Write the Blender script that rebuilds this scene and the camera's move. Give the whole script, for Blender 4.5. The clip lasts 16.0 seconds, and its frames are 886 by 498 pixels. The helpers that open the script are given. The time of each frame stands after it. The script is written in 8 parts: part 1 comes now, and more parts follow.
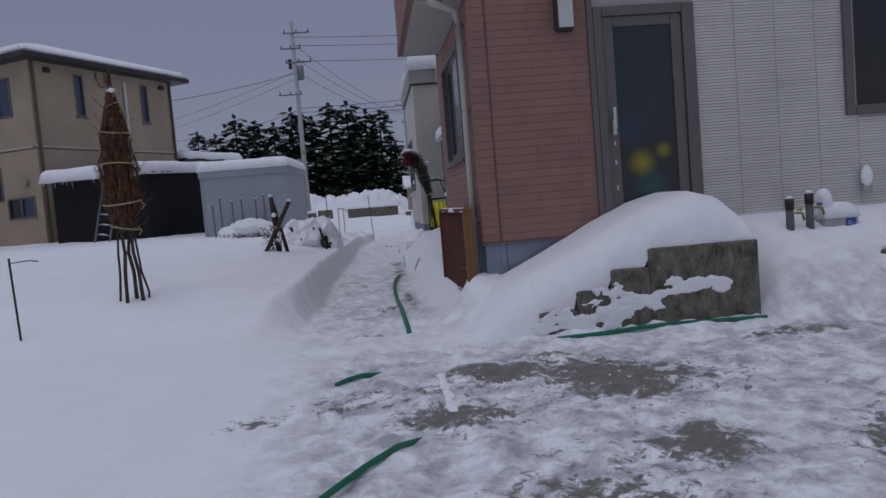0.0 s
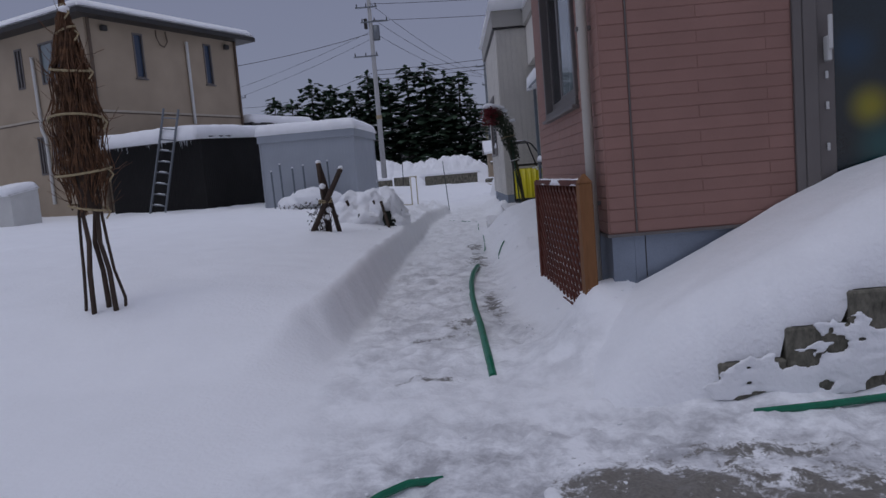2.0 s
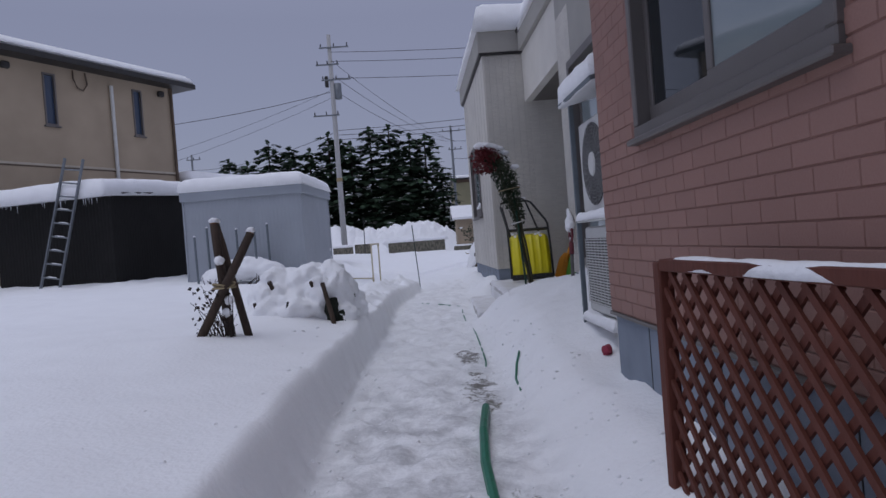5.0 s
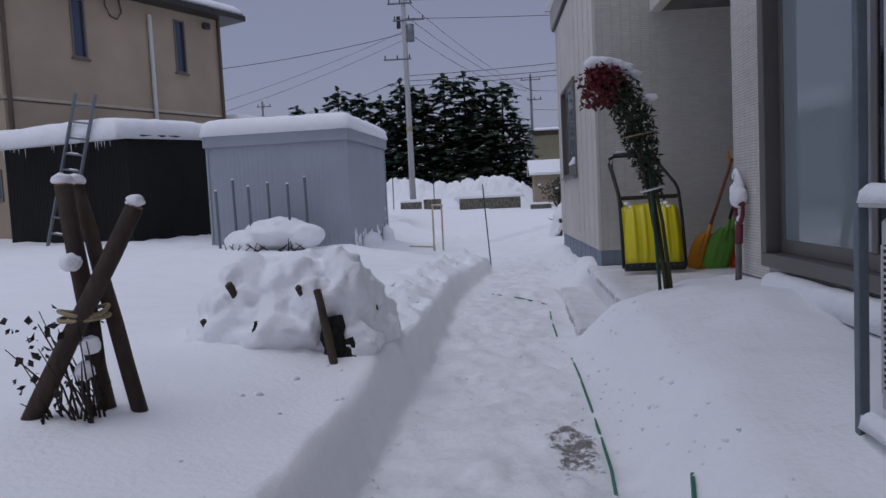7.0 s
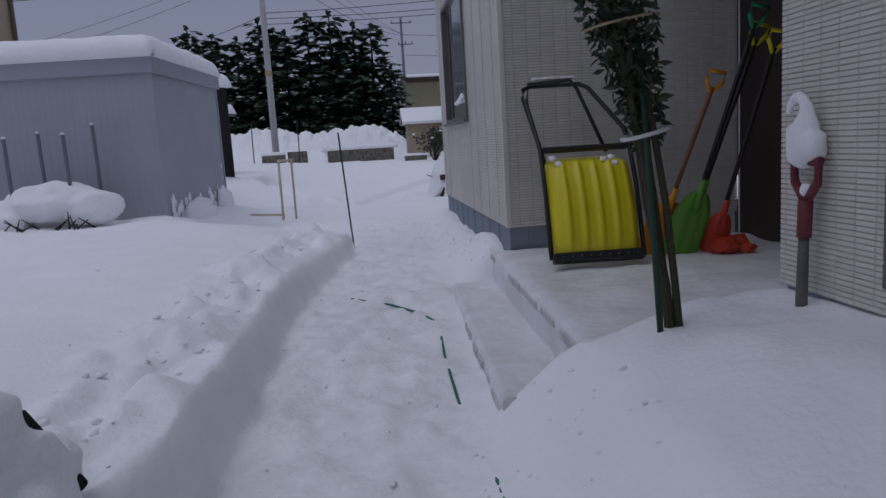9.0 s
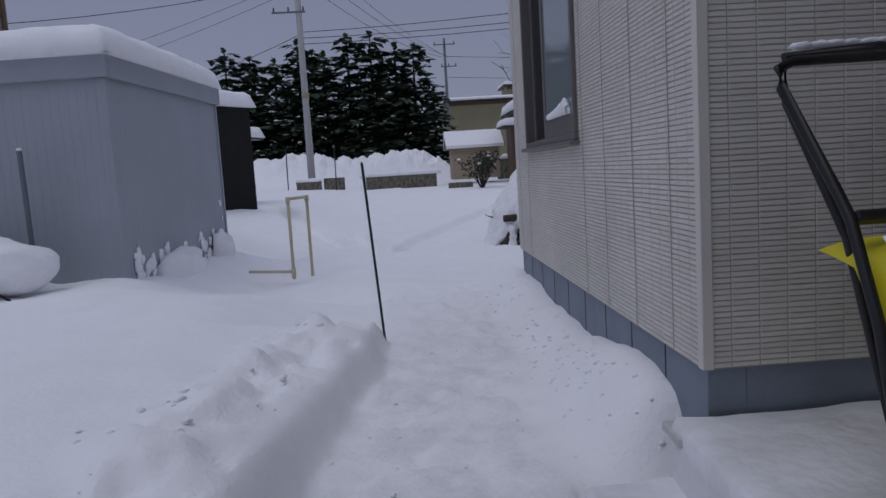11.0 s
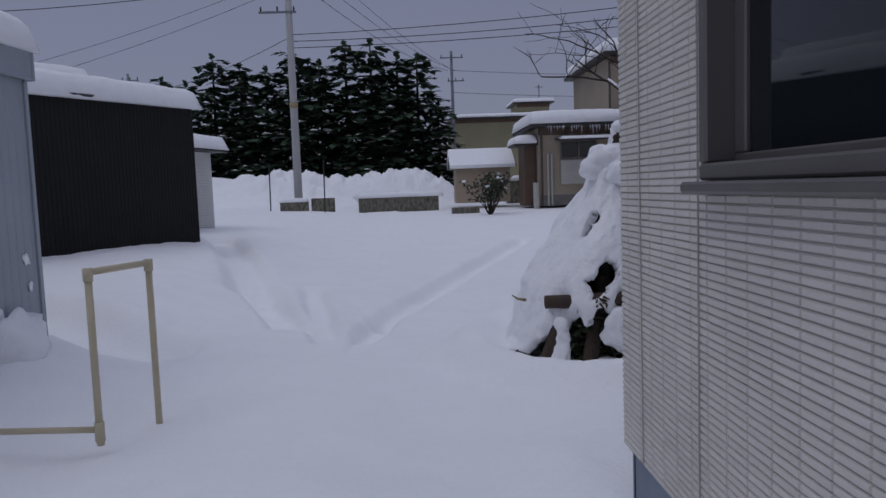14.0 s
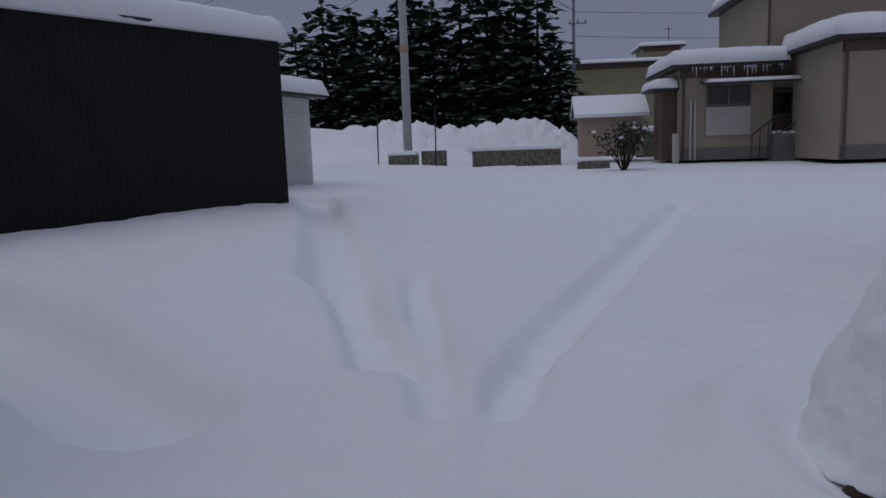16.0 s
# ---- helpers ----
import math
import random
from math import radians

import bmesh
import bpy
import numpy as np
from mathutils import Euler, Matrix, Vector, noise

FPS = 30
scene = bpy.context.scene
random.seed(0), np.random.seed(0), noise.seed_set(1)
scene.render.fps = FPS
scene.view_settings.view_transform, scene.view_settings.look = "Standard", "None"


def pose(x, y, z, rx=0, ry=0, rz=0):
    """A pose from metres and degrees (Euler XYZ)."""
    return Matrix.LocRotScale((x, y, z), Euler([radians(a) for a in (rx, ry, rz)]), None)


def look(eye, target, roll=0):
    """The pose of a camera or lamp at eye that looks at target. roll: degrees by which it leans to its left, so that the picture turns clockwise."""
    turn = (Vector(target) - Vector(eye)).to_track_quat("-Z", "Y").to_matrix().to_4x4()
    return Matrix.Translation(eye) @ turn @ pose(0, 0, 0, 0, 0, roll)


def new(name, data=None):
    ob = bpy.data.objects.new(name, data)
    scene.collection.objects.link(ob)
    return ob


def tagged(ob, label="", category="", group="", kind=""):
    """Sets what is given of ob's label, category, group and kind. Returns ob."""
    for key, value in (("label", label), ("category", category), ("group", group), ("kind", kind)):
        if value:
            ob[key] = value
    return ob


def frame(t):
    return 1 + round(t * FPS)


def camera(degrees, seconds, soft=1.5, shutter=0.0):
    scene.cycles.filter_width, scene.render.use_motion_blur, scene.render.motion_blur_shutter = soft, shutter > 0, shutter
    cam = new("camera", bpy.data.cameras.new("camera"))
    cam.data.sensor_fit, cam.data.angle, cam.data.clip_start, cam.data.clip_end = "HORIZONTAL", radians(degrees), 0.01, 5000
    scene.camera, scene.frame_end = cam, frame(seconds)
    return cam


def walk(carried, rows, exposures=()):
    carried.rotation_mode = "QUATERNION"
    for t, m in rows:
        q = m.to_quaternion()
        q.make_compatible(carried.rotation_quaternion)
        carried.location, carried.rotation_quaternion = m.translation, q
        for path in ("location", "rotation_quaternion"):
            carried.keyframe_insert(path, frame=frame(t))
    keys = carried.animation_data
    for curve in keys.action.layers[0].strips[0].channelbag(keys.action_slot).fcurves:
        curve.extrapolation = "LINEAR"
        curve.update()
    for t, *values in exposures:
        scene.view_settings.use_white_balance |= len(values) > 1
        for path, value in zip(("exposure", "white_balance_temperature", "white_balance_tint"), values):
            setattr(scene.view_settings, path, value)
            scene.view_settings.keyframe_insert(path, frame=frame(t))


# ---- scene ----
cam = camera(63.2, 16.0)
METRES, EYE, TILT, LEAN, TURN = 22.373, 1.32, 0.0, 0.0, -5.7
PATH = [
    (0, (-0.043, -0.162, 1.361), (0.14, 1.825, 1.235), -4.7),
    (0.5, (0.051, 0.5, 1.369), (0.158, 2.494, 1.263), -3.7),
    (1, (0.093, 1.172, 1.38), (0.187, 3.166, 1.256), -3.6),
    (1.5, (0.161, 1.781, 1.347), (0.246, 3.769, 1.15), -3.5),
    (2, (0.055, 2.445, 1.391), (0.012, 4.435, 1.191), -4.8),
    (2.5, (-0.009, 3.035, 1.383), (-0.156, 5.023, 1.218), -5.7),
    (3, (-0.071, 3.661, 1.42), (-0.163, 5.651, 1.245), -5.7),
    (3.5, (-0.137, 4.278, 1.424), (-0.172, 6.271, 1.253), -5.8),
    (3.7, (-0.137, 4.552, 1.413), (-0.173, 6.546, 1.269), -5.9),
    (5.8, (-0.077, 7.503, 1.45), (0.047, 9.5, 1.436), -3.7),
    (6, (-0.071, 7.875, 1.509), (-0.053, 9.874, 1.468), -3.1),
    (6.5, (-0.137, 8.667, 1.572), (-0.319, 10.657, 1.492), -2.5),
    (7, (-0.064, 9.397, 1.574), (-0.199, 11.388, 1.434), -2.8),
    (7.5, (-0.111, 10.14, 1.589), (-0.194, 12.13, 1.413), -3.3),
    (8, (-0.011, 10.855, 1.59), (-0.014, 12.845, 1.393), -2.9),
    (8.5, (-0.027, 11.574, 1.592), (-0.001, 13.557, 1.333), -3.7),
    (9, (0.095, 12.217, 1.582), (0.294, 14.186, 1.289), -3.5),
    (9.5, (0.058, 12.986, 1.644), (0.156, 14.97, 1.409), -4.0),
    (9.7, (0.034, 13.29, 1.657), (0.116, 15.276, 1.438), -3.8),
    (12, (0.257, 16.685, 1.712), (0.376, 18.669, 1.49), -2.8),
    (12.5, (0.316, 17.449, 1.75), (0.455, 19.433, 1.532), -2.7),
    (13, (0.344, 18.118, 1.767), (0.462, 20.106, 1.586), -2.6),
    (13.5, (0.428, 18.774, 1.804), (0.56, 20.762, 1.629), -2.5),
    (14, (0.445, 19.454, 1.804), (0.532, 21.446, 1.636), -2.1),
    (14.5, (0.503, 20.092, 1.799), (0.567, 22.085, 1.645), -1.7),
    (15, (0.4, 20.746, 1.78), (0.352, 22.737, 1.596), -0.4),
    (15.5, (0.36, 21.453, 1.736), (0.179, 23.433, 1.512), -1.1),
    (16, (0.104, 22.228, 1.785), (-0.114, 24.196, 1.499), -2.0),
]
EXPOSURES = [(0.0, -0.49), (1.0, -0.37), (2.0, -0.47), (3.5, -0.4), (5.0, -0.13), (6.0, 0.01), (7.2, -0.23), (8.5, -0.39), (9.0, -0.47), (9.5, -0.38), (12.5, -0.49), (13.2, -0.51), (14.0, -0.52), (15.0, -0.64), (15.5, -0.72), (16.0, -0.84)]
walk(cam, [(t, look(eye, target, roll)) for t, eye, target, roll in PATH], EXPOSURES)

# ---- overcast winter light ----
world = bpy.data.worlds.new("overcast_sky")
scene.world = world
world.use_nodes = True
wn, wl = world.node_tree.nodes, world.node_tree.links
wn.clear()
sky = wn.new("ShaderNodeTexSky")
sky.sky_type, sky.sun_disc = "NISHITA", False
sky.sun_elevation, sky.sun_rotation = radians(34), radians(150)
sky_bg = wn.new("ShaderNodeBackground")
sky_bg.inputs[1].default_value = 0.012
wl.new(sky.outputs[0], sky_bg.inputs[0])
tc = wn.new("ShaderNodeTexCoord")
sep = wn.new("ShaderNodeSeparateXYZ")
wl.new(tc.outputs["Generated"], sep.inputs[0])
cloud = wn.new("ShaderNodeValToRGB")
cloud.color_ramp.elements[0].position, cloud.color_ramp.elements[0].color = 0.0, (0.255, 0.267, 0.388, 1)
cloud.color_ramp.elements[1].position, cloud.color_ramp.elements[1].color = 1.0, (0.60, 0.64, 0.87, 1)
mid = cloud.color_ramp.elements.new(0.3)
mid.color = (0.245, 0.257, 0.374, 1)
wl.new(sep.outputs[2], cloud.inputs[0])
cloud_bg = wn.new("ShaderNodeBackground")
cloud_bg.inputs[1].default_value = 0.9
wl.new(cloud.outputs[0], cloud_bg.inputs[0])
both = wn.new("ShaderNodeAddShader")
wl.new(sky_bg.outputs[0], both.inputs[0])
wl.new(cloud_bg.outputs[0], both.inputs[1])
wout = wn.new("ShaderNodeOutputWorld")
wl.new(both.outputs[0], wout.inputs[0])
sun_data = bpy.data.lights.new("sun", "SUN")
sun_data.energy, sun_data.angle, sun_data.color = 0.58, radians(40), (0.97, 0.98, 1.0)
sun = new("sun", sun_data)
sun.matrix_basis = look((0, 0, 20), (6.5, 3, 0))
scene.view_settings.exposure = 0.0

# ---- materials ----
def material(name, col, rough=0.7, metal=0.0, var=0.15, scale=6.0, bump=0.2, fine=60.0, col2=None, spec=0.4, island=False, stretch=(1, 1, 1), coords="Object", dist=0.01):
    """A surface with broad stains, a fine grain and relief."""
    m = bpy.data.materials.new(name)
    m.use_nodes = True
    n, l = m.node_tree.nodes, m.node_tree.links
    b = n["Principled BSDF"]
    b.inputs["Roughness"].default_value, b.inputs["Metallic"].default_value = rough, metal
    b.inputs["Specular IOR Level"].default_value = spec
    c2 = col2 or tuple(max(0, c * (1 - 2.2 * var)) for c in col)
    tex = n.new("ShaderNodeTexCoord")
    mp = n.new("ShaderNodeMapping")
    mp.inputs["Scale"].default_value = stretch
    l.new(tex.outputs[coords], mp.inputs[0])
    big, small = n.new("ShaderNodeTexNoise"), n.new("ShaderNodeTexNoise")
    big.inputs["Scale"].default_value, small.inputs["Scale"].default_value = scale, fine
    big.inputs["Detail"].default_value, small.inputs["Detail"].default_value = 5, 4
    l.new(mp.outputs[0], big.inputs[0])
    l.new(mp.outputs[0], small.inputs[0])
    add = n.new("ShaderNodeMath")
    add.operation = "MULTIPLY_ADD"
    l.new(small.outputs[0], add.inputs[0])
    add.inputs[1].default_value = 0.45
    l.new(big.outputs[0], add.inputs[2])
    ramp = n.new("ShaderNodeMapRange")
    ramp.inputs[1].default_value, ramp.inputs[2].default_value = 0.45, 1.0
    l.new(add.outputs[0], ramp.inputs[0])
    mix = n.new("ShaderNodeMix")
    mix.data_type = "RGBA"
    l.new(ramp.outputs[0], mix.inputs["Factor"])
    mix.inputs["A"].default_value, mix.inputs["B"].default_value = (*col, 1), (*c2, 1)
    colour = mix.outputs["Result"]
    if island:
        src = n.new("ShaderNodeNewGeometry" if island == "geo" else "ShaderNodeObjectInfo")
        hsv = n.new("ShaderNodeHueSaturation")
        mr = n.new("ShaderNodeMapRange")
        mr.inputs[3].default_value, mr.inputs[4].default_value = 0.95, 1.04
        l.new(src.outputs["Random Per Island" if island == "geo" else "Random"], mr.inputs[0])
        l.new(mr.outputs[0], hsv.inputs["Value"])
        l.new(colour, hsv.inputs["Color"])
        colour = hsv.outputs[0]
    l.new(colour, b.inputs["Base Color"])
    rr = n.new("ShaderNodeMapRange")
    rr.inputs[3].default_value, rr.inputs[4].default_value = max(0.02, rough - 0.1), min(1, rough + 0.1)
    l.new(small.outputs[0], rr.inputs[0])
    l.new(rr.outputs[0], b.inputs["Roughness"])
    if bump:
        bp = n.new("ShaderNodeBump")
        bp.inputs["Strength"].default_value, bp.inputs["Distance"].default_value = bump, dist
        l.new(add.outputs[0], bp.inputs["Height"])
        l.new(bp.outputs[0], b.inputs["Normal"])
    return m


def glass(name, tint, rough=0.03, spec=0.6):
    """Dark window glass over an unlit room: glossy and mirror-like."""
    m = bpy.data.materials.new(name)
    m.use_nodes = True
    b = m.node_tree.nodes["Principled BSDF"]
    b.inputs["Base Color"].default_value = (*tint, 1)
    b.inputs["Roughness"].default_value = rough
    b.inputs["Specular IOR Level"].default_value = spec
    return m


def snow_ground():
    """Packed and fresh snow; the 'bare' layer lets wet concrete and grit through."""
    m = material("snow_ground", (0.94, 0.947, 0.96), 0.65, var=0.02, scale=2.5, bump=0.6, fine=34.0, spec=0.25, dist=0.028)
    n, l = m.node_tree.nodes, m.node_tree.links
    b = n["Principled BSDF"]
    at = n.new("ShaderNodeAttribute")
    at.attribute_name = "bare"
    tex = n.new("ShaderNodeTexCoord")
    ns, ns2 = n.new("ShaderNodeTexNoise"), n.new("ShaderNodeTexNoise")
    ns.inputs["Scale"].default_value, ns.inputs["Detail"].default_value, ns.inputs["Roughness"].default_value = 9.0, 12, 0.78
    ns2.inputs["Scale"].default_value, ns2.inputs["Detail"].default_value, ns2.inputs["Roughness"].default_value = 55.0, 9, 0.8
    l.new(tex.outputs["Object"], ns.inputs[0])
    l.new(tex.outputs["Object"], ns2.inputs[0])
    s = n.new("ShaderNodeMath")
    s.operation = "ADD"
    l.new(at.outputs["Fac"], s.inputs[0])
    wide = n.new("ShaderNodeMath")
    wide.operation = "MULTIPLY_ADD"
    wide.inputs[1].default_value, wide.inputs[2].default_value = 2.3, -0.67
    l.new(ns.outputs[0], wide.inputs[0])
    l.new(wide.outputs[0], s.inputs[1])
    cut = n.new("ShaderNodeMapRange")
    cut.inputs[1].default_value, cut.inputs[2].default_value = 0.95, 1.1
    l.new(s.outputs[0], cut.inputs[0])
    dirt = n.new("ShaderNodeMix")
    dirt.data_type = "RGBA"
    dirt.inputs["A"].default_value, dirt.inputs["B"].default_value = (0.0, 0.0, 0.0, 1), (0.38, 0.355, 0.315, 1)
    l.new(ns2.outputs[0], dirt.inputs["Factor"])
    pk = n.new("ShaderNodeAttribute")
    pk.attribute_name = "packed"
    ice = n.new("ShaderNodeTexNoise")
    ice.inputs["Scale"].default_value, ice.inputs["Detail"].default_value, ice.inputs["Roughness"].default_value = 4.0, 8, 0.68
    l.new(tex.outputs["Object"], ice.inputs[0])
    icy = n.new("ShaderNodeMapRange")
    icy.inputs[1].default_value, icy.inputs[2].default_value = 0.40, 0.62
    l.new(ice.outputs[0], icy.inputs[0])
    amount = n.new("ShaderNodeMath")
    amount.operation = "MULTIPLY"
    l.new(icy.outputs[0], amount.inputs[0])
    l.new(pk.outputs["Fac"], amount.inputs[1])
    trod = n.new("ShaderNodeMix")
    trod.data_type = "RGBA"
    l.new(amount.outputs[0], trod.inputs["Factor"])
    l.new(b.inputs["Base Color"].links[0].from_socket, trod.inputs["A"])
    trod.inputs["B"].default_value = (0.43, 0.43, 0.445, 1)
    old = trod.outputs["Result"]
    mix = n.new("ShaderNodeMix")
    mix.data_type = "RGBA"
    l.new(cut.outputs[0], mix.inputs["Factor"])
    l.new(old, mix.inputs["A"])
    l.new(dirt.outputs["Result"], mix.inputs["B"])
    l.new(mix.outputs["Result"], b.inputs["Base Color"])
    r = n.new("ShaderNodeMapRange")
    r.inputs[3].default_value, r.inputs[4].default_value = 0.65, 0.35
    l.new(cut.outputs[0], r.inputs[0])
    l.new(r.outputs[0], b.inputs["Roughness"])
    return m


M_SNOWG = snow_ground()
M_SNOW = material("snow", (0.94, 0.947, 0.962), 0.65, var=0.03, scale=5, bump=0.65, fine=38, spec=0.25, dist=0.03)
M_BROWN = material("brown_brick_siding", (0.31, 0.172, 0.141), 0.65, var=0.045, scale=3, bump=0.3, fine=120, island=True)
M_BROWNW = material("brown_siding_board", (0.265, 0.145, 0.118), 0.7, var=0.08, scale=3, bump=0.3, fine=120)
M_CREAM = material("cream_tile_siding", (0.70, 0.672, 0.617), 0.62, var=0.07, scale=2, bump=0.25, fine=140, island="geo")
# board tone kept below the tiles' cream: house shade is in the colour
M_CREAMW = material("shaded_cream_board", (0.41, 0.395, 0.36), 0.7, var=0.08, scale=2, bump=0.2, fine=120)
M_PLAINC = material("cream_plain_panel", (0.70, 0.672, 0.615), 0.65, var=0.06, scale=2, bump=0.2, fine=90)
M_FOUND = material("blue_grey_render", (0.25, 0.29, 0.35), 0.8, var=0.1, scale=4, bump=0.3, fine=90)
M_ALU = material("grey_brown_aluminium", (0.165, 0.15, 0.142), 0.45, 0.3, var=0.06, scale=4, bump=0.04, fine=200)
M_ALUD = material("dark_bronze_aluminium", (0.05, 0.046, 0.045), 0.45, 0.3, var=0.06, scale=4, bump=0.04, fine=200)
M_GLASS = glass("dark_window_glass", (0.012, 0.016, 0.018))
# pale base colour stands in for the bright reflection on lighter panes
M_GLASSC = glass("pale_reflection_glass", (0.22, 0.26, 0.27), 0.06, 0.8)
M_CONC = material("weathered_concrete", (0.27, 0.25, 0.2), 0.9, var=0.3, scale=9, bump=1.0, fine=55, col2=(0.03, 0.032, 0.022), dist=0.02, stretch=(1, 1, 0.55))
M_WHITE = material("white_painted_metal", (0.6, 0.6, 0.58), 0.5, var=0.05, scale=5, bump=0.05, fine=100)
M_PIPE = material("beige_downpipe", (0.47, 0.44, 0.39), 0.5, var=0.06, scale=5, bump=0.03, fine=90)
M_BEIGE = material("tan_render", (0.42, 0.34, 0.25), 0.85, var=0.12, scale=0.8, bump=0.3, fine=50)
M_TRIMD = material("dark_trim", (0.035, 0.033, 0.032), 0.5, var=0.1, scale=4, bump=0.05)
M_SHED = material("pale_blue_grey_steel", (0.36, 0.39, 0.43), 0.5, 0.1, var=0.06, scale=1.5, bump=0.08, fine=60)
M_SHEDD = material("blue_grey_steel_edge", (0.33, 0.36, 0.40), 0.5, 0.1, var=0.06, scale=1.5, bump=0.08, fine=60)
M_BLACK = material("charcoal_corrugated_steel", (0.025, 0.0245, 0.024), 0.85, 0.0, var=0.1, scale=1.5, bump=0.1, fine=60, spec=0.12)
M_WOODR = material("red_brown_stained_wood", (0.13, 0.036, 0.022), 0.7, var=0.2, scale=8, bump=0.3, fine=60, stretch=(1, 1, 0.2))
M_WOODO = material("orange_brown_post_wood", (0.23, 0.10, 0.035), 0.7, var=0.2, scale=8, bump=0.3, fine=60, stretch=(1, 1, 0.15))
M_LOG = material("weathered_log_bark", (0.085, 0.058, 0.042), 0.9, var=0.25, scale=10, bump=0.8, fine=50, stretch=(1, 1, 0.3), col2=(0.035, 0.025, 0.02))
M_CUT = material("cut_wood_end", (0.36, 0.2, 0.09), 0.85, var=0.2, scale=20, bump=0.3)
M_TWIG = material("reddish_straw_bundle", (0.21, 0.105, 0.052), 0.9, var=0.25, scale=16, bump=0.6, fine=80, col2=(0.02, 0.012, 0.009))
M_ROPE = material("pale_straw_rope", (0.42, 0.34, 0.2), 0.9, var=0.2, scale=30, bump=0.5)
M_YEL = material("yellow_plastic", (0.72, 0.62, 0.012), 0.42, var=0.05, scale=6, bump=0.03, spec=0.5)
M_BLKM = material("black_painted_tube", (0.018, 0.018, 0.018), 0.45, var=0.1, scale=8, bump=0.03)
M_ORG = material("orange_plastic", (0.66, 0.26, 0.015), 0.45, var=0.06, scale=6, bump=0.03)
M_GRNP = material("green_plastic", (0.11, 0.3, 0.03), 0.45, var=0.06, scale=6, bump=0.03)
M_RED = material("red_plastic", (0.55, 0.05, 0.02), 0.45, var=0.06, scale=6, bump=0.03)
M_GRNH = material("green_hose_rubber", (0.005, 0.17, 0.09), 0.4, var=0.15, scale=14, bump=0.05)
M_LEAF = material("dark_evergreen_leaf", (0.018, 0.036, 0.016), 0.5, var=0.2, scale=3, bump=0.0, island="geo", col2=(0.04, 0.05, 0.024))
M_LEAFR = material("red_autumn_leaf", (0.19, 0.018, 0.022), 0.55, var=0.25, scale=4, bump=0.0, island="geo", col2=(0.07, 0.012, 0.014))
M_NEEDLE = material("conifer_needles", (0.058, 0.098, 0.058), 0.8, var=0.2, scale=0.6, bump=0.0, island="geo", spec=0.2)
M_BARK = material("dark_wet_bark", (0.05, 0.036, 0.03), 0.9, var=0.25, scale=10, bump=0.7, stretch=(1, 1, 0.3))
M_POLE = material("pale_grey_concrete_pole", (0.42, 0.42, 0.42), 0.75, var=0.06, scale=1, bump=0.1)
M_PVC = material("cream_pvc_pipe", (0.56, 0.49, 0.34), 0.45, var=0.05, scale=8, bump=0.03)
M_WIRE = material("black_cable", (0.02, 0.02, 0.022), 0.6, var=0.1, bump=0)
M_GALV = material("galvanised_tube", (0.2, 0.22, 0.24), 0.5, 0.4, var=0.1, scale=10, bump=0.05)

# ---- mesh tools ----
def bm_new():
    return bmesh.new()


def box(bm, a, b, bevel=0.0, m=None):
    """An axis-aligned box from corner a to corner b, its edges rounded by bevel, moved by m."""
    s = [max(1e-4, abs(b[i] - a[i])) for i in range(3)]
    c = [(a[i] + b[i]) / 2 for i in range(3)]
    mt = Matrix.Translation(c) @ Matrix.Diagonal((*s, 1))
    r = bmesh.ops.create_cube(bm, size=1.0, matrix=(m @ mt) if m else mt)
    if bevel:
        es = {e for v in r["verts"] for e in v.link_edges}
        bmesh.ops.bevel(bm, geom=list(es), offset=bevel, segments=1, affect="EDGES")


def tube(bm, pts, r, sides=8, r_end=None, wobble=0.0):
    """A round rod along the points, tapering from r to r_end, with closed ends."""
    pts = [Vector(p) for p in pts]
    r_end = r if r_end is None else r_end
    rings = []
    up = Vector((0, 0, 1))
    for i, p in enumerate(pts):
        d = (pts[min(i + 1, len(pts) - 1)] - pts[max(i - 1, 0)]).normalized()
        ref = up if abs(d.z) < 0.95 else Vector((1, 0, 0))
        u = d.cross(ref).normalized()
        v = d.cross(u)
        rr = r + (r_end - r) * i / max(1, len(pts) - 1)
        ring = []
        for k in range(sides):
            a = 2 * math.pi * k / sides
            w = rr * (1 + wobble * (random.random() - 0.5))
            ring.append(bm.verts.new(p + (u * math.cos(a) + v * math.sin(a)) * w))
        rings.append(ring)
    for a, b in zip(rings, rings[1:]):
        for k in range(sides):
            bm.faces.new((a[k], a[(k + 1) % sides], b[(k + 1) % sides], b[k]))
    bm.faces.new(rings[0][::-1])
    bm.faces.new(rings[-1])


def mesh_of(name, bm, mat, smooth=False):
    bmesh.ops.recalc_face_normals(bm, faces=bm.faces)
    me = bpy.data.meshes.new(name)
    bm.to_mesh(me)
    bm.free()
    me.materials.append(mat)
    if smooth:
        me.shade_smooth()
    return me


def part(name, bm, mat, parent=None, label="", smooth=False):
    ob = new(name, mesh_of(name, bm, mat, smooth))
    if parent:
        ob.parent = parent
    if label:
        ob["label"] = label
    return ob


def thing(name, m, label, category, group="", kind=""):
    ob = new(name)
    ob.matrix_basis = m
    ob.empty_display_size = 0.1
    return tagged(ob, label, category, group, kind)


def single(name, bm, mat, label, category="", group="", kind="", m=None, smooth=False):
    ob = part(name, bm, mat, smooth=smooth)
    if m:
        ob.matrix_basis = m
    return tagged(ob, label, category, group, kind)


def lattice_hash(i, j, seed):
    h = np.sin(i * 127.1 + j * 311.7 + seed * 74.7) * 43758.5453
    return h - np.floor(h)


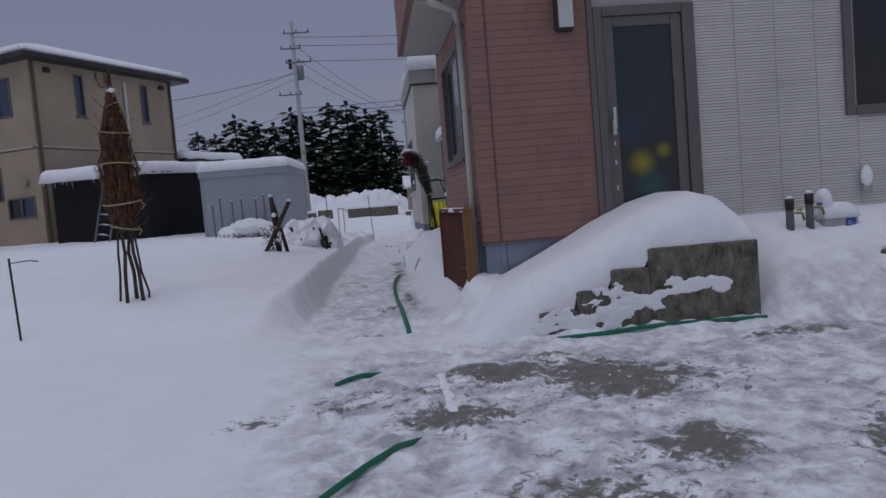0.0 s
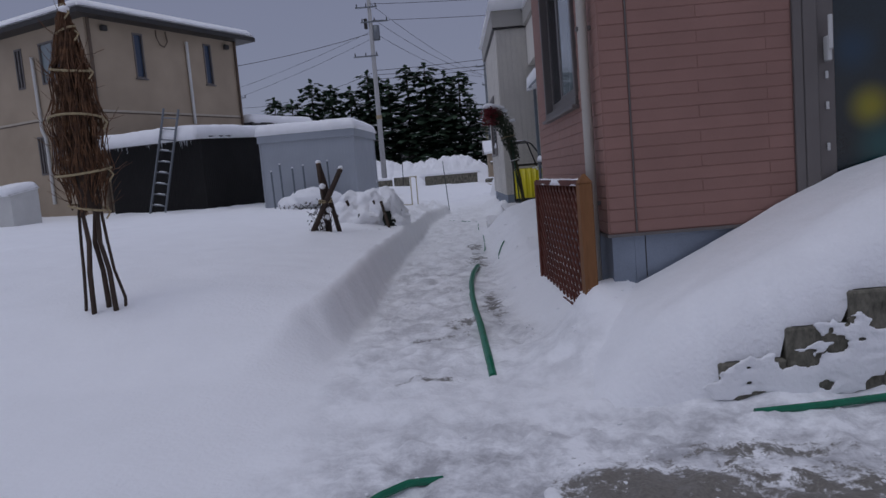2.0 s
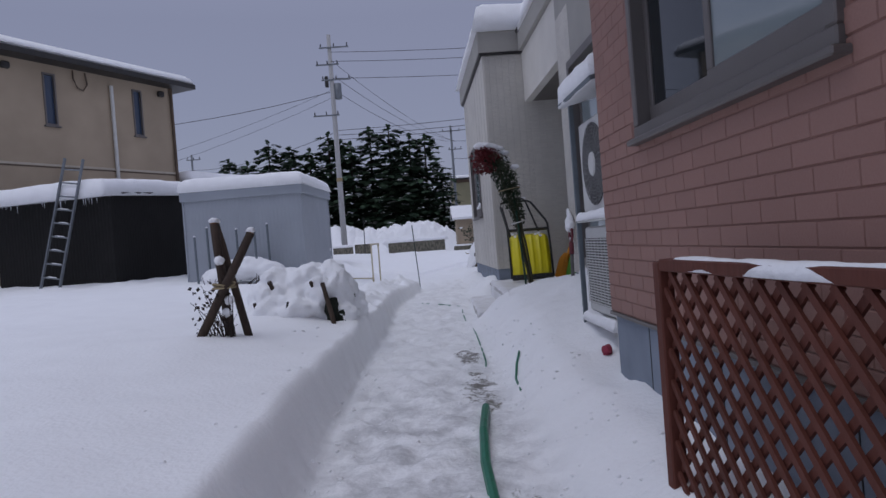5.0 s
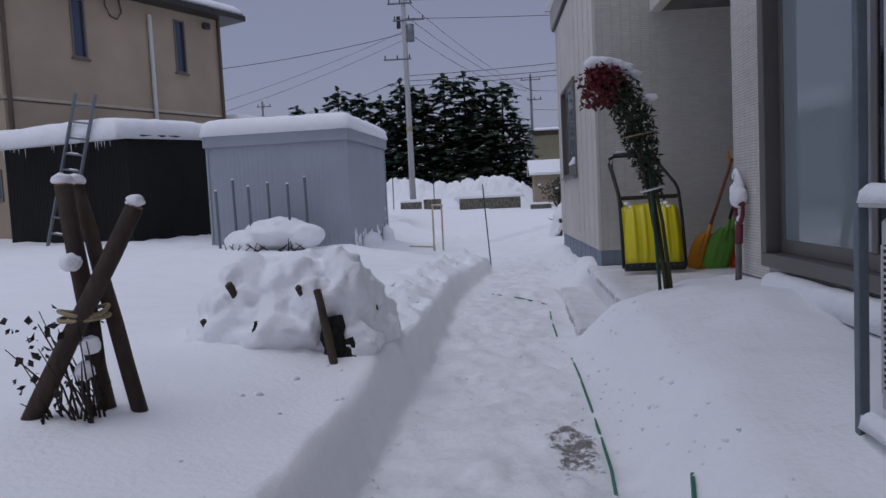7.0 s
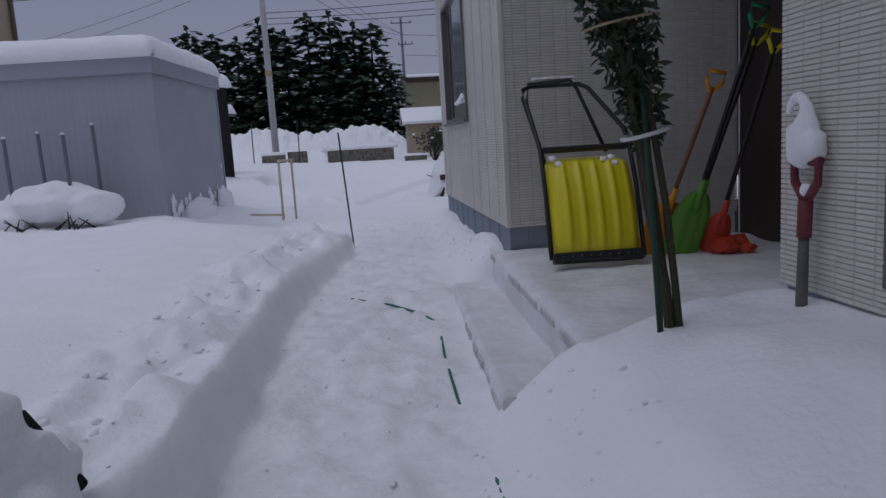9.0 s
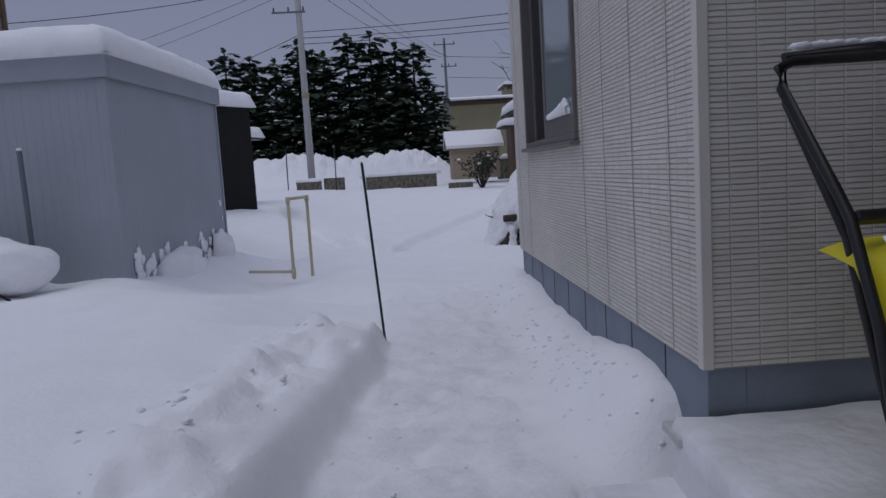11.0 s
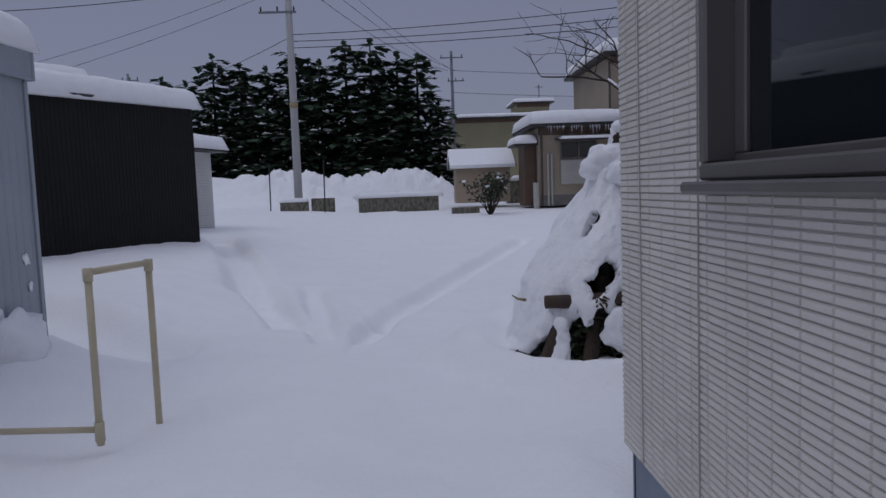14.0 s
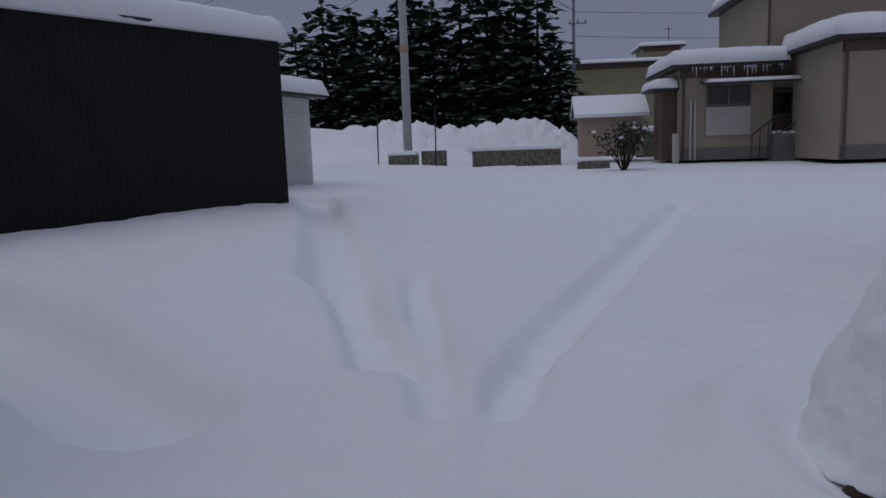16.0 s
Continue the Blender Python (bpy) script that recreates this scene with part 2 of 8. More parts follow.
def vnoise(x, y, seed=0):
    """Smooth value noise in 0..1 on arrays."""
    x, y = np.asarray(x, float), np.asarray(y, float)
    i, j = np.floor(x), np.floor(y)
    fx, fy = x - i, y - j
    fx, fy = fx * fx * (3 - 2 * fx), fy * fy * (3 - 2 * fy)
    a, b = lattice_hash(i, j, seed), lattice_hash(i + 1, j, seed)
    c, d = lattice_hash(i, j + 1, seed), lattice_hash(i + 1, j + 1, seed)
    return (a * (1 - fx) + b * fx) * (1 - fy) + (c * (1 - fx) + d * fx) * fy


def fbm(x, y, seed=0, octaves=4):
    t, amp = 0.0, 0.5
    for k in range(octaves):
        t = t + amp * vnoise(np.asarray(x) * 2 ** k, np.asarray(y) * 2 ** k, seed + 13 * k)
        amp *= 0.5
    return t


def step(a, b, x):
    t = np.clip((np.asarray(x, float) - a) / (b - a), 0, 1)
    return t * t * (3 - 2 * t)


def mesh_from(name, verts, faces, mat, smooth=True):
    me = bpy.data.meshes.new(name)
    me.from_pydata([tuple(v) for v in verts], [], [tuple(f) for f in faces])
    me.materials.append(mat)
    if smooth:
        me.shade_smooth()
    return me


def snow_cap(name, corners_len, corners_wid, thick, m, label, round_r=0.12, lumps=0.05, seed=1, n=40, sag=0.04, parent=None):
    """A rounded slab of snow lying on a flat top of that length and width, its foot at z = 0 of m, lapping a little over the edge."""
    L, W = corners_len, corners_wid
    nx, ny = max(6, int(n)), max(6, int(n * W / L) + 4)
    u, v = np.meshgrid(np.linspace(0, 1, nx), np.linspace(0, 1, ny), indexing="ij")
    x, y = u * L, v * W
    e = np.minimum(np.minimum(x, L - x), np.minimum(y, W - y))
    edge = np.sqrt(np.clip(1 - (1 - np.clip(e / round_r, 0, 1)) ** 2, 0, 1))
    z = thick * edge * (1 + lumps * 4 * (fbm(x * 1.1, y * 1.1, seed) - 0.47)) + lumps * 0.5 * (fbm(x * 4, y * 4, seed + 5) - 0.47) * edge - sag * (1 - edge)
    wob = (fbm(x * 3, y * 3, seed + 9) - 0.47) * lumps * (1 - np.clip(e / (round_r * 2), 0, 1))
    verts = np.stack([x + np.where(u < 0.5, -1, 1) * wob, y + np.where(v < 0.5, -1, 1) * wob, z], -1).reshape(-1, 3)
    faces = [(i * ny + j, (i + 1) * ny + j, (i + 1) * ny + j + 1, i * ny + j + 1) for i in range(nx - 1) for j in range(ny - 1)]
    k = len(verts)
    rim = [i * ny for i in range(nx)] + [(nx - 1) * ny + j for j in range(1, ny)] + [i * ny + ny - 1 for i in range(nx - 2, -1, -1)] + [j for j in range(ny - 2, 0, -1)]
    faces.append(tuple(rim[::-1]))
    ob = new(name, mesh_from(name, verts, faces, M_SNOW))
    ob.data.polygons[len(faces) - 1].use_smooth = False
    if parent:
        ob.parent = parent
        ob.matrix_basis = m
    else:
        ob.matrix_basis = m
        tagged(ob, label, "snow")
    return ob


def lump(bm, c, r, seed=0, squash=(1, 1, 1), rough=0.35, sub=2):
    """A clod: a ball pushed in and out by noise."""
    res = bmesh.ops.create_icosphere(bm, subdivisions=sub, radius=1.0)
    for v in res["verts"]:
        k = 1 + rough * (noise.noise(v.co * 1.7 + Vector((seed * 3.1, seed * 1.7, seed))) + 0.4 * noise.noise(v.co * 5 + Vector((seed, 0, seed * 2.3))))
        v.co = Vector((v.co.x * r * squash[0] * k + c[0], v.co.y * r * squash[1] * k + c[1], v.co.z * r * squash[2] * k + c[2]))


def panel_wall(bm, axis, at, thick, u0, u1, z0, z1, holes=()):
    """A wall slab in the plane axis = at (its outer face), thick metres deep, with rectangular openings (u0, u1, z0, z1)."""
    us = sorted({u0, u1, *[h[0] for h in holes], *[h[1] for h in holes]})
    zs = sorted({z0, z1, *[h[2] for h in holes], *[h[3] for h in holes]})
    us, zs = [u for u in us if u0 <= u <= u1], [z for z in zs if z0 <= z <= z1]
    for ua, ub in zip(us, us[1:]):
        za = None
        spans = []
        for a, b in zip(zs, zs[1:]):
            mu, mz = (ua + ub) / 2, (a + b) / 2
            if any(h[0] < mu < h[1] and h[2] < mz < h[3] for h in holes):
                za = None
            elif za is None:
                za = len(spans)
                spans.append([a, b])
            else:
                spans[za][1] = b
        for a, b in spans:
            if axis == "x":
                box(bm, (at, ua, a), (at + thick, ub, b))
            else:
                box(bm, (ua, at, a), (ub, at + thick, b))
    bmesh.ops.remove_doubles(bm, verts=bm.verts, dist=1e-4)


def tiles(axis, at, u0, u1, z0, z1, tw, th, gap, proud, holes=(), seed=0, shift=0.5, vary=0.3, ugap=None):
    """Courses of thin raised pieces on a wall: vertices and faces, the front face smaller than the foot. Pieces stand out towards minus axis."""
    rng = random.Random(seed)
    out = []
    row = 0
    z = z0
    while z < z1 - 0.4 * th:
        zb = min(z + th - gap, z1)
        u = u0 - (row % 2) * tw * shift
        while u < u1 - 0.01:
            a, b = max(u, u0), min(u + tw - (gap if ugap is None else ugap), u1)
            u += tw
            if b - a < 0.02:
                continue
            if any(h[0] < (a + b) / 2 < h[1] and h[2] < (z + zb) / 2 < h[3] for h in holes):
                continue
            out.append((a, b, z, zb, proud * (1 + vary * (rng.random() - 0.5))))
        z += th
        row += 1
    return out


def tile_geometry(spec, axis, at):
    vs, fs = [], []
    for a, b, z, zb, p in spec:
        k = len(vs)
        c = min(0.004, (zb - z) * 0.15)
        pts = [(a, z, 0), (b, z, 0), (b, zb, 0), (a, zb, 0), (a + c, z + c, p), (b - c, z + c, p), (b - c, zb - c, p), (a + c, zb - c, p)]
        for u, w, d in pts:
            vs.append((at - d, u, w) if axis == "x" else (u, at - d, w))
        q = [(4, 5, 6, 7), (0, 1, 5, 4), (1, 2, 6, 5), (2, 3, 7, 6), (3, 0, 4, 7)]
        for f in q:
            f = f if axis == "y" else f[::-1]
            fs.append(tuple(k + i for i in f))
    return vs, fs

# ---- ground: one sheet of snow ----
def path_z(y):
    return np.interp(y, [0, 4.4, 6.5, 8.4, 10, 12, 15, 17, 19, 21, 25, 35, 48, 60, 600], [0, 0.01, 0.10, 0.18, 0.26, 0.32, 0.37, 0.43, 0.48, 0.53, 0.57, 0.65, 0.78, 0.9, 1.2])


def left_edge(y):
    return np.interp(y, [7.0, 8.4, 9.5, 12.5, 15.5, 17.6, 19.3, 20.2], [-0.9, -0.8, -0.74, -0.64, -0.52, -0.42, -0.12, -0.05])


def right_edge(y):
    return np.interp(y, [6.8, 8.4, 12.5, 14.4, 15.4, 18.2, 20, 22], [0.9, 0.42, 0.46, 0.43, 0.5, 0.62, 0.72, 0.8])


def groove(x, y, a, b, w, depth):
    ax, ay, bx, by = *a, *b
    t = np.clip(((x - ax) * (bx - ax) + (y - ay) * (by - ay)) / ((bx - ax) ** 2 + (by - ay) ** 2), 0, 1)
    d = np.hypot(x - ax - t * (bx - ax), y - ay - t * (by - ay))
    return -depth * np.exp(-(d / w) ** 2)


def trench(x, y, a, b, w, depth):
    """A track trodden through deep snow: a flat floor between short slopes."""
    ax, ay, bx, by = *a, *b
    t = np.clip(((x - ax) * (bx - ax) + (y - ay) * (by - ay)) / ((bx - ax) ** 2 + (by - ay) ** 2), 0, 1)
    d = np.hypot(x - ax - t * (bx - ax), y - ay - t * (by - ay))
    return -depth * (1 - step(w * 0.35, w, d))


def ground_z(x, y):
    x, y = np.asarray(x, float), np.asarray(y, float)
    base = path_z(y)
    z = base.copy()
    wob = 0.12 * (fbm(x * 1.3, y * 1.3, 3) - 0.47) + 0.10 * (fbm(x * 4.5, y * 4.5, 8) - 0.47)
    # snow left of the path
    top = np.interp(y, [0, 5.5, 6.9, 7.25, 7.6, 8.0, 8.6, 9.5, 12, 16, 20.6, 22.5, 24.5, 30, 40], [0.08, 0.13, 0.22, 0.34, 0.52, 0.63, 0.68, 0.70, 0.72, 0.74, 0.76, 0.80, 0.78, 0.86, 0.75])
    xe = np.where(y < 7.0, -0.9 - 0.08 * (7.0 - y), left_edge(y)) + wob
    soft = 0.10 + 0.11 * (1 - step(10.5, 13.0, y)) + 0.5 * (1 - step(6.4, 8.6, y))
    on = 1 - step(xe - soft, xe, x)
    end = 1 - step(19.95, 20.2, y + wob) * step(-1.5, -0.5, x) - step(20.3, 22.5, y) * step(-2.6, -1.2, x) * (1 - step(-1.5, -0.5, x))
    lift = np.clip(-x - 1.0, 0, 7) * 0.03 * step(7.5, 10, y)
    far_left = step(22.0, 26.0, y) * (1 - step(-4.5, -2.0, x)) * 0.1
    left = np.maximum(top - base, 0) * end * (0.8 * on + 0.2 * (1 - step(xe - 1.3, xe - 0.1, x)))
    left = left + lift * on + far_left
    left = left + on * (0.16 * (fbm(x * 0.55, y * 0.55, 21) - 0.47) + 0.05 * (fbm(x * 1.6, y * 1.6, 22) - 0.47)) * step(6.5, 9, y)
    left = left - 0.12 * np.exp(-((x + 1.9) / 0.6) ** 2 - ((y - 22.6) / 0.9) ** 2)
    z = z + left
    z = z + 0.24 * np.exp(-((x + 1.42) / 0.42) ** 2 - ((y - 13.9) / 0.4) ** 2)
    # clods thrown up along the cut edge of the bank
    ridge = np.exp(-((x - xe + 0.42) / 0.28) ** 2) * step(12.8, 14.5, y) * (1 - step(19.9, 20.2, y))
    z = z + ridge * (0.05 + 0.34 * (fbm(x * 4.2, y * 4.2, 31) - 0.42) + 0.12 * (fbm(x * 12, y * 12, 33) - 0.45))
    # snow right of the path, up to the walls
    xr = right_edge(y) + 0.7 * wob
    rtop = np.interp(y, [5.8, 6.6, 7.4, 9.5, 11, 12.3, 13.6, 14.6, 15.2, 15.7], [0.05, 0.42, 0.52, 0.56, 0.62, 0.80, 0.93, 0.90, 0.84, 0.62])
    slab = step(15.15, 15.6, y) * (1 - step(17.72, 17.9, y))
    r_on = step(xr, xr + 0.5, x) * (0.72 + 0.28 * step(xr + 0.4, xr + 1.1, x))
    right = np.maximum(rtop - base, 0) * r_on * step(6.0, 7.0, y) * (1 - step(15.1, 15.6 - 0.25 * (1 - step(1.2, 2.0, x)), y))
    right = right + (0.13 + 0.14 * (1 - step(18.3, 19.6, y))) * step(0.72, 1.15, x) * step(17.8, 18.1, y) * (1 - step(21.9, 23.2, y)) * (1 - step(1.3, 1.6, x))
    lumps_r = step(xr, xr + 0.2, x) * (0.14 * (fbm(x * 1.9, y * 1.9, 41) - 0.47)) * (1 - slab)
    z = z + np.where((x > 0.3) & (y > 7.0) & (y < 23), right + lumps_r * (x < 2.2), right)
    z = z - slab * step(0.66, 0.72, x) * 0.06
    # heap beside the steps
    z = z + 0.46 * step(3.42, 3.9, x) * step(5.75, 6.4, y + 0.12 * (fbm(x * 2, y * 2, 51) - 0.47) * 4) * (1 - step(7.6, 8, y))
    z = z + step(1.0, 1.3, x) * (1 - step(3.6, 3.8, x)) * step(5.7, 6.3, y) * (1 - step(7.6, 8, y)) * 0.05
    z = z + 0.36 * np.exp(-((x - 0.93) / 0.28) ** 2 - ((y - 7.2) / 0.5) ** 2)
    # tracks dug in the field
    rough = 0.06 * (fbm(x * 3.1, y * 3.1, 64) - 0.47)
    z = z + step(22, 24, y) * (trench(x + rough, y, (-3.6, 35.0), (-1.45, 28.3), 0.42, 0.20) + trench(x + rough, y, (-1.45, 28.3), (-0.68, 26.2), 0.26, 0.17) + trench(x + rough, y, (-0.85, 28.7), (-0.28, 25.4), 0.2, 0.10)
                              + trench(x + rough, y, (-0.05, 25.5), (0.2, 26.6), 0.2, 0.13) + trench(x + rough, y, (0.2, 26.6), (2.95, 35.2), 0.27, 0.14) + trench(x + rough, y, (-3.6, 26.35), (-1.75, 25.35), 0.55, 0.28))
    z = z + groove(x, y, (-1.1, 22.2), (-0.35, 21.9), 0.22, 0.12)
    # rim of drifted snow round the log cone
    z = z + 0.15 * np.exp(-((np.hypot(x - 2.0, y - 24.8) - 1.12) / 0.2) ** 2)
    # field and road
    z = z + step(23, 26, y) * (0.10 * (fbm(x * 0.4, y * 0.4, 61) - 0.47)) * (1 - step(48, 52, y))
    bank = np.exp(-((y - 58.5) / 1.6) ** 2) * (1 - step(2.0, 4.2, x)) * step(-40, -30, x)
    z = z + bank * (1.62 + 0.7 * (fbm(x * 2.3, y * 2.6, 74) - 0.47) + 1.0 * (fbm(x * 0.35, y * 0.35, 71) - 0.47) + 0.8 * (fbm(x * 1.3, y * 1.3, 72) - 0.47) + 0.45 * (fbm(x * 3.2, y * 2, 73) - 0.47) + 0.35 * np.exp(-((x - 0.3) / 1.8) ** 2))
    z = z + step(60, 120, y) * 0.6
    # footprints and scuffs
    worn = step(-0.2, 0.15, x - xe) * (1 - step(-0.1, 0.25, x - xr)) * step(5, 7, y) * (1 - step(21, 23, y))
    drive = (1 - step(6.2, 7.2, y)) * step(-1.4, -0.4, x)
    z = z + np.maximum(worn, drive) * (0.075 * (fbm(x * 4, y * 3, 81) - 0.47) + 0.085 * (fbm(x * 11, y * 9, 82, 3) - 0.45))
    z = z + (0.09 * (fbm(x * 1.6, y * 1.6, 83) - 0.47) + 0.03 * (fbm(x * 7, y * 7, 84) - 0.47)) * step(20, 22, y) * (1 - step(45, 48, y))
    return z


def spot(x, y, cx, cy, rx, ry, turn=0.0):
    c, s = math.cos(radians(turn)), math.sin(radians(turn))
    u, v = (x - cx) * c + (y - cy) * s, -(x - cx) * s + (y - cy) * c
    return np.exp(-((u / rx) ** 2 + (v / ry) ** 2))


def bare_layer(x, y):
    b = np.zeros_like(x)
    for s in ((-0.3, 4.85, 0.6, 0.42, 12), (0.75, 5.25, 0.5, 0.3, -14), (1.55, 4.75, 0.42, 0.5, 20), (0.2, 4.3, 0.5, 0.3, 0), (1.6, 3.4, 0.3, 0.3, 0), (3.45, 5.55, 0.8, 0.16, 0), (4.2, 4.7, 0.5, 0.4, 20),
              (2.6, 3.2, 0.5, 0.35, 30), (0.34, 8.9, 0.13, 0.8, 0), (0.30, 11.6, 0.16, 0.8, 0), (0.05, 8.3, 0.2, 0.2, 0), (0.3, 12.9, 0.15, 0.4, 0), (0.95, 2.4, 0.5, 0.5, 0), (-0.9, 4.6, 0.5, 0.2, 10),
              (-0.2, 7.9, 0.35, 0.1, 0), (-0.2, 6.9, 0.3, 0.1, 0), (1.3, 5.6, 0.5, 0.12, 0)):
        b = np.maximum(b, 0.6 * spot(x, y, *s))
    return b + (0.33 * step(-0.2, 0.5, x) * (0.5 + vnoise(x * 1.3, y * 1.3, 5)) - 0.05) * (1 - step(5.0, 5.9, y)) + 0.08 * step(-0.5, -0.2, x) * (1 - step(0.3, 0.5, x)) * step(6.2, 8, y) * (1 - step(13, 15, y))


def packed_layer(x, y):
    xe, xr = left_edge(y), right_edge(y)
    path = step(-0.15, 0.2, x - xe) * (1 - step(-0.15, 0.2, x - xr)) * step(5.5, 8, y) * (1 - step(19, 22, y))
    drive = step(-1.2, -0.2, x) * (1 - step(5.6, 6.8, y))
    return np.maximum(path * (0.72 - 0.47 * step(10.5, 13.0, y)), drive)


def build_ground():
    xs = np.concatenate([-6.5 - np.geomspace(400, 0.2, 34), np.arange(-6.5, -2.2, 0.06), np.arange(-2.2, 1.9, 0.036), np.arange(1.9, 5.6, 0.07), 5.6 + np.geomspace(0.2, 400, 34)])
    ys = np.concatenate([-4 - np.geomspace(60, 0.2, 14), np.arange(-4, 1.0, 0.12), np.arange(1.0, 22.0, 0.05), np.arange(22.0, 28, 0.06), np.arange(28, 37, 0.1), np.arange(37, 54, 0.25), np.arange(54, 62, 0.1), np.arange(62, 64, 0.25), 64 + np.geomspace(0.5, 700, 24)])
    gx, gy = np.meshgrid(xs, ys, indexing="ij")
    gz = ground_z(gx, gy)
    nx, ny = gx.shape
    verts = np.stack([gx, gy, gz], -1).reshape(-1, 3)
    i, j = np.meshgrid(np.arange(nx - 1), np.arange(ny - 1), indexing="ij")
    a = (i * ny + j).ravel()
    quads = np.stack([a, a + ny, a + ny + 1, a + 1], -1)
    me = bpy.data.meshes.new("ground")
    me.vertices.add(len(verts))
    me.vertices.foreach_set("co", verts.ravel())
    me.loops.add(quads.size)
    me.loops.foreach_set("vertex_index", quads.ravel().astype(np.int32))
    me.polygons.add(len(quads))
    me.polygons.foreach_set("loop_start", np.arange(0, quads.size, 4, dtype=np.int32))
    me.update(calc_edges=True)
    lay = me.attributes.new("bare", "FLOAT", "POINT")
    lay.data.foreach_set("value", bare_layer(gx, gy).ravel().astype(np.float32))
    lay = me.attributes.new("packed", "FLOAT", "POINT")
    lay.data.foreach_set("value", packed_layer(gx, gy).ravel().astype(np.float32))
    me.materials.append(M_SNOWG)
    me.shade_smooth()
    tagged(new("ground", me), "snow-covered ground with a trodden path and cleared concrete drive", "ground", kind="structure")


build_ground()


def gz(x, y):
    return float(ground_z(np.array([x]), np.array([y]))[0])

# ---- houses beside the path ----
def wpart(name, bm, mat, parent, label="", smooth=False):
    """A part built in the world's own coordinates under a thing whose Empty stands at its base."""
    ob = part(name, bm, mat, parent, label, smooth)
    p = parent
    if p.parent is None and p.data is None:
        ob.matrix_parent_inverse = p.matrix_basis.inverted()
    return ob


def wmesh(name, vs, fs, mat, parent, label="", smooth=False):
    ob = new(name, mesh_from(name, vs, fs, mat, smooth))
    ob.parent = parent
    if parent.parent is None and parent.data is None:
        ob.matrix_parent_inverse = parent.matrix_basis.inverted()
    if label:
        ob["label"] = label
    return ob


def window_x(parent, at, y0, y1, z0, z1, fw=0.06, depth=0.09, open_side=None, pane=None, sill=True, name="window", proud=0.03, tall=0.088, out=0.0, meet=0.5, low=0.088):
    """A two-leaf sliding window in a wall that faces minus x."""
    bm = bm_new()
    for a, b in (((y0, z0), (y1, z0 + fw)), ((y0, z1 - fw), (y1, z1)), ((y0, z0 + fw), (y0 + fw, z1 - fw)), ((y1 - fw, z0 + fw), (y1, z1 - fw))):
        box(bm, (at - proud, a[0], a[1]), (at + depth, b[0], b[1]), 0.006)
    win = wpart(name, bm, M_ALU, parent, "grey-brown aluminium window frame")
    ym = y0 + (y1 - y0) * meet
    for k, (ya, yb) in enumerate(((y0 + fw, ym + 0.03), (ym - 0.03, y1 - fw))):
        xo = at + 0.004 + 0.035 * k - (out if k == 0 else 0)
        bm = bm_new()
        s = 0.055
        lift = tall if k == 0 else low
        box(bm, (xo, ya, z0 + fw), (xo + 0.03, yb, z0 + fw + lift), 0.004)
        box(bm, (xo, ya, z1 - fw - s), (xo + 0.03, yb, z1 - fw), 0.004)
        box(bm, (xo, ya, z0 + fw + lift), (xo + 0.03, ya + s, z1 - fw - s), 0.004)
        box(bm, (xo, yb - s, z0 + fw + lift), (xo + 0.03, yb, z1 - fw - s), 0.004)
        wpart("sash", bm, M_ALU, win)
        bm = bm_new()
        box(bm, (xo + 0.011, ya + s, z0 + fw + lift), (xo + 0.019, yb - s, z1 - fw - s))
        wpart("pane", bm, pane[k] if pane else M_GLASS, win)
    if sill:
        bm = bm_new()
        box(bm, (at - proud - 0.035, y0 - 0.03, z0 - 0.03), (at - 0.002, y1 + 0.03, z0 - 0.002), 0.006)
        wpart("sill", bm, M_ALU, win)
    return win


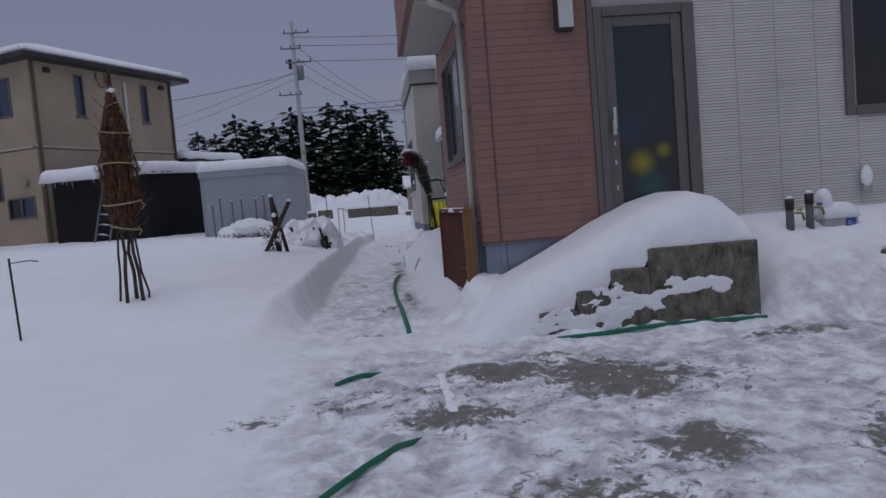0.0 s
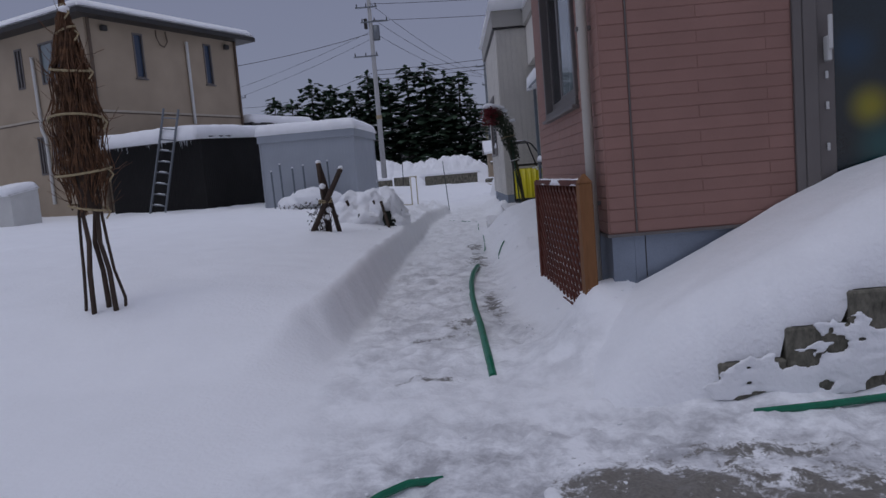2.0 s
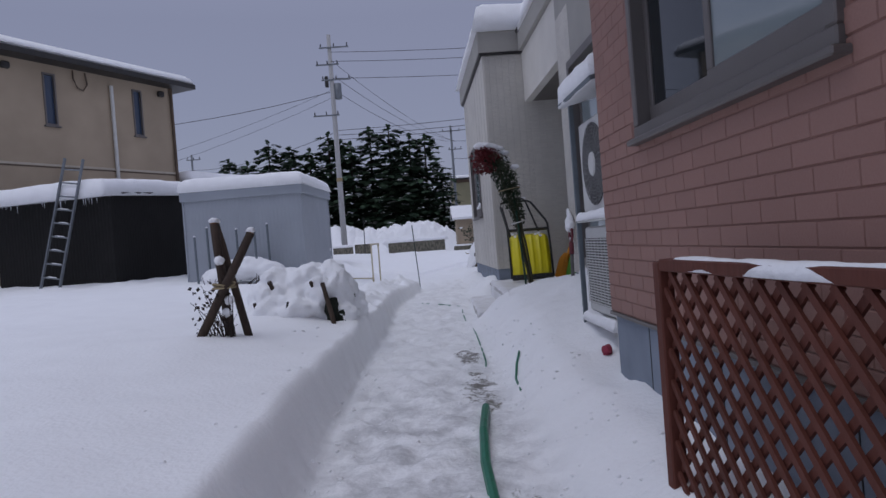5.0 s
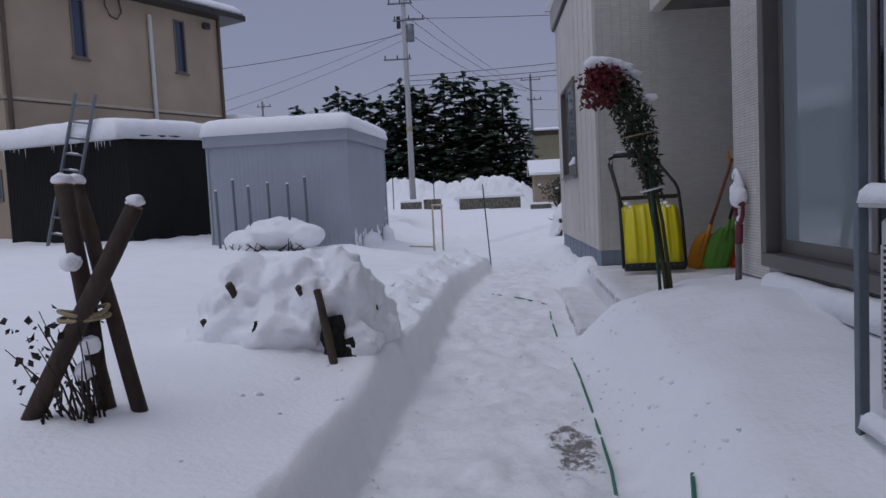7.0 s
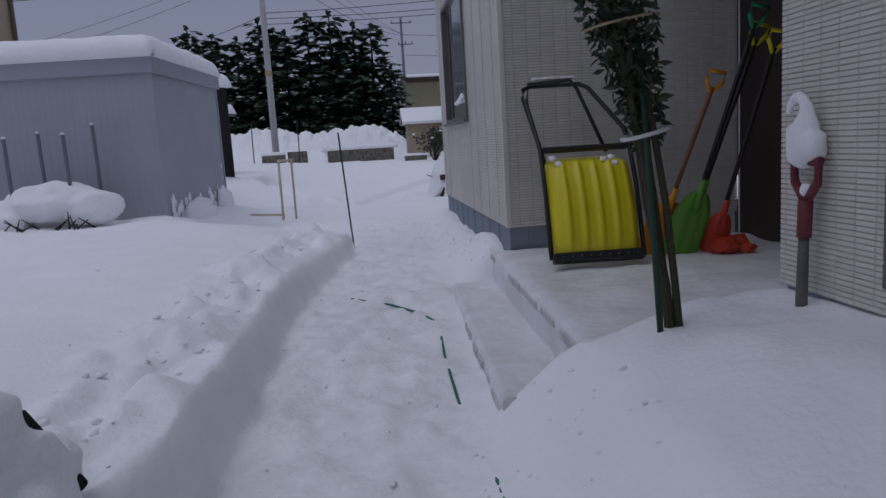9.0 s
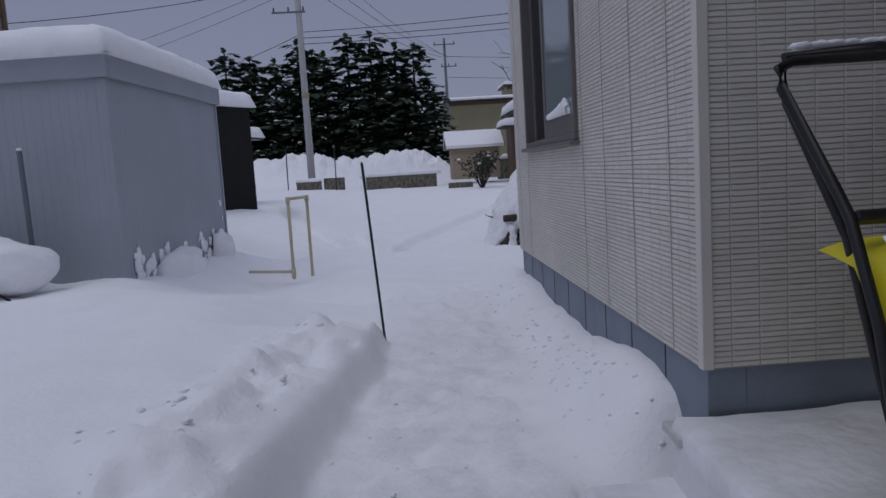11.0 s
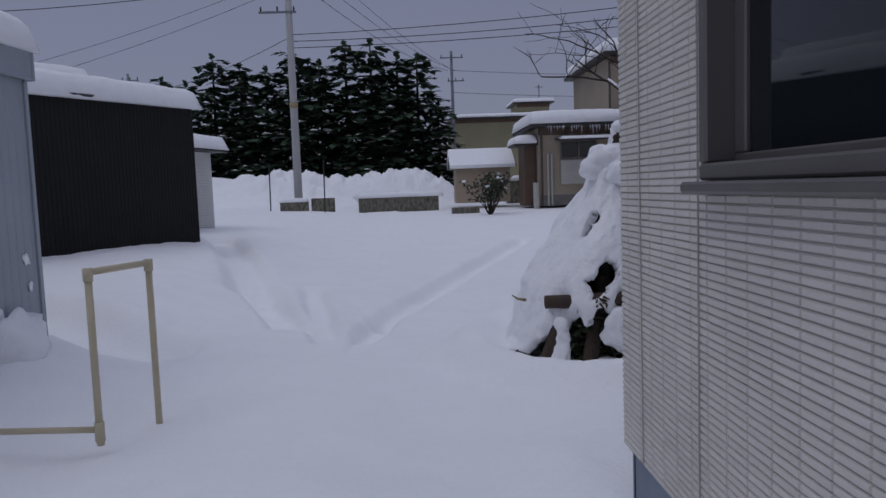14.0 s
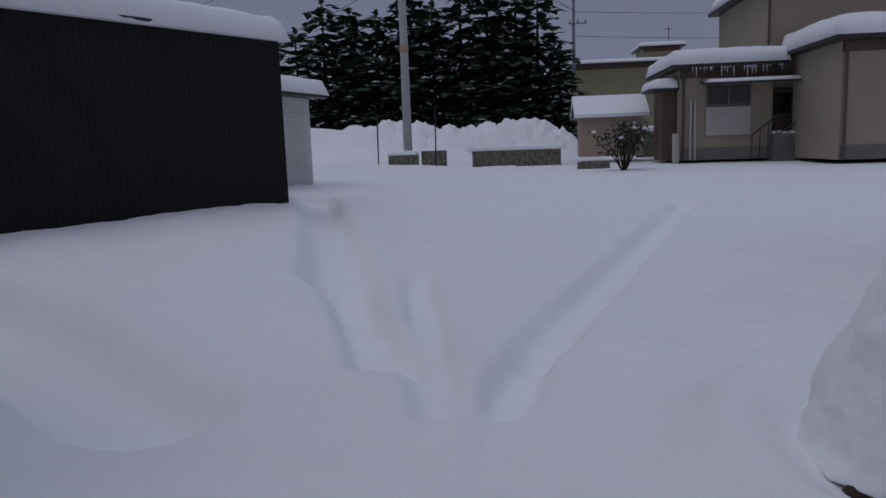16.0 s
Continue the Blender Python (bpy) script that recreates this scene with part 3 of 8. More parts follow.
def brown_house():
    h = thing("brown_house", pose(3.5, 9, 0), "two-storey house with reddish brown brick-pattern siding and a grey door", "house")
    side_holes = [(8.12, 9.9, 1.86, 3.2)]
    front_holes = [(2.46, 3.40, 0.95, 3.25)]
    bm = bm_new()
    panel_wall(bm, "x", 1.08, 0.16, 7.31, 10.68, 0.9, 6.2, side_holes)
    side = wpart("wall", bm, M_BROWNW, h, "reddish brown siding wall")
    bm = bm_new()
    panel_wall(bm, "y", 7.31, 0.16, 1.242, 2.40, 0.9, 6.2)
    front = wpart("wall", bm, M_BROWNW, h, "reddish brown siding wall")
    bm = bm_new()
    panel_wall(bm, "y", 7.335, 0.14, 2.402, 7.6, 0.9, 6.2, [(2.46, 3.40, 0.9, 3.25), (5.25, 6.9, 2.02, 3.4)])
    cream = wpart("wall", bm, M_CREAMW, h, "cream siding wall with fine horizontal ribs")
    bm = bm_new()
    box(bm, (7.45, 7.48, -0.3), (7.6, 15.0, 6.2))
    wpart("wall", bm, M_CREAMW, h)
    bm = bm_new()
    box(bm, (1.242, 10.52, 0.9), (1.95, 10.68, 6.2))
    wpart("wall", bm, M_BROWNW, h)
    # footing
    bm = bm_new()
    box(bm, (1.10, 7.33, -0.3), (1.25, 10.66, 0.898))
    wpart("foundation", bm, M_FOUND, h, "blue-grey rendered foundation")
    bm = bm_new()
    box(bm, (1.252, 7.33, -0.3), (7.44, 7.47, 0.898))
    wpart("foundation", bm, M_FOUND, h, "blue-grey rendered foundation")
    for y in (8.22, 9.13, 10.04):
        bm = bm_new()
        box(bm, (1.097, y, -0.3), (1.0995, y + 0.006, 0.89))
        wpart("joint", bm, M_TRIMD, h)
    for x in (1.32, 2.2, 4.0, 5.4):
        bm = bm_new()
        box(bm, (x, 7.327, -0.3), (x + 0.006, 7.3295, 0.89))
        wpart("joint", bm, M_TRIMD, h)
    bm = bm_new()
    box(bm, (1.065, 7.295, 0.885), (1.12, 10.68, 0.905))
    box(bm, (1.122, 7.295, 0.885), (7.44, 7.335, 0.905))
    wpart("drip_edge", bm, M_ALU, h)
    # corner strips
    bm = bm_new()
    box(bm, (1.26, 7.2985, 0.91), (1.268, 7.3085, 6.2))
    box(bm, (2.34, 7.285, 0.91), (2.402, 7.33, 6.2), 0.005)
    wpart("trim", bm, M_ALU, h, "grey vertical trim")
    # upper storey that juts out over the path
    bm = bm_new()
    box(bm, (0.50, 7.31, 3.47), (1.078, 10.1, 6.2))
    wpart("overhang", bm, M_BROWNW, h, "jutting upper storey in brown siding")
    bm = bm_new()
    box(bm, (0.56, 7.37, 3.455), (1.07, 10.04, 3.468))
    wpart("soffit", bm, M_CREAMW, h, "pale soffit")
    bm = bm_new()
    box(bm, (0.485, 7.29, 3.46), (0.5, 10.12, 3.60))
    box(bm, (0.502, 10.102, 3.46), (1.07, 10.117, 3.60))
    wpart("fascia", bm, M_BROWNW, h)
    bm = bm_new()
    box(bm, (0.2, 7.0, 6.2), (7.9, 15.2, 6.35))
    wpart("roof", bm, M_TRIMD, h)
    # door
    bm = bm_new()
    y = 7.285
    box(bm, (2.405, y, 0.9), (2.50, y + 0.12, 3.27), 0.006)
    box(bm, (3.37, y, 0.9), (3.50, y + 0.12, 3.27), 0.006)
    box(bm, (2.502, y, 3.17), (3.368, y + 0.12, 3.27), 0.006)
    door = wpart("door", bm, M_ALU, h, "tall grey aluminium door with dark glass")
    bm = bm_new()
    y = 7.315
    box(bm, (2.504, y, 0.95), (2.62, y + 0.05, 3.168), 0.005)
    box(bm, (3.25, y, 0.95), (3.366, y + 0.05, 3.168), 0.005)
    box(bm, (2.622, y, 3.06), (3.248, y + 0.05, 3.168), 0.005)
    box(bm, (2.622, y, 0.95), (3.248, y + 0.05, 1.1), 0.005)
    wpart("leaf_frame", bm, M_ALU, door)
    bm = bm_new()
    box(bm, (2.622, y + 0.02, 1.1), (3.248, y + 0.03, 3.06))
    wpart("pane", bm, M_GLASSD, door, "dark frosted glass with a blurred yellow shape painted in")
    bm = bm_new()
    box(bm, (2.545, 7.25, 1.93), (2.575, 7.313, 2.09), 0.006)
    box(bm, (2.545, 7.232, 2.0), (2.575, 7.249, 2.22), 0.006)
    wpart("handle", bm, M_WHITE, door, "frosty metal door handle")
    for z in (1.35, 1.62, 1.82):
        bm = bm_new()
        box(bm, (2.552, 7.30, z), (2.572, 7.314, z + 0.05), 0.003)
        wpart("lock", bm, M_WHITE, door)
    # wall lamp
    bm = bm_new()
    box(bm, (1.99, 7.19, 3.03), (2.18, 7.305, 3.5), 0.02)
    lamp = wpart("wall_lamp", bm, M_TRIMD, h, "dark-framed wall lamp with a white diffuser")
    bm = bm_new()
    box(bm, (2.012, 7.165, 3.055), (2.168, 7.189, 3.5), 0.01)
    wpart("diffuser", bm, M_WHITE, lamp)
    # front window
    bm = bm_new()
    for a, b in (((5.18, 1.96), (5.28, 3.4)), ((6.84, 1.96), (6.94, 3.4)), ((5.282, 1.96), (6.838, 2.06)), ((5.282, 3.32), (6.838, 3.4))):
        box(bm, (a[0], 7.29, a[1]), (b[0], 7.42, b[1]), 0.006)
    w = wpart("window", bm, M_ALU, h, "grey aluminium window frame")
    bm = bm_new()
    box(bm, (5.282, 7.36, 2.06), (6.838, 7.37, 3.32))
    wpart("pane", bm, M_GLASS, w)
    window_x(h, 1.08, 8.12, 9.9, 1.86, 3.2, pane=(M_GLASSC, M_GLASS))
    # downpipe
    bm = bm_new()
    tube(bm, [(1.02, 7.52, 0.45), (1.02, 7.52, 3.25)], 0.036, 12)
    tube(bm, [(1.02, 7.52, 3.25), (0.98, 7.45, 3.36), (0.80, 7.36, 3.40), (0.70, 7.30, 3.42)], 0.036, 12)
    pipe = wpart("downpipe", bm, M_PIPE, h, "beige rainwater downpipe", smooth=True)
    for z in (1.1, 2.3, 3.2):
        bm = bm_new()
        box(bm, (0.975, 7.50, z), (1.078, 7.54, z + 0.03), 0.004)
        wpart("clip", bm, M_ALU, pipe)
    # brick-pattern pieces
    sp = tiles("x", 1.08, 7.31, 10.68, 0.91, 3.44, 0.225, 0.081, 0.0035, 0.003, side_holes, 5, ugap=0.0012)
    fr = tiles("y", 7.31, 1.085, 1.257, 0.91, 3.75, 0.9, 0.081, 0.0045, 0.004, (), 6, ugap=0.0012) + tiles("y", 7.31, 1.27, 2.335, 0.91, 3.75, 0.9, 0.081, 0.0045, 0.004, (), 6, ugap=0.0012)
    near = [s for s in sp if s[2] < 2.0][:300]
    rest = [s for s in sp if s not in near]
    vs, fs = tile_geometry(rest, "x", 1.08)
    wmesh("brick_course", vs, fs, M_BROWNI, side)["kind"] = "stuff"
    vs, fs = tile_geometry(fr, "y", 7.31)
    wmesh("brick_course", vs, fs, M_BROWNI, front)["kind"] = "stuff"
    rib = tiles("y", 7.335, 3.505, 7.58, 0.91, 3.9, 0.455, 0.032, 0.008, 0.006, [(5.18, 6.94, 1.94, 3.42)], 7, 0.0)
    vs, fs = tile_geometry(rib, "y", 7.335)
    wmesh("siding_ribs", vs, fs, M_CREAM, cream)["kind"] = "stuff"
    shared = {}
    for a, b, z, zb, p in near:
        key = round(b - a, 3)
        if key not in shared:
            v2, f2 = tile_geometry([(0, b - a, 0, zb - z, 0.006)], "x", 0)
            shared[key] = mesh_from("brick", v2, f2, M_BROWN, False)
        o = new("brick", shared[key])
        o.parent = side
        o.matrix_basis = pose(1.0798 + 0.001 * random.random(), a, z)
    return h


def door_glass(name):
    """Opaque frosted dark glass; blurs of yellow and green things seen in it are painted in."""
    m = material(name, (0.010, 0.016, 0.018), 0.16, var=0.2, scale=1.2, bump=0.01, spec=0.6, col2=(0.016, 0.03, 0.04))
    n, l = m.node_tree.nodes, m.node_tree.links
    b = n["Principled BSDF"]
    tex = n.new("ShaderNodeTexCoord")
    # soft colour spots stand in for the blurred image in the glass
    for centre, size, col in (((2.86, 7.34, 1.62), 0.2, (0.30, 0.26, 0.01)), ((3.1, 7.34, 1.74), 0.12, (0.25, 0.22, 0.01)), ((2.95, 7.34, 1.35), 0.28, (0.01, 0.09, 0.09)), ((2.75, 7.34, 2.0), 0.22, (0.01, 0.04, 0.08))):
        d = n.new("ShaderNodeVectorMath")
        d.operation = "DISTANCE"
        l.new(tex.outputs["Object"], d.inputs[0])
        d.inputs[1].default_value = centre
        f = n.new("ShaderNodeMapRange")
        f.interpolation_type = "SMOOTHSTEP"
        f.inputs[1].default_value, f.inputs[2].default_value, f.inputs[3].default_value, f.inputs[4].default_value = 0, size, 0.8, 0
        l.new(d.outputs["Value"], f.inputs[0])
        mix = n.new("ShaderNodeMix")
        mix.data_type = "RGBA"
        old = b.inputs["Base Color"].links[0].from_socket
        l.new(f.outputs[0], mix.inputs["Factor"])
        l.new(old, mix.inputs["A"])
        mix.inputs["B"].default_value = (*col, 1)
        l.new(mix.outputs["Result"], b.inputs["Base Color"])
    return m


M_GLASSD = door_glass("frosted_dark_glass")
M_BROWNI = material("brown_brick_courses", (0.31, 0.172, 0.141), 0.65, var=0.08, scale=3, bump=0.3, fine=120, island="geo")
brown_house()


def cream_house():
    h = thing("cream_house", pose(3.5, 19, 0.3), "low cream-tiled house wing with an open porch and blue-grey foundation", "house")
    win = (19.44, 21.15, 1.80, 3.15)
    slid = (11.72, 14.36, 1.02, 3.32)
    bm = bm_new()
    panel_wall(bm, "x", 1.165, 0.16, 17.7, 21.88, 0.89, 4.3, [win])
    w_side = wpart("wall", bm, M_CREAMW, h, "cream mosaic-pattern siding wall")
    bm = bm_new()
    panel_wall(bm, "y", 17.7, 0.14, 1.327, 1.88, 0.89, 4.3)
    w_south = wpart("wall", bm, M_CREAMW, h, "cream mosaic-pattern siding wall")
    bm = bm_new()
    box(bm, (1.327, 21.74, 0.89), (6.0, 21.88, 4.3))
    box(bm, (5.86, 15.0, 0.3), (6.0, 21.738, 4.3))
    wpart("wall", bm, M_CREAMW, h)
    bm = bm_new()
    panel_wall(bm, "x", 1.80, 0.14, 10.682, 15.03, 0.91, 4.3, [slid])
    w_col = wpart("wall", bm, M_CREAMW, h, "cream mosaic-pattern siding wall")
    bm = bm_new()
    for x in np.arange(1.882, 3.0, 0.228):
        box(bm, (x, 17.702, 0.66), (min(x + 0.2275, 3.048), 17.85, 3.52))
    wpart("porch_wall", bm, M_PLAINC, h, "smooth cream panel wall in the porch")
    bm = bm_new()
    panel_wall(bm, "x", 3.05, 0.14, 15.03, 17.7, 0.66, 3.52, [(15.35, 17.66, 0.70, 3.1)])
    box(bm, (1.942, 14.89, 0.66), (3.048, 15.028, 3.52))
    wpart("porch_wall", bm, M_PLAINC, h)
    bm = bm_new()
    box(bm, (3.04, 15.35, 0.70), (3.12, 17.66, 3.1), 0.005)
    d = wpart("door", bm, M_DOORB, h, "dark brown entrance door in the porch")
    bm = bm_new()
    for y in (15.9, 16.45, 17.0):
        box(bm, (3.03, y, 0.8), (3.039, y + 0.04, 3.0))
    tube(bm, [(3.0, 16.35, 1.4), (3.0, 16.35, 2.1)], 0.015, 8)
    wpart("batten", bm, M_TRIMD, d)
    bm = bm_new()
    box(bm, (1.80, 15.032, 3.52), (1.92, 17.698, 4.3), 0.004)
    wpart("porch_beam", bm, M_PLAINC, h, "cream beam over the porch opening")
    bm = bm_new()
    box(bm, (1.922, 15.03, 3.53), (3.2, 17.698, 3.6))
    wpart("porch_ceiling", bm, M_ALU, h, "grey porch ceiling")
    # footing
    bm = bm_new()
    box(bm, (1.185, 17.72, 0.0), (1.33, 21.86, 0.888))
    wpart("foundation", bm, M_FOUND, h, "blue-grey rendered foundation")
    bm = bm_new()
    box(bm, (1.332, 17.72, 0.0), (3.2, 17.84, 0.888))
    wpart("foundation", bm, M_FOUND, h, "blue-grey rendered foundation")
    bm = bm_new()
    box(bm, (1.82, 10.69, 0.0), (1.93, 15.01, 0.908))
    wpart("foundation", bm, M_FOUND, h, "blue-grey rendered foundation")
    for y in np.arange(18.15, 21.9, 0.46):
        bm = bm_new()
        box(bm, (1.182, y, 0.2), (1.1845, y + 0.007, 0.885))
        wpart("joint", bm, M_TRIMD, h)
    for y in np.arange(10.9, 15, 0.46):
        bm = bm_new()
        box(bm, (1.817, y, 0.2), (1.8195, y + 0.007, 0.905))
        wpart("joint", bm, M_TRIMD, h)
    # sill ledge under the sliding window
    bm = bm_new()
    box(bm, (1.70, 11.9, 0.60), (1.817, 14.14, 0.868), 0.004)
    wpart("ledge", bm, M_FOUND, h, "blue-grey ledge under the sliding window")
    bm = bm_new()
    box(bm, (1.68, 11.88, 0.87), (1.817, 14.16, 0.90), 0.006)
    wpart("sill", bm, M_ALU, h)
    # roof
    bm = bm_new()
    box(bm, (1.12, 17.64, 4.302), (6.1, 22.0, 4.33))
    wpart("trim", bm, M_TRIMD, h)
    bm = bm_new()
    box(bm, (1.10, 17.62, 4.332), (6.12, 22.02, 4.66), 0.01)
    box(bm, (1.74, 10.5, 4.31), (6.08, 17.6, 4.60), 0.01)
    wpart("fascia", bm, M_CREAMW, h, "cream roof edge board")
    bm = bm_new()
    box(bm, (1.07, 17.59, 4.662), (6.15, 22.05, 4.70), 0.005)
    box(bm, (1.71, 10.5, 4.602), (6.11, 17.585, 4.64), 0.005)
    wpart("roof", bm, M_TRIMD, h, "dark thin roof edge")
    window_x(h, 1.165, *win, fw=0.04, pane=(M_GLASSC, M_GLASS), tall=0.12, out=0.02, meet=0.55, low=0.02)
    sw = window_x(h, 1.80, *slid, fw=0.09, pane=(M_GLASS, M_GLASSC), sill=False, name="sliding_window", proud=0.06)
    # mosaic relief
    for w, spec, ax, at in ((w_side, tiles("x", 1.165, 17.7, 21.88, 0.895, 4.29, 0.105, 0.0208, 0.0034, 0.005, [win], 11, 0.0, 0.0), "x", 1.165),
                            (w_south, tiles("y", 17.7, 1.165, 3.04, 0.895, 4.29, 0.105, 0.0208, 0.0034, 0.005, (), 12, 0.0, 0.0), "y", 17.7),
                            (w_col, tiles("x", 1.80, 14.36, 15.03, 0.915, 4.0, 0.105, 0.0208, 0.0034, 0.005, (), 13, 0.0, 0.0), "x", 1.80)):
        vs, fs = tile_geometry(spec, ax, at)
        wmesh("mosaic_relief", vs, fs, M_CREAM, w)["kind"] = "stuff"
    for y in (17.98, 18.44, 18.90, 19.34, 21.21, 21.66):
        bm = bm_new()
        box(bm, (1.157, y, 0.9), (1.1595, y + 0.006, 4.28))
        wpart("joint", bm, M_CREAMW, w_side)
    bm = bm_new()
    box(bm, (1.155, 17.69, 0.89), (1.2, 17.735, 4.29), 0.004)
    wpart("corner_strip", bm, M_CREAM, w_side)
    return h


M_DOORB = material("dark_brown_door", (0.035, 0.024, 0.019), 0.5, var=0.1, scale=3, bump=0.05)
cream_house()
snow_cap("snow_on_roof", 5.1, 4.5, 0.42, pose(1.03, 17.56, 4.70), "thick snow lying on the low flat roof", 0.22, 0.06, 4, 50)
snow_cap("snow_on_roof", 4.4, 7.0, 0.4, pose(1.70, 10.55, 4.64), "thick snow lying on the low flat roof", 0.22, 0.06, 5, 40)


# ---- porch step and concrete stairs ----
def slanted_slab(name, near, far, back, z0, z1, label, category, start=14.7):
    """A slab whose front edge runs from x = near at y 15.06 to x = far at y 17.8; its top and riser are softly uneven."""
    ny, nx = 60, 26
    vs, fs = [], []
    rows = [(0.0, z0), (0.0, z1 - 0.10), (0.0, z1 - 0.02)]
    for j in range(ny):
        y = start + (17.69 - start) * j / (ny - 1)
        q = (y - 14.7) / 2.99
        x0 = near + (far - near) * q
        for f, z in rows:
            vs.append((x0 + 0.02 * (float(fbm(np.array([y * 6]), np.array([z * 9]), 14)[0]) - 0.47), y, z))
        for i in range(nx):
            x = x0 + 0.02 + (back - x0 - 0.02) * i / (nx - 1)
            vs.append((x, y, z1 + 0.05 * (float(fbm(np.array([x * 4]), np.array([y * 4]), 15)[0]) - 0.47)))
    w = nx + len(rows)
    for j in range(ny - 1):
        for i in range(w - 1):
            k = j * w + i
            fs.append((k, k + 1, k + w + 1, k + w))
    fs.append(tuple(range(w)))
    me = mesh_from(name, vs, fs, M_PORCH)
    tagged(new(name, me), label, category, kind="structure")


def porch_steps():
    slanted_slab("porch_floor", 0.935, 1.035, 3.03, 0.2, 0.72, "icy snow-dusted concrete porch floor raised one step", "porch floor")
    slanted_slab("porch_step", 0.585, 0.70, 1.06, 0.1, 0.49, "low icy concrete step before the porch", "step", 15.12)


def edge_stones():
    rng = random.Random(61)
    for near, far, z1, label in ((0.935, 1.035, 0.70, "upper"), (0.585, 0.70, 0.47, "lower")):
        kerb = thing("step_edging", pose(near, 15.1, z1 - 0.2), "worn grey concrete edging of the " + label + " porch step under broken ice", "edging")
        y = 15.15
        while y < 17.6:
            ln = rng.uniform(0.12, 0.5)
            if rng.random() < 0.72:
                x = near + (far - near) * (y + ln / 2 - 14.7) / 2.99
                drop = rng.uniform(0.03, 0.07)
                bm = bm_new()
                box(bm, (-0.012, 0, -drop - rng.uniform(0.0, 0.03)), (0.03, ln, -0.012 - 0.02 * rng.random()), 0.006, pose(x - 0.004, y, z1, 0, 0, -2.2))
                wpart("edge_stone", bm, M_EDGING, kerb)
            y += ln + rng.uniform(0.03, 0.18)


M_PORCH = material("icy_concrete", (0.86, 0.87, 0.9), 0.5, var=0.08, scale=3.0, bump=0.8, fine=14, col2=(0.66, 0.65, 0.64), dist=0.03)
M_EDGING = material("frosted_edging", (0.42, 0.41, 0.4), 0.8, var=0.3, scale=9.0, bump=0.6, fine=30, col2=(0.66, 0.65, 0.65))
porch_steps()
edge_stones()


def front_steps():
    s = thing("front_steps", pose(2.6, 6.7, 0), "weathered mossy concrete front steps under deep snow", "steps")
    for n, (x0, z1) in enumerate(((2.385, 0.80), (2.03, 0.635), (1.70, 0.47), (1.35, 0.31))):
        x1 = (3.42, 2.383, 2.028, 1.698)[n]
        bm = bm_new()
        box(bm, (x0, 6.1, -0.1), (x1, 7.28, z1), 0.012)
        wpart("step", bm, M_CONC, s)


front_steps()


def snow_on_steps():
    nx, ny = 90, 46
    u, v = np.meshgrid(np.linspace(0, 1, nx), np.linspace(0, 1, ny), indexing="ij")
    x = 0.55 + u * 2.86
    y = 6.13 + v * 1.16
    top = np.interp(x, [0.55, 1.1, 1.7, 2.2, 2.6, 2.95, 3.2, 3.36, 3.41], [-0.05, 0.50, 0.78, 1.03, 1.2, 1.29, 1.22, 1.05, 0.86])
    foot = np.interp(x, [0.55, 1.3, 1.345, 1.36, 1.69, 1.71, 2.02, 2.04, 2.375, 2.395, 3.42], [-0.12, 0.0, 0.06, 0.315, 0.315, 0.475, 0.475, 0.64, 0.64, 0.803, 0.803])
    front = np.sqrt(np.clip(1 - (1 - np.clip((y - 6.13) / 0.42, 0, 1)) ** 2, 0, 1))
    z = foot + (top - foot) * (0.12 + 0.88 * front) + 0.05 * (fbm(x * 2, y * 2, 91) - 0.47)
    y = y - 0.05 * (fbm(x * 5, x * 0 + 3, 92) - 0.47) * (1 - front)
    verts = np.concatenate([np.stack([x, y, z], -1).reshape(-1, 3), np.stack([x, y, foot + 0.0 * x], -1).reshape(-1, 3)])
    k = nx * ny
    faces = []
    for i in range(nx - 1):
        for j in range(ny - 1):
            a = i * ny + j
            faces.append((a, a + ny, a + ny + 1, a + 1))
    for i in range(nx - 1):
        a = i * ny
        faces.append((a + k, a + ny + k, a + ny, a))
    for j in range(ny - 1):
        a = (nx - 1) * ny + j
        faces.append((a, a + k, a + k + 1, a + 1))
    tagged(new("snow_drift", mesh_from("snow_drift", verts, faces, M_SNOW)), "smooth deep snow drift over the front steps", "snow")


snow_on_steps()

# ---- neighbouring buildings over the fence line ----
def corrugated(bm, a, b, z0, z1, pitch, depth, rise=0.0):
    """A ribbed sheet standing from a to b (x, y), ribs upright, proud to its right."""
    a, b = Vector((*a, 0)), Vector((*b, 0))
    d = (b - a)
    n = max(2, int(d.length / pitch))
    side = Vector((d.y, -d.x, 0)).normalized()
    pts = []
    for i in range(n):
        for f, o in ((0.0, 0), (0.3, 0), (0.42, 1), (0.88, 1)):
            pts.append(a + d * ((i + f) / n) + side * depth * o)
    pts.append(b)
    lo = [bm.verts.new((p.x, p.y, z0)) for p in pts]
    hi = [bm.verts.new((p.x, p.y, z1 + rise * (p - a).length / d.length)) for p in pts]
    for i in range(len(pts) - 1):
        bm.faces.new((lo[i], lo[i + 1], hi[i + 1], hi[i]))


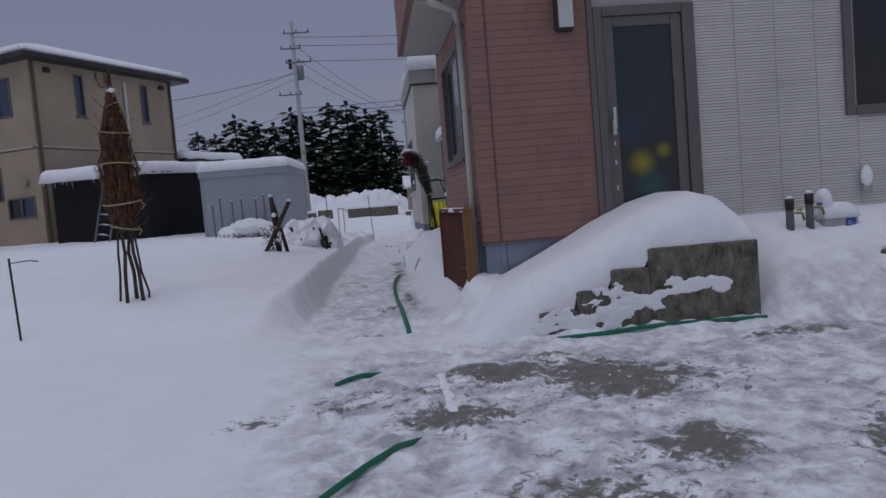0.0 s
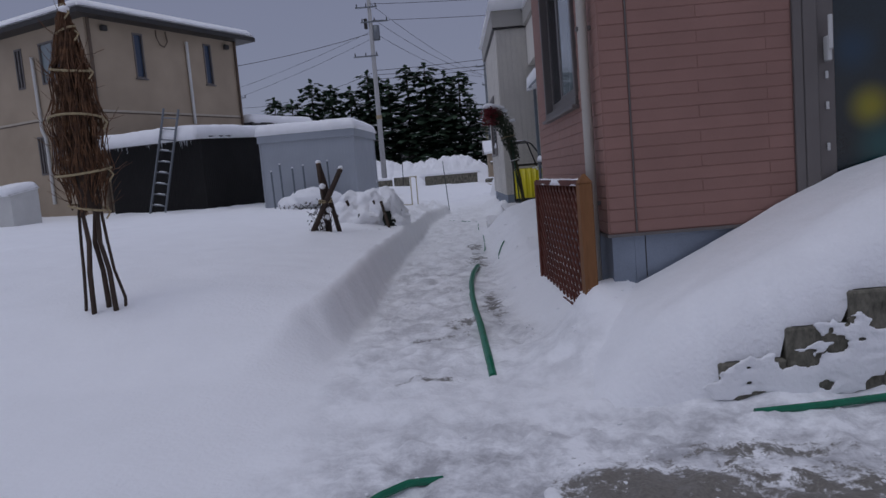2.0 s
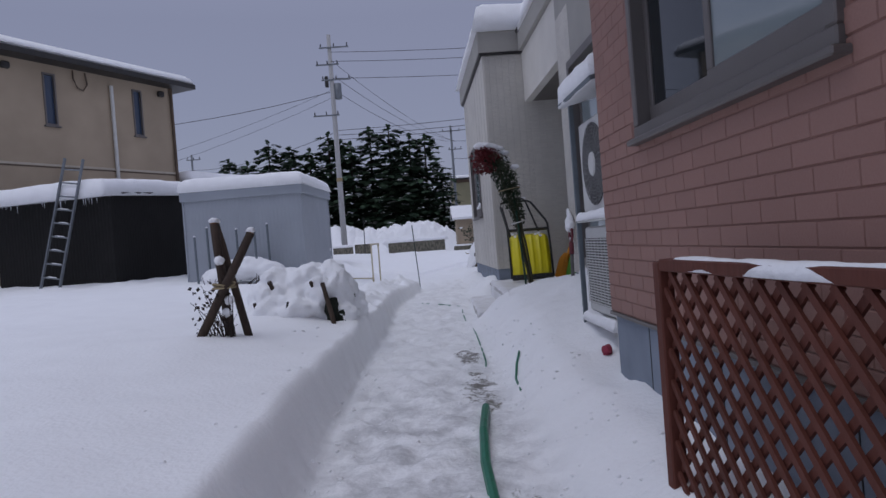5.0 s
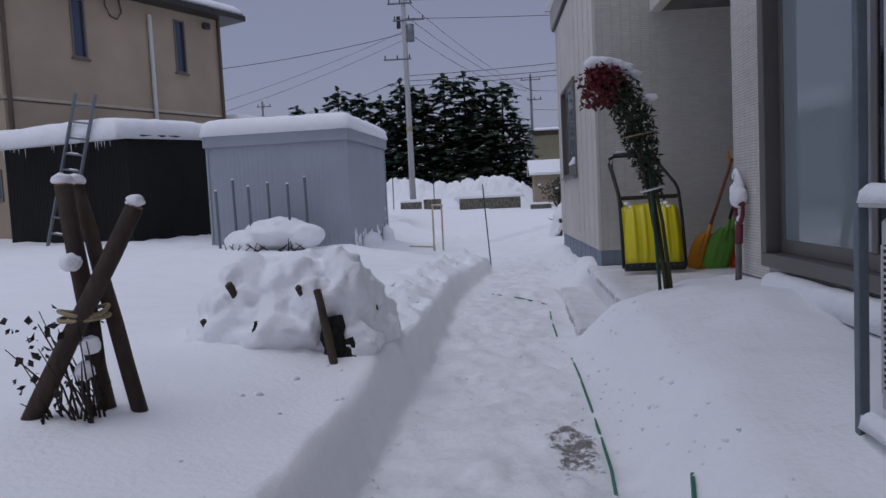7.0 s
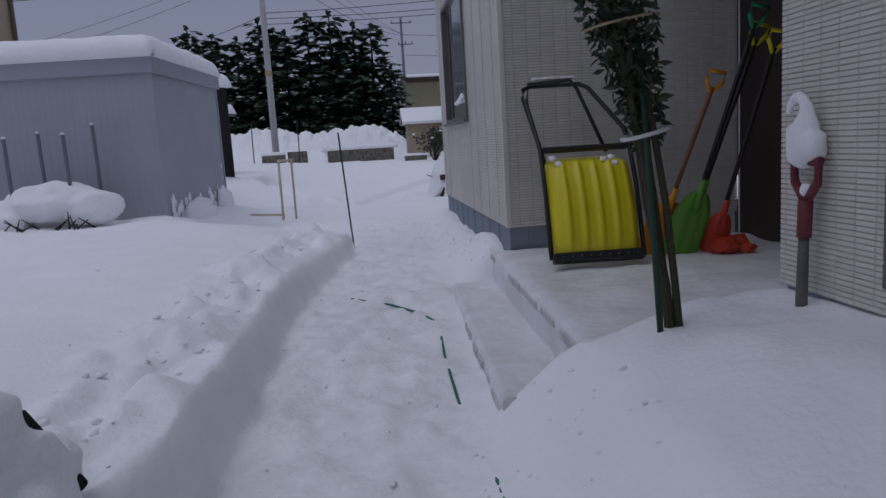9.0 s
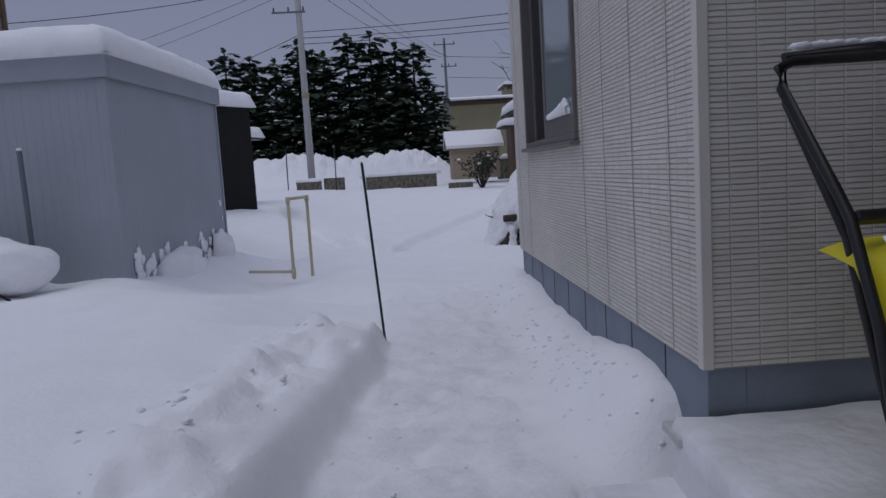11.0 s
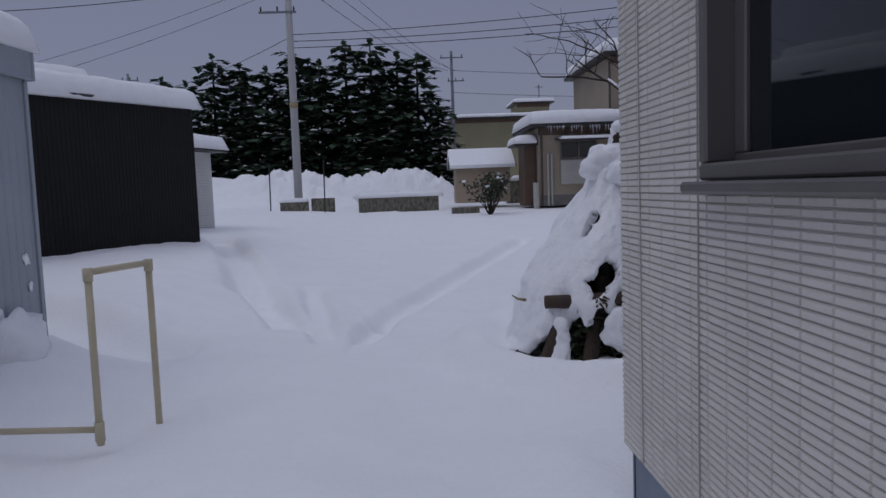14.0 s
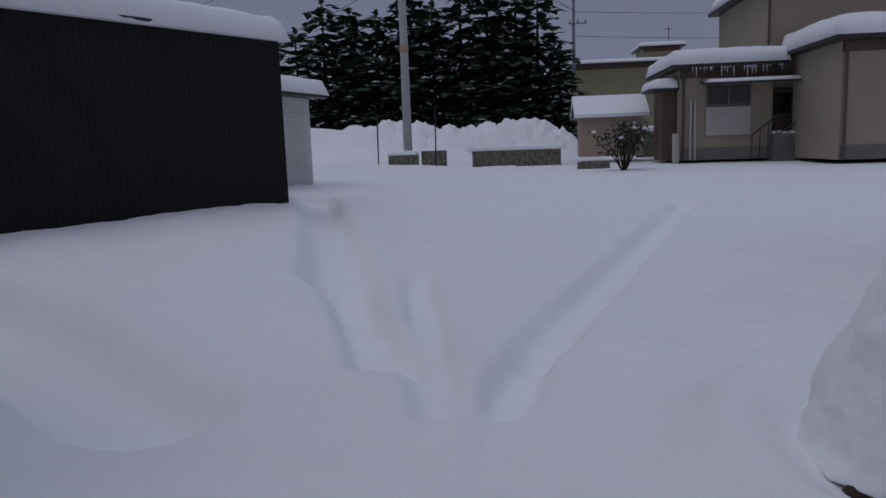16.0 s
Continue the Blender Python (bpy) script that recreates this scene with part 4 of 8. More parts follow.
def grey_shed():
    """Local: x along the front from its right corner to the left as minus x, y into the depth."""
    s = thing("storage_shed", pose(-2.53, 21.98, 0.6, 0, 0, -5), "pale blue-grey steel storage shed with snow on its flat roof", "shed")
    L, D, H = 2.6, 2.85, 2.12
    bm = bm_new()
    corrugated(bm, (-L, 0), (0, 0), 0.0, H, 0.085, 0.0035)
    corrugated(bm, (-L, D), (-L, 0), 0.0, H, 0.085, 0.0035)
    part("front_wall", bm, M_SHED, s)
    bm = bm_new()
    corrugated(bm, (0, 0), (0, D), 0.0, H, 0.085, 0.0035)
    corrugated(bm, (0, D), (-L, D), 0.0, H, 0.085, 0.0035)
    part("side_wall", bm, M_SHED, s)
    bm = bm_new()
    for a, b in (((-L - 0.05, -0.06), (0.06, -0.02)), ((0.02, -0.018), (0.06, D + 0.018)), ((-L - 0.05, D + 0.02), (0.06, D + 0.06)), ((-L - 0.05, -0.018), (-L - 0.01, D + 0.018))):
        box(bm, (*a, H - 0.04), (*b, H + 0.2), 0.008)
    part("fascia", bm, M_SHEDD, s, "blue-grey roof edge")
    bm = bm_new()
    box(bm, (-L - 0.008, -0.017, H + 0.1), (0.018, D + 0.017, H + 0.16))
    part("roof", bm, M_SHED, s)
    for x in (-L, 0):
        for y in (0, D):
            bm = bm_new()
            box(bm, (x - 0.02, y - 0.02, 0), (x + 0.02, y + 0.02, H - 0.045), 0.004)
            part("corner_post", bm, M_SHED, s)
    m = s.matrix_basis
    snow_cap("snow_on_shed", L + 0.2, D + 0.2, 0.26, m @ pose(-L - 0.1, -0.1, H + 0.2), "thick soft snow on the shed roof", 0.2, 0.08, 7, 60)


grey_shed()


def black_garage():
    s = thing("black_garage", pose(-6.95, 22.9, 0.7, 0, 0, -17.5), "long charcoal corrugated-steel garage with snow on its roof", "garage")
    L, D, H, UP = 3.3, 11.1, 2.33, 0.45
    bm = bm_new()
    corrugated(bm, (-L, 0), (0, 0), 0.35, H, 0.09, 0.009)
    part("front_wall", bm, M_BLACK, s)
    bm = bm_new()
    corrugated(bm, (0, 0), (0, D), 0.2, H, 0.09, 0.009, UP)
    part("side_wall", bm, M_BLACK, s)
    bm = bm_new()
    corrugated(bm, (0, D), (-L, D), 0.0, H + UP, 0.09, 0.016)
    corrugated(bm, (-L, D), (-L, 0), 0.0, H + UP, 0.09, 0.016, -UP)
    part("back_wall", bm, M_BLACK, s)
    bm = bm_new()
    corrugated(bm, (-L, 0.03), (-0.03, 0.03), -0.1, 0.42, 0.09, 0.012)
    part("skirt", bm, M_GALV, s, "weathered lower edge of the sheet wall")
    bm = bm_new()
    box(bm, (-L - 0.15, -0.25, 0), (0.1, D + 0.1, 0.06), 0.01, pose(0, 0, H, math.degrees(math.atan2(UP, D))))
    part("roof", bm, M_TRIMD, s)
    m = s.matrix_basis
    snow_cap("snow_on_garage", L + 0.35, D + 0.5, 0.3, m @ pose(0, 0, H, math.degrees(math.atan2(UP, D))) @ pose(-L - 0.22, -0.35, 0.085), "thick snow on the garage roof with drips along its edge", 0.25, 0.08, 9, 40, 0.1)
    # icicles under the front eave
    bm = bm_new()
    rng = random.Random(4)
    for k in range(46):
        x = -L - 0.1 + (L + 0.15) * rng.random() ** 1.3
        ln = 0.06 + 0.22 * rng.random() ** 2
        tube(bm, [(x, -0.31, H + 0.05), (x, -0.31, H + 0.03 - ln * 0.5), (x + 0.004, -0.31, H + 0.02 - ln)], 0.014, 5, 0.002)
    ob = part("icicle", bm, M_ICE, s, "row of icicles under the eave", True)
    ob["kind"] = "stuff"


M_ICE = material("ice", (0.7, 0.74, 0.8), 0.15, var=0.05, bump=0.05, spec=0.6)
black_garage()


def tan_house():
    """Local: the near corner at the origin, the long side wall along plus y, the end wall along minus x."""
    h = thing("tan_house", pose(-11.13, 25.52, 0.55, 0, 0, -27.8), "two-storey tan rendered house with dark eaves and snowy roof", "house")
    L, D, H = 9.0, 6.6, 6.75
    slits = [(1.78, 2.18, 5.0, 6.5), (4.88, 5.26, 5.0, 6.5)]
    bm = bm_new()
    panel_wall(bm, "x", -0.15, 0.15, 0.0, D, 0.0, H, slits)
    part("side_wall", bm, M_BEIGE, h)
    bm = bm_new()
    panel_wall(bm, "y", 0.0, 0.15, -L, -0.152, 0.0, H, [(-2.4, -0.95, 4.95, 6.3), (-1.7, -0.35, 1.45, 2.2), (-3.75, -3.35, 4.95, 6.3), (-2.35, -1.85, 2.1, 3.3), (-3.1, -2.75, 2.0, 3.3)])
    part("end_wall", bm, M_BEIGE, h)
    bm = bm_new()
    box(bm, (-L, D - 0.15, 0), (-0.152, D, H))
    box(bm, (-L, 0.152, 0), (-L + 0.15, D - 0.152, H))
    part("back_wall", bm, M_BEIGE, h)
    bm = bm_new()
    box(bm, (-0.152, 0, 3.82), (0.03, D, 3.89), 0.005)
    box(bm, (-L, -0.03, 3.82), (-0.155, 0.0, 3.89), 0.005)
    part("band", bm, M_BAND, h, "pale storey band")
    bm = bm_new()
    box(bm, (-0.152, -0.012, 3.78), (0.012, D, 3.816), 0.003)
    box(bm, (-L, -0.012, 3.78), (-0.155, 0.0, 3.816), 0.003)
    part("band", bm, M_DPIPE, h, "thin dark drip edge")
    for a, b, z0, z1 in slits:
        bm = bm_new()
        for p, q in (((a, z0), (b, z0 + 0.05)), ((a, z1 - 0.05), (b, z1)), ((a, z0 + 0.05), (a + 0.05, z1 - 0.05)), ((b - 0.05, z0 + 0.05), (b, z1 - 0.05))):
            box(bm, (-0.1, p[0], p[1]), (0.03, q[0], q[1]), 0.005)
        box(bm, (-0.02, a - 0.05, z0 - 0.05), (0.07, b + 0.05, z0 - 0.004), 0.005)
        w = part("window", bm, M_ALU, h, "narrow upright window")
        bm = bm_new()
        box(bm, (-0.06, a + 0.05, z0 + 0.05), (-0.05, b - 0.05, z1 - 0.05))
        part("pane", bm, M_GLASSB, w)
    for a, b, z0, z1 in [(-2.4, -0.95, 4.95, 6.3), (-1.7, -0.35, 1.45, 2.2), (-3.75, -3.35, 4.95, 6.3), (-2.35, -1.85, 2.1, 3.3), (-3.1, -2.75, 2.0, 3.3)]:
        bm = bm_new()
        for p, q in (((a, z0), (b, z0 + 0.06)), ((a, z1 - 0.06), (b, z1)), ((a, z0 + 0.06), (a + 0.06, z1 - 0.06)), ((b - 0.06, z0 + 0.06), (b, z1 - 0.06)), (((a + b) / 2 - 0.03, z0 + 0.06), ((a + b) / 2 + 0.03, z1 - 0.06))):
            box(bm, (p[0], -0.03, p[1]), (q[0], 0.1, q[1]), 0.005)
        w = part("window", bm, M_ALU, h, "sliding window in an aluminium frame")
        for k, (p, q) in enumerate(((a + 0.06, (a + b) / 2 - 0.03), ((a + b) / 2 + 0.03, b - 0.06))):
            bm = bm_new()
            box(bm, (p, 0.04, z0 + 0.06), (q, 0.05, z1 - 0.06))
            part("pane", bm, M_GLASSB if k else (M_GLASSC if z0 > 3 else M_GLASS), w)
    # low hipped roof
    bm = bm_new()
    o = 0.55
    b0 = [(-L - o, -o, H), (o, -o, H), (o, D + o, H), (-L - o, D + o, H)]
    b1 = [(x, y, H + 0.16) for x, y, _ in b0]
    r = [(-L * 0.62, D / 2, H + 1.35), (-L * 0.38, D / 2, H + 1.35)]
    v = [bm.verts.new(p) for p in b0 + b1 + r]
    for f in ((3, 2, 1, 0), (0, 1, 5, 4), (1, 2, 6, 5), (2, 3, 7, 6), (3, 0, 4, 7), (4, 5, 9, 8), (5, 6, 9), (6, 7, 8, 9), (7, 4, 8)):
        bm.faces.new([v[i] for i in f])
    part("roof", bm, M_TRIMD, h, "dark eaves under the snow")
    bm = bm_new()
    s1 = [(x * 1.005, y * 1.005, H + 0.165) for x, y, _ in b0]
    s2 = [(x - 0.12 * (1 if x > 0 else -1), y - 0.12 * (1 if y > 0 else -1), H + 0.42) for x, y, _ in b0]
    r2 = [(x, y, z + 0.28) for x, y, z in r]
    v = [bm.verts.new(p) for p in s1 + s2 + r2]
    for f in ((0, 1, 5, 4), (1, 2, 6, 5), (2, 3, 7, 6), (3, 0, 4, 7), (4, 5, 9, 8), (5, 6, 9), (6, 7, 8, 9), (7, 4, 8), (3, 2, 1, 0)):
        bm.faces.new([v[i] for i in f])
    bmesh.ops.bevel(bm, geom=list(bm.edges), offset=0.06, segments=2, affect="EDGES")
    part("roof_snow", bm, M_SNOW, h, "even layer of snow on the roof", True)
    # pipes
    bm = bm_new()
    tube(bm, [(0.07, 4.05, 3.5), (0.07, 4.05, 6.45)], 0.055, 8)
    part("vent_pipe", bm, M_WHITE, h, "white vertical vent pipe")
    bm = bm_new()
    tube(bm, [(-2.55, -0.07, 1.0), (-2.55, -0.07, 3.2), (-2.7, -0.07, 3.5), (-2.75, -0.07, 5.9)], 0.055, 8)
    part("vent_pipe", bm, M_WHITE, h, "white vertical vent pipe")
    bm = bm_new()
    tube(bm, [(0.06, 0.12, 0), (0.06, 0.12, H)], 0.05, 8)
    part("downpipe", bm, M_DPIPE, h, "brown corner downpipe")
    bm = bm_new()
    tube(bm, [(0.06, D - 0.12, 0), (0.06, D - 0.12, H)], 0.05, 8)
    part("downpipe", bm, M_DPIPE, h, "brown corner downpipe")
    bm = bm_new()
    tube(bm, [(0.04, 2.75, 6.7), (0.1, 2.7, 6.45), (0.08, 2.85, 6.2), (0.06, 3.05, 6.15), (0.06, 3.2, 6.35), (0.05, 3.15, 6.7)], 0.025, 6)
    part("cable_loop", bm, M_DPIPE, h)
    for y in (0.55, 5.9):
        bm = bm_new()
        box(bm, (0.0, y, 6.4), (0.14, y + 0.24, 6.58), 0.03)
        part("vent_hood", bm, M_TRIMD, h)
    bm = bm_new()
    box(bm, (-0.75, -0.12, 2.55), (-0.55, 0.0, 2.75), 0.04)
    part("vent_hood", bm, M_BEIGE, h)
    # low wing behind
    bm = bm_new()
    box(bm, (-3.0, D + 0.02, 0), (0.1, D + 3.6, 3.45))
    part("rear_wing", bm, M_BEIGE, h)
    bm = bm_new()
    box(bm, (-3.2, D + 0.03, 3.45), (0.4, D + 3.9, 3.61), 0.02)
    part("wing_roof", bm, M_TRIMD, h)
    snow_cap("wing_snow", 3.6, 3.9, 0.34, pose(-3.2, D + 0.05, 3.61), "", 0.2, 0.06, 12, 30, parent=h)


M_BAND = material("storey_band", (0.5, 0.44, 0.36), 0.7, var=0.1)
M_DPIPE = material("brown_downpipe", (0.12, 0.085, 0.06), 0.5, var=0.1)
M_GLASSB = glass("bluish_window_glass", (0.03, 0.05, 0.09), 0.05, 0.8)
tan_house()


def yard_box(x, y, w, d, h, turn, mat, label):
    z = gz(x, y) - 0.1
    b = thing("yard_locker", pose(x, y, z, 0, 0, turn), label, "storage box")
    bm = bm_new()
    v = [bm.verts.new(p) for p in ((0, 0, 0), (w, 0, 0), (w, d, 0), (0, d, 0), (0, 0, h * 0.85), (w, 0, h * 0.85), (w, d, h), (0, d, h))]
    for f in ((3, 2, 1, 0), (4, 5, 6, 7), (0, 1, 5, 4), (1, 2, 6, 5), (2, 3, 7, 6), (3, 0, 4, 7)):
        bm.faces.new([v[i] for i in f])
    bmesh.ops.bevel(bm, geom=list(bm.edges), offset=0.01, segments=1, affect="EDGES")
    part("body", bm, mat, b)
    bm = bm_new()
    box(bm, (-0.04, -0.05, 0), (w + 0.04, d + 0.04, 0.03), 0.005, pose(0, 0, h * 0.85, math.degrees(math.atan2(h * 0.15, d)), 0, 0))
    part("lid", bm, mat, b)
    snow_cap("lid_snow", w + 0.1, d + 0.1, 0.2, pose(0, 0, h * 0.85 + 0.03, math.degrees(math.atan2(h * 0.15, d)), 0, 0) @ pose(-0.05, -0.06, 0), "", 0.15, 0.06, int(abs(x) * 5), 16, parent=b)


yard_box(-12.9, 22.3, 1.15, 0.8, 1.1, -28, M_WHITE, "white storage locker against the tan house under snow")
yard_box(-14.8, 22.8, 1.4, 0.9, 1.7, -28, M_ALUD, "dark storage locker against the tan house under snow")

# ---- road side and distance ----
def conifer_mesh(seed, h, spread):
    """A tall cedar: trunk, whorls of limbs that droop and carry many small sprays; snow lies on some of them."""
    rng = random.Random(seed)
    vs, fs, sv, sf = [], [], [], []
    def spray(p, d, size, out_v, out_f, lift=0.0):
        k = len(out_v)
        u = Vector((-d.y, d.x, 0)).normalized()
        t = p + d * size
        w = size * (0.3 + 0.25 * rng.random())
        a = Vector((0, 0, lift))
        out_v.extend([tuple(p + a), tuple(p + d * size * 0.5 + u * w + a - Vector((0, 0, 0.12 * size))), tuple(t + a - Vector((0, 0, 0.3 * size))), tuple(p + d * size * 0.5 - u * w + a - Vector((0, 0, 0.1 * size)))])
        out_f.append((k, k + 1, k + 2, k + 3))
    z = 0.6
    while z < h - 0.2:
        f = 1 - z / h
        r = spread * (0.18 + 0.95 * f ** 0.8) * (0.6 + 0.7 * rng.random())
        n = 6 if f > 0.25 else 4
        a0 = rng.random() * 6.28
        for i in range(n):
            a = a0 + 6.28 * i / n + rng.uniform(-0.4, 0.4)
            rl = r * rng.uniform(0.6, 1.12)
            m = max(3, int(rl / 0.26))
            zz = z + rng.uniform(-0.25, 0.25)
            for j in range(1, m + 1):
                q = j / m
                p = Vector((math.cos(a) * rl * q, math.sin(a) * rl * q, zz + 0.35 * rl * q * (0.5 - q * 0.75)))
                for s in range(3):
                    b = a + rng.uniform(-1.3, 1.3)
                    d = Vector((math.cos(b), math.sin(b), rng.uniform(-0.55, 0.35))).normalized()
                    spray(p, d, rng.uniform(0.28, 0.62), vs, fs)
                if rng.random() < 0.13 and q > 0.35:
                    k, w = len(sv), rng.uniform(0.07, 0.26)
                    c = p + Vector((math.cos(a) * 0.1, math.sin(a) * 0.1, 0.05))
                    for o in ((w, 0, 0), (0, w, 0), (-w, 0, 0), (0, -w, 0), (0, 0, w * 0.3), (0, 0, -w * 0.3)):
                        sv.append(tuple(c + Vector(o) * rng.uniform(0.7, 1.5)))
                    sf += [tuple(k + i for i in f) for f in ((0, 1, 4), (1, 2, 4), (2, 3, 4), (3, 0, 4), (1, 0, 5), (2, 1, 5), (3, 2, 5), (0, 3, 5))]
        z += rng.uniform(0.26, 0.46)
    for k in range(8):
        spray(Vector((0, 0, h - 0.4 + 0.05 * k)), Vector((rng.uniform(-0.4, 0.4), rng.uniform(-0.4, 0.4), 1)).normalized(), 0.4, vs, fs)
    return vs, fs, sv, sf


def conifers():
    kinds = []
    for k, (h, s) in enumerate(((10.8, 2.1), (9.8, 2.4), (11.4, 2.2))):
        vs, fs, sv, sf = conifer_mesh(40 + k, h, s)
        bm = bm_new()
        tube(bm, [(0, 0, -0.4), (0.04, 0, h * 0.4), (0, 0.03, h - 0.3)], 0.2, 8, 0.03)
        trunk = mesh_of("trunk", bm, M_BARK, True)
        kinds.append((trunk, mesh_from("crown", vs, fs, M_NEEDLE, False), mesh_from("branch_snow", sv, sf, M_SNOW, False)))
    rng = random.Random(8)
    row = [(-17.5, 70, 0.80, 1), (-15.4, 68, 0.86, 0), (-13.6, 67, 0.90, 1), (-11.7, 66.5, 0.92, 2), (-9.9, 66, 0.90, 0), (-8.2, 65.5, 0.96, 1), (-6.6, 65.5, 0.94, 2), (-4.8, 65, 1.0, 1),
           (-3.2, 65, 1.02, 0), (-1.6, 64.5, 0.98, 2), (0.0, 64.5, 1.04, 1), (1.2, 64, 0.93, 0), (2.4, 64, 0.70, 1), (-20, 72, 0.75, 0), (-6.0, 69, 0.98, 0), (-1.0, 68, 1.0, 1), (-10.5, 70, 0.95, 1)]
    for x, y, s, k in row:
        t = thing("conifer", pose(x, y, gz(x, y) - 0.1, 0, 0, rng.uniform(0, 360)) @ Matrix.Diagonal((s * 1.25, s * 1.25, s * 0.91, 1)), "tall dark evergreen conifer dusted with snow", "tree", "conifer row behind the road")
        for name, me in zip(("trunk", "crown", "branch_snow"), kinds[k]):
            o = new(name, me)
            o.parent = t
            if name != "trunk":
                o["kind"] = "stuff"


conifers()


def utility_pole(name, x, y, h, r, label, arms, m_pole):
    p = thing(name, pose(x, y, gz(x, y)), label, "utility pole")
    bm = bm_new()
    tube(bm, [(0, 0, -0.3), (0, 0, h)], r, 12, r * 0.62)
    part("pole", bm, m_pole, p, smooth=True)
    for z, ln, off in arms:
        bm = bm_new()
        box(bm, (-ln / 2 + off, -0.16, z), (ln / 2 + off, -0.07, z + 0.09), 0.01)
        a = part("crossarm", bm, M_GALV, p)
        for k in range(3):
            bm = bm_new()
            xx = -ln / 2 + off + 0.1 + (ln - 0.2) * k / 2
            tube(bm, [(xx, -0.115, z + 0.09), (xx, -0.115, z + 0.14), (xx, -0.115, z + 0.3)], 0.05, 6, 0.035)
            part("insulator", bm, M_TRIMD, a)
    return p


p1 = utility_pole("utility_pole", -4.75, 53.6, 14.3, 0.2, "tall pale concrete utility pole with crossarms and cables", [(13.4, 1.9, 0.3), (12.3, 1.5, -0.2), (11.3, 1.9, 0.3), (9.0, 1.7, -0.5)], M_POLE)
bm = bm_new()
tube(bm, [(0.35, 0, 10.1), (0.35, 0, 11.1)], 0.24, 12)
part("transformer", bm, M_GALV, p1, "grey pole transformer", True)
bm = bm_new()
box(bm, (-0.45, -0.15, 10.9), (-0.22, 0.1, 11.6), 0.03)
part("switch_box", bm, M_TRIMD, p1)
bm = bm_new()
tube(bm, [(0, 0, 4.7), (0, 0, 4.95)], 0.192, 12)
part("marker_band", bm, M_ROPE, p1, "faded orange marker band", True)
utility_pole("utility_pole", 4.35, 80, 12.0, 0.17, "slim dark utility pole with a transformer", [(11.4, 1.9, 0.0), (9.5, 1.4, 0.3)], M_GALV)
utility_pole("utility_pole", -22, 80, 10.6, 0.15, "slim dark utility pole beyond the trees", [(10.0, 1.4, 0.2)], M_GALV)


def cables():
    runs = [((-4.7, 53.5, 14.2), (40, 49, 14.6), 1.0), ((-4.7, 53.5, 13.6), (40, 49, 14.0), 1.0), ((-4.7, 53.5, 12.5), (40, 52, 13.2), 0.9),
            ((-4.9, 53.5, 11.6), (-40, 36, 10.0), 2.4), ((-4.9, 53.5, 11.7), (-27, 55, 6.6), 0.7), ((-4.9, 53.5, 11.2), (-27, 55.5, 5.9), 0.7),
            ((-4.6, 53.6, 13.6), (4.3, 80, 11.6), 0.5), ((-4.4, 53.6, 12.5), (4.6, 80, 11.5), 0.6), ((-4.3, 53.6, 11.5), (4.0, 80, 11.5), 0.6),
            ((-22, 80, 10.4), (-4.75, 53.6, 9.0), 0.6), ((-4.6, 53.6, 9.1), (45, 38, 13.0), 1.6), ((-4.6, 53.6, 8.8), (45, 36, 12.4), 1.8), ((-4.6, 53.6, 8.5), (45, 40, 11.6), 1.4),
            ((4.35, 80, 11.5), (60, 84, 12), 1.0), ((4.35, 80, 9.7), (60, 84, 10), 1.0), ((-22, 80, 10.3), (-80, 78, 11), 1.0)]
    for a, b, sag in runs:
        bm = bm_new()
        r = 0.010 if b[0] == -27 else 0.017
        a, b = Vector(a), Vector(b)
        tube(bm, [a.lerp(b, k / 20) - Vector((0, 0, sag * 4 * (k / 20) * (1 - k / 20))) for k in range(21)], r, 4)
        single("power_line", bm, M_WIRE, "thin black overhead cable", "cable", "overhead cables")


cables()


def low_walls():
    bm = bm_new()
    box(bm, (-5.35, 52.0, 0.5), (-4.1, 52.25, 1.46), 0.02)
    single("wall_stub", bm, M_CONC, "short weathered concrete block wall by the road", "wall", kind="structure")
    bm = bm_new()
    box(bm, (-4.0, 52.3, 0.6), (-2.95, 52.5, 1.56), 0.02)
    single("low_wall", bm, M_CONC, "low concrete wall with snow on top", "wall", kind="structure")
    bm = bm_new()
    box(bm, (-1.85, 52.0, 0.6), (1.75, 52.25, 1.52), 0.02)
    single("low_wall", bm, M_CONC, "low concrete wall with snow on top", "wall", kind="structure")
    snow_cap("snow_on_wall", 3.9, 0.5, 0.2, pose(-1.9, 51.9, 1.52), "snow along the top of the low wall", 0.14, 0.06, 3, 40)
    snow_cap("snow_on_wall", 1.3, 0.4, 0.14, pose(-5.38, 51.95, 1.46), "snow along the top of the low wall", 0.12, 0.06, 4, 20)
    bm = bm_new()
    box(bm, (2.1, 47.9, 0.5), (3.2, 48.2, 1.02), 0.03)
    single("stone_block", bm, M_CONC, "grey stone block half buried in snow", "stone block")
    for x, y, z in ((-5.75, 51.9, 2.7), (-3.3, 51.5, 2.9)):
        bm = bm_new()
        tube(bm, [(0, 0, -0.2), (0.03, 0, z - 0.6)], 0.03, 6)
        single("marker_rod", bm, M_BLKM, "thin dark roadside snow marker rod", "marker rod", m=pose(x, y, gz(x, y)))


low_walls()


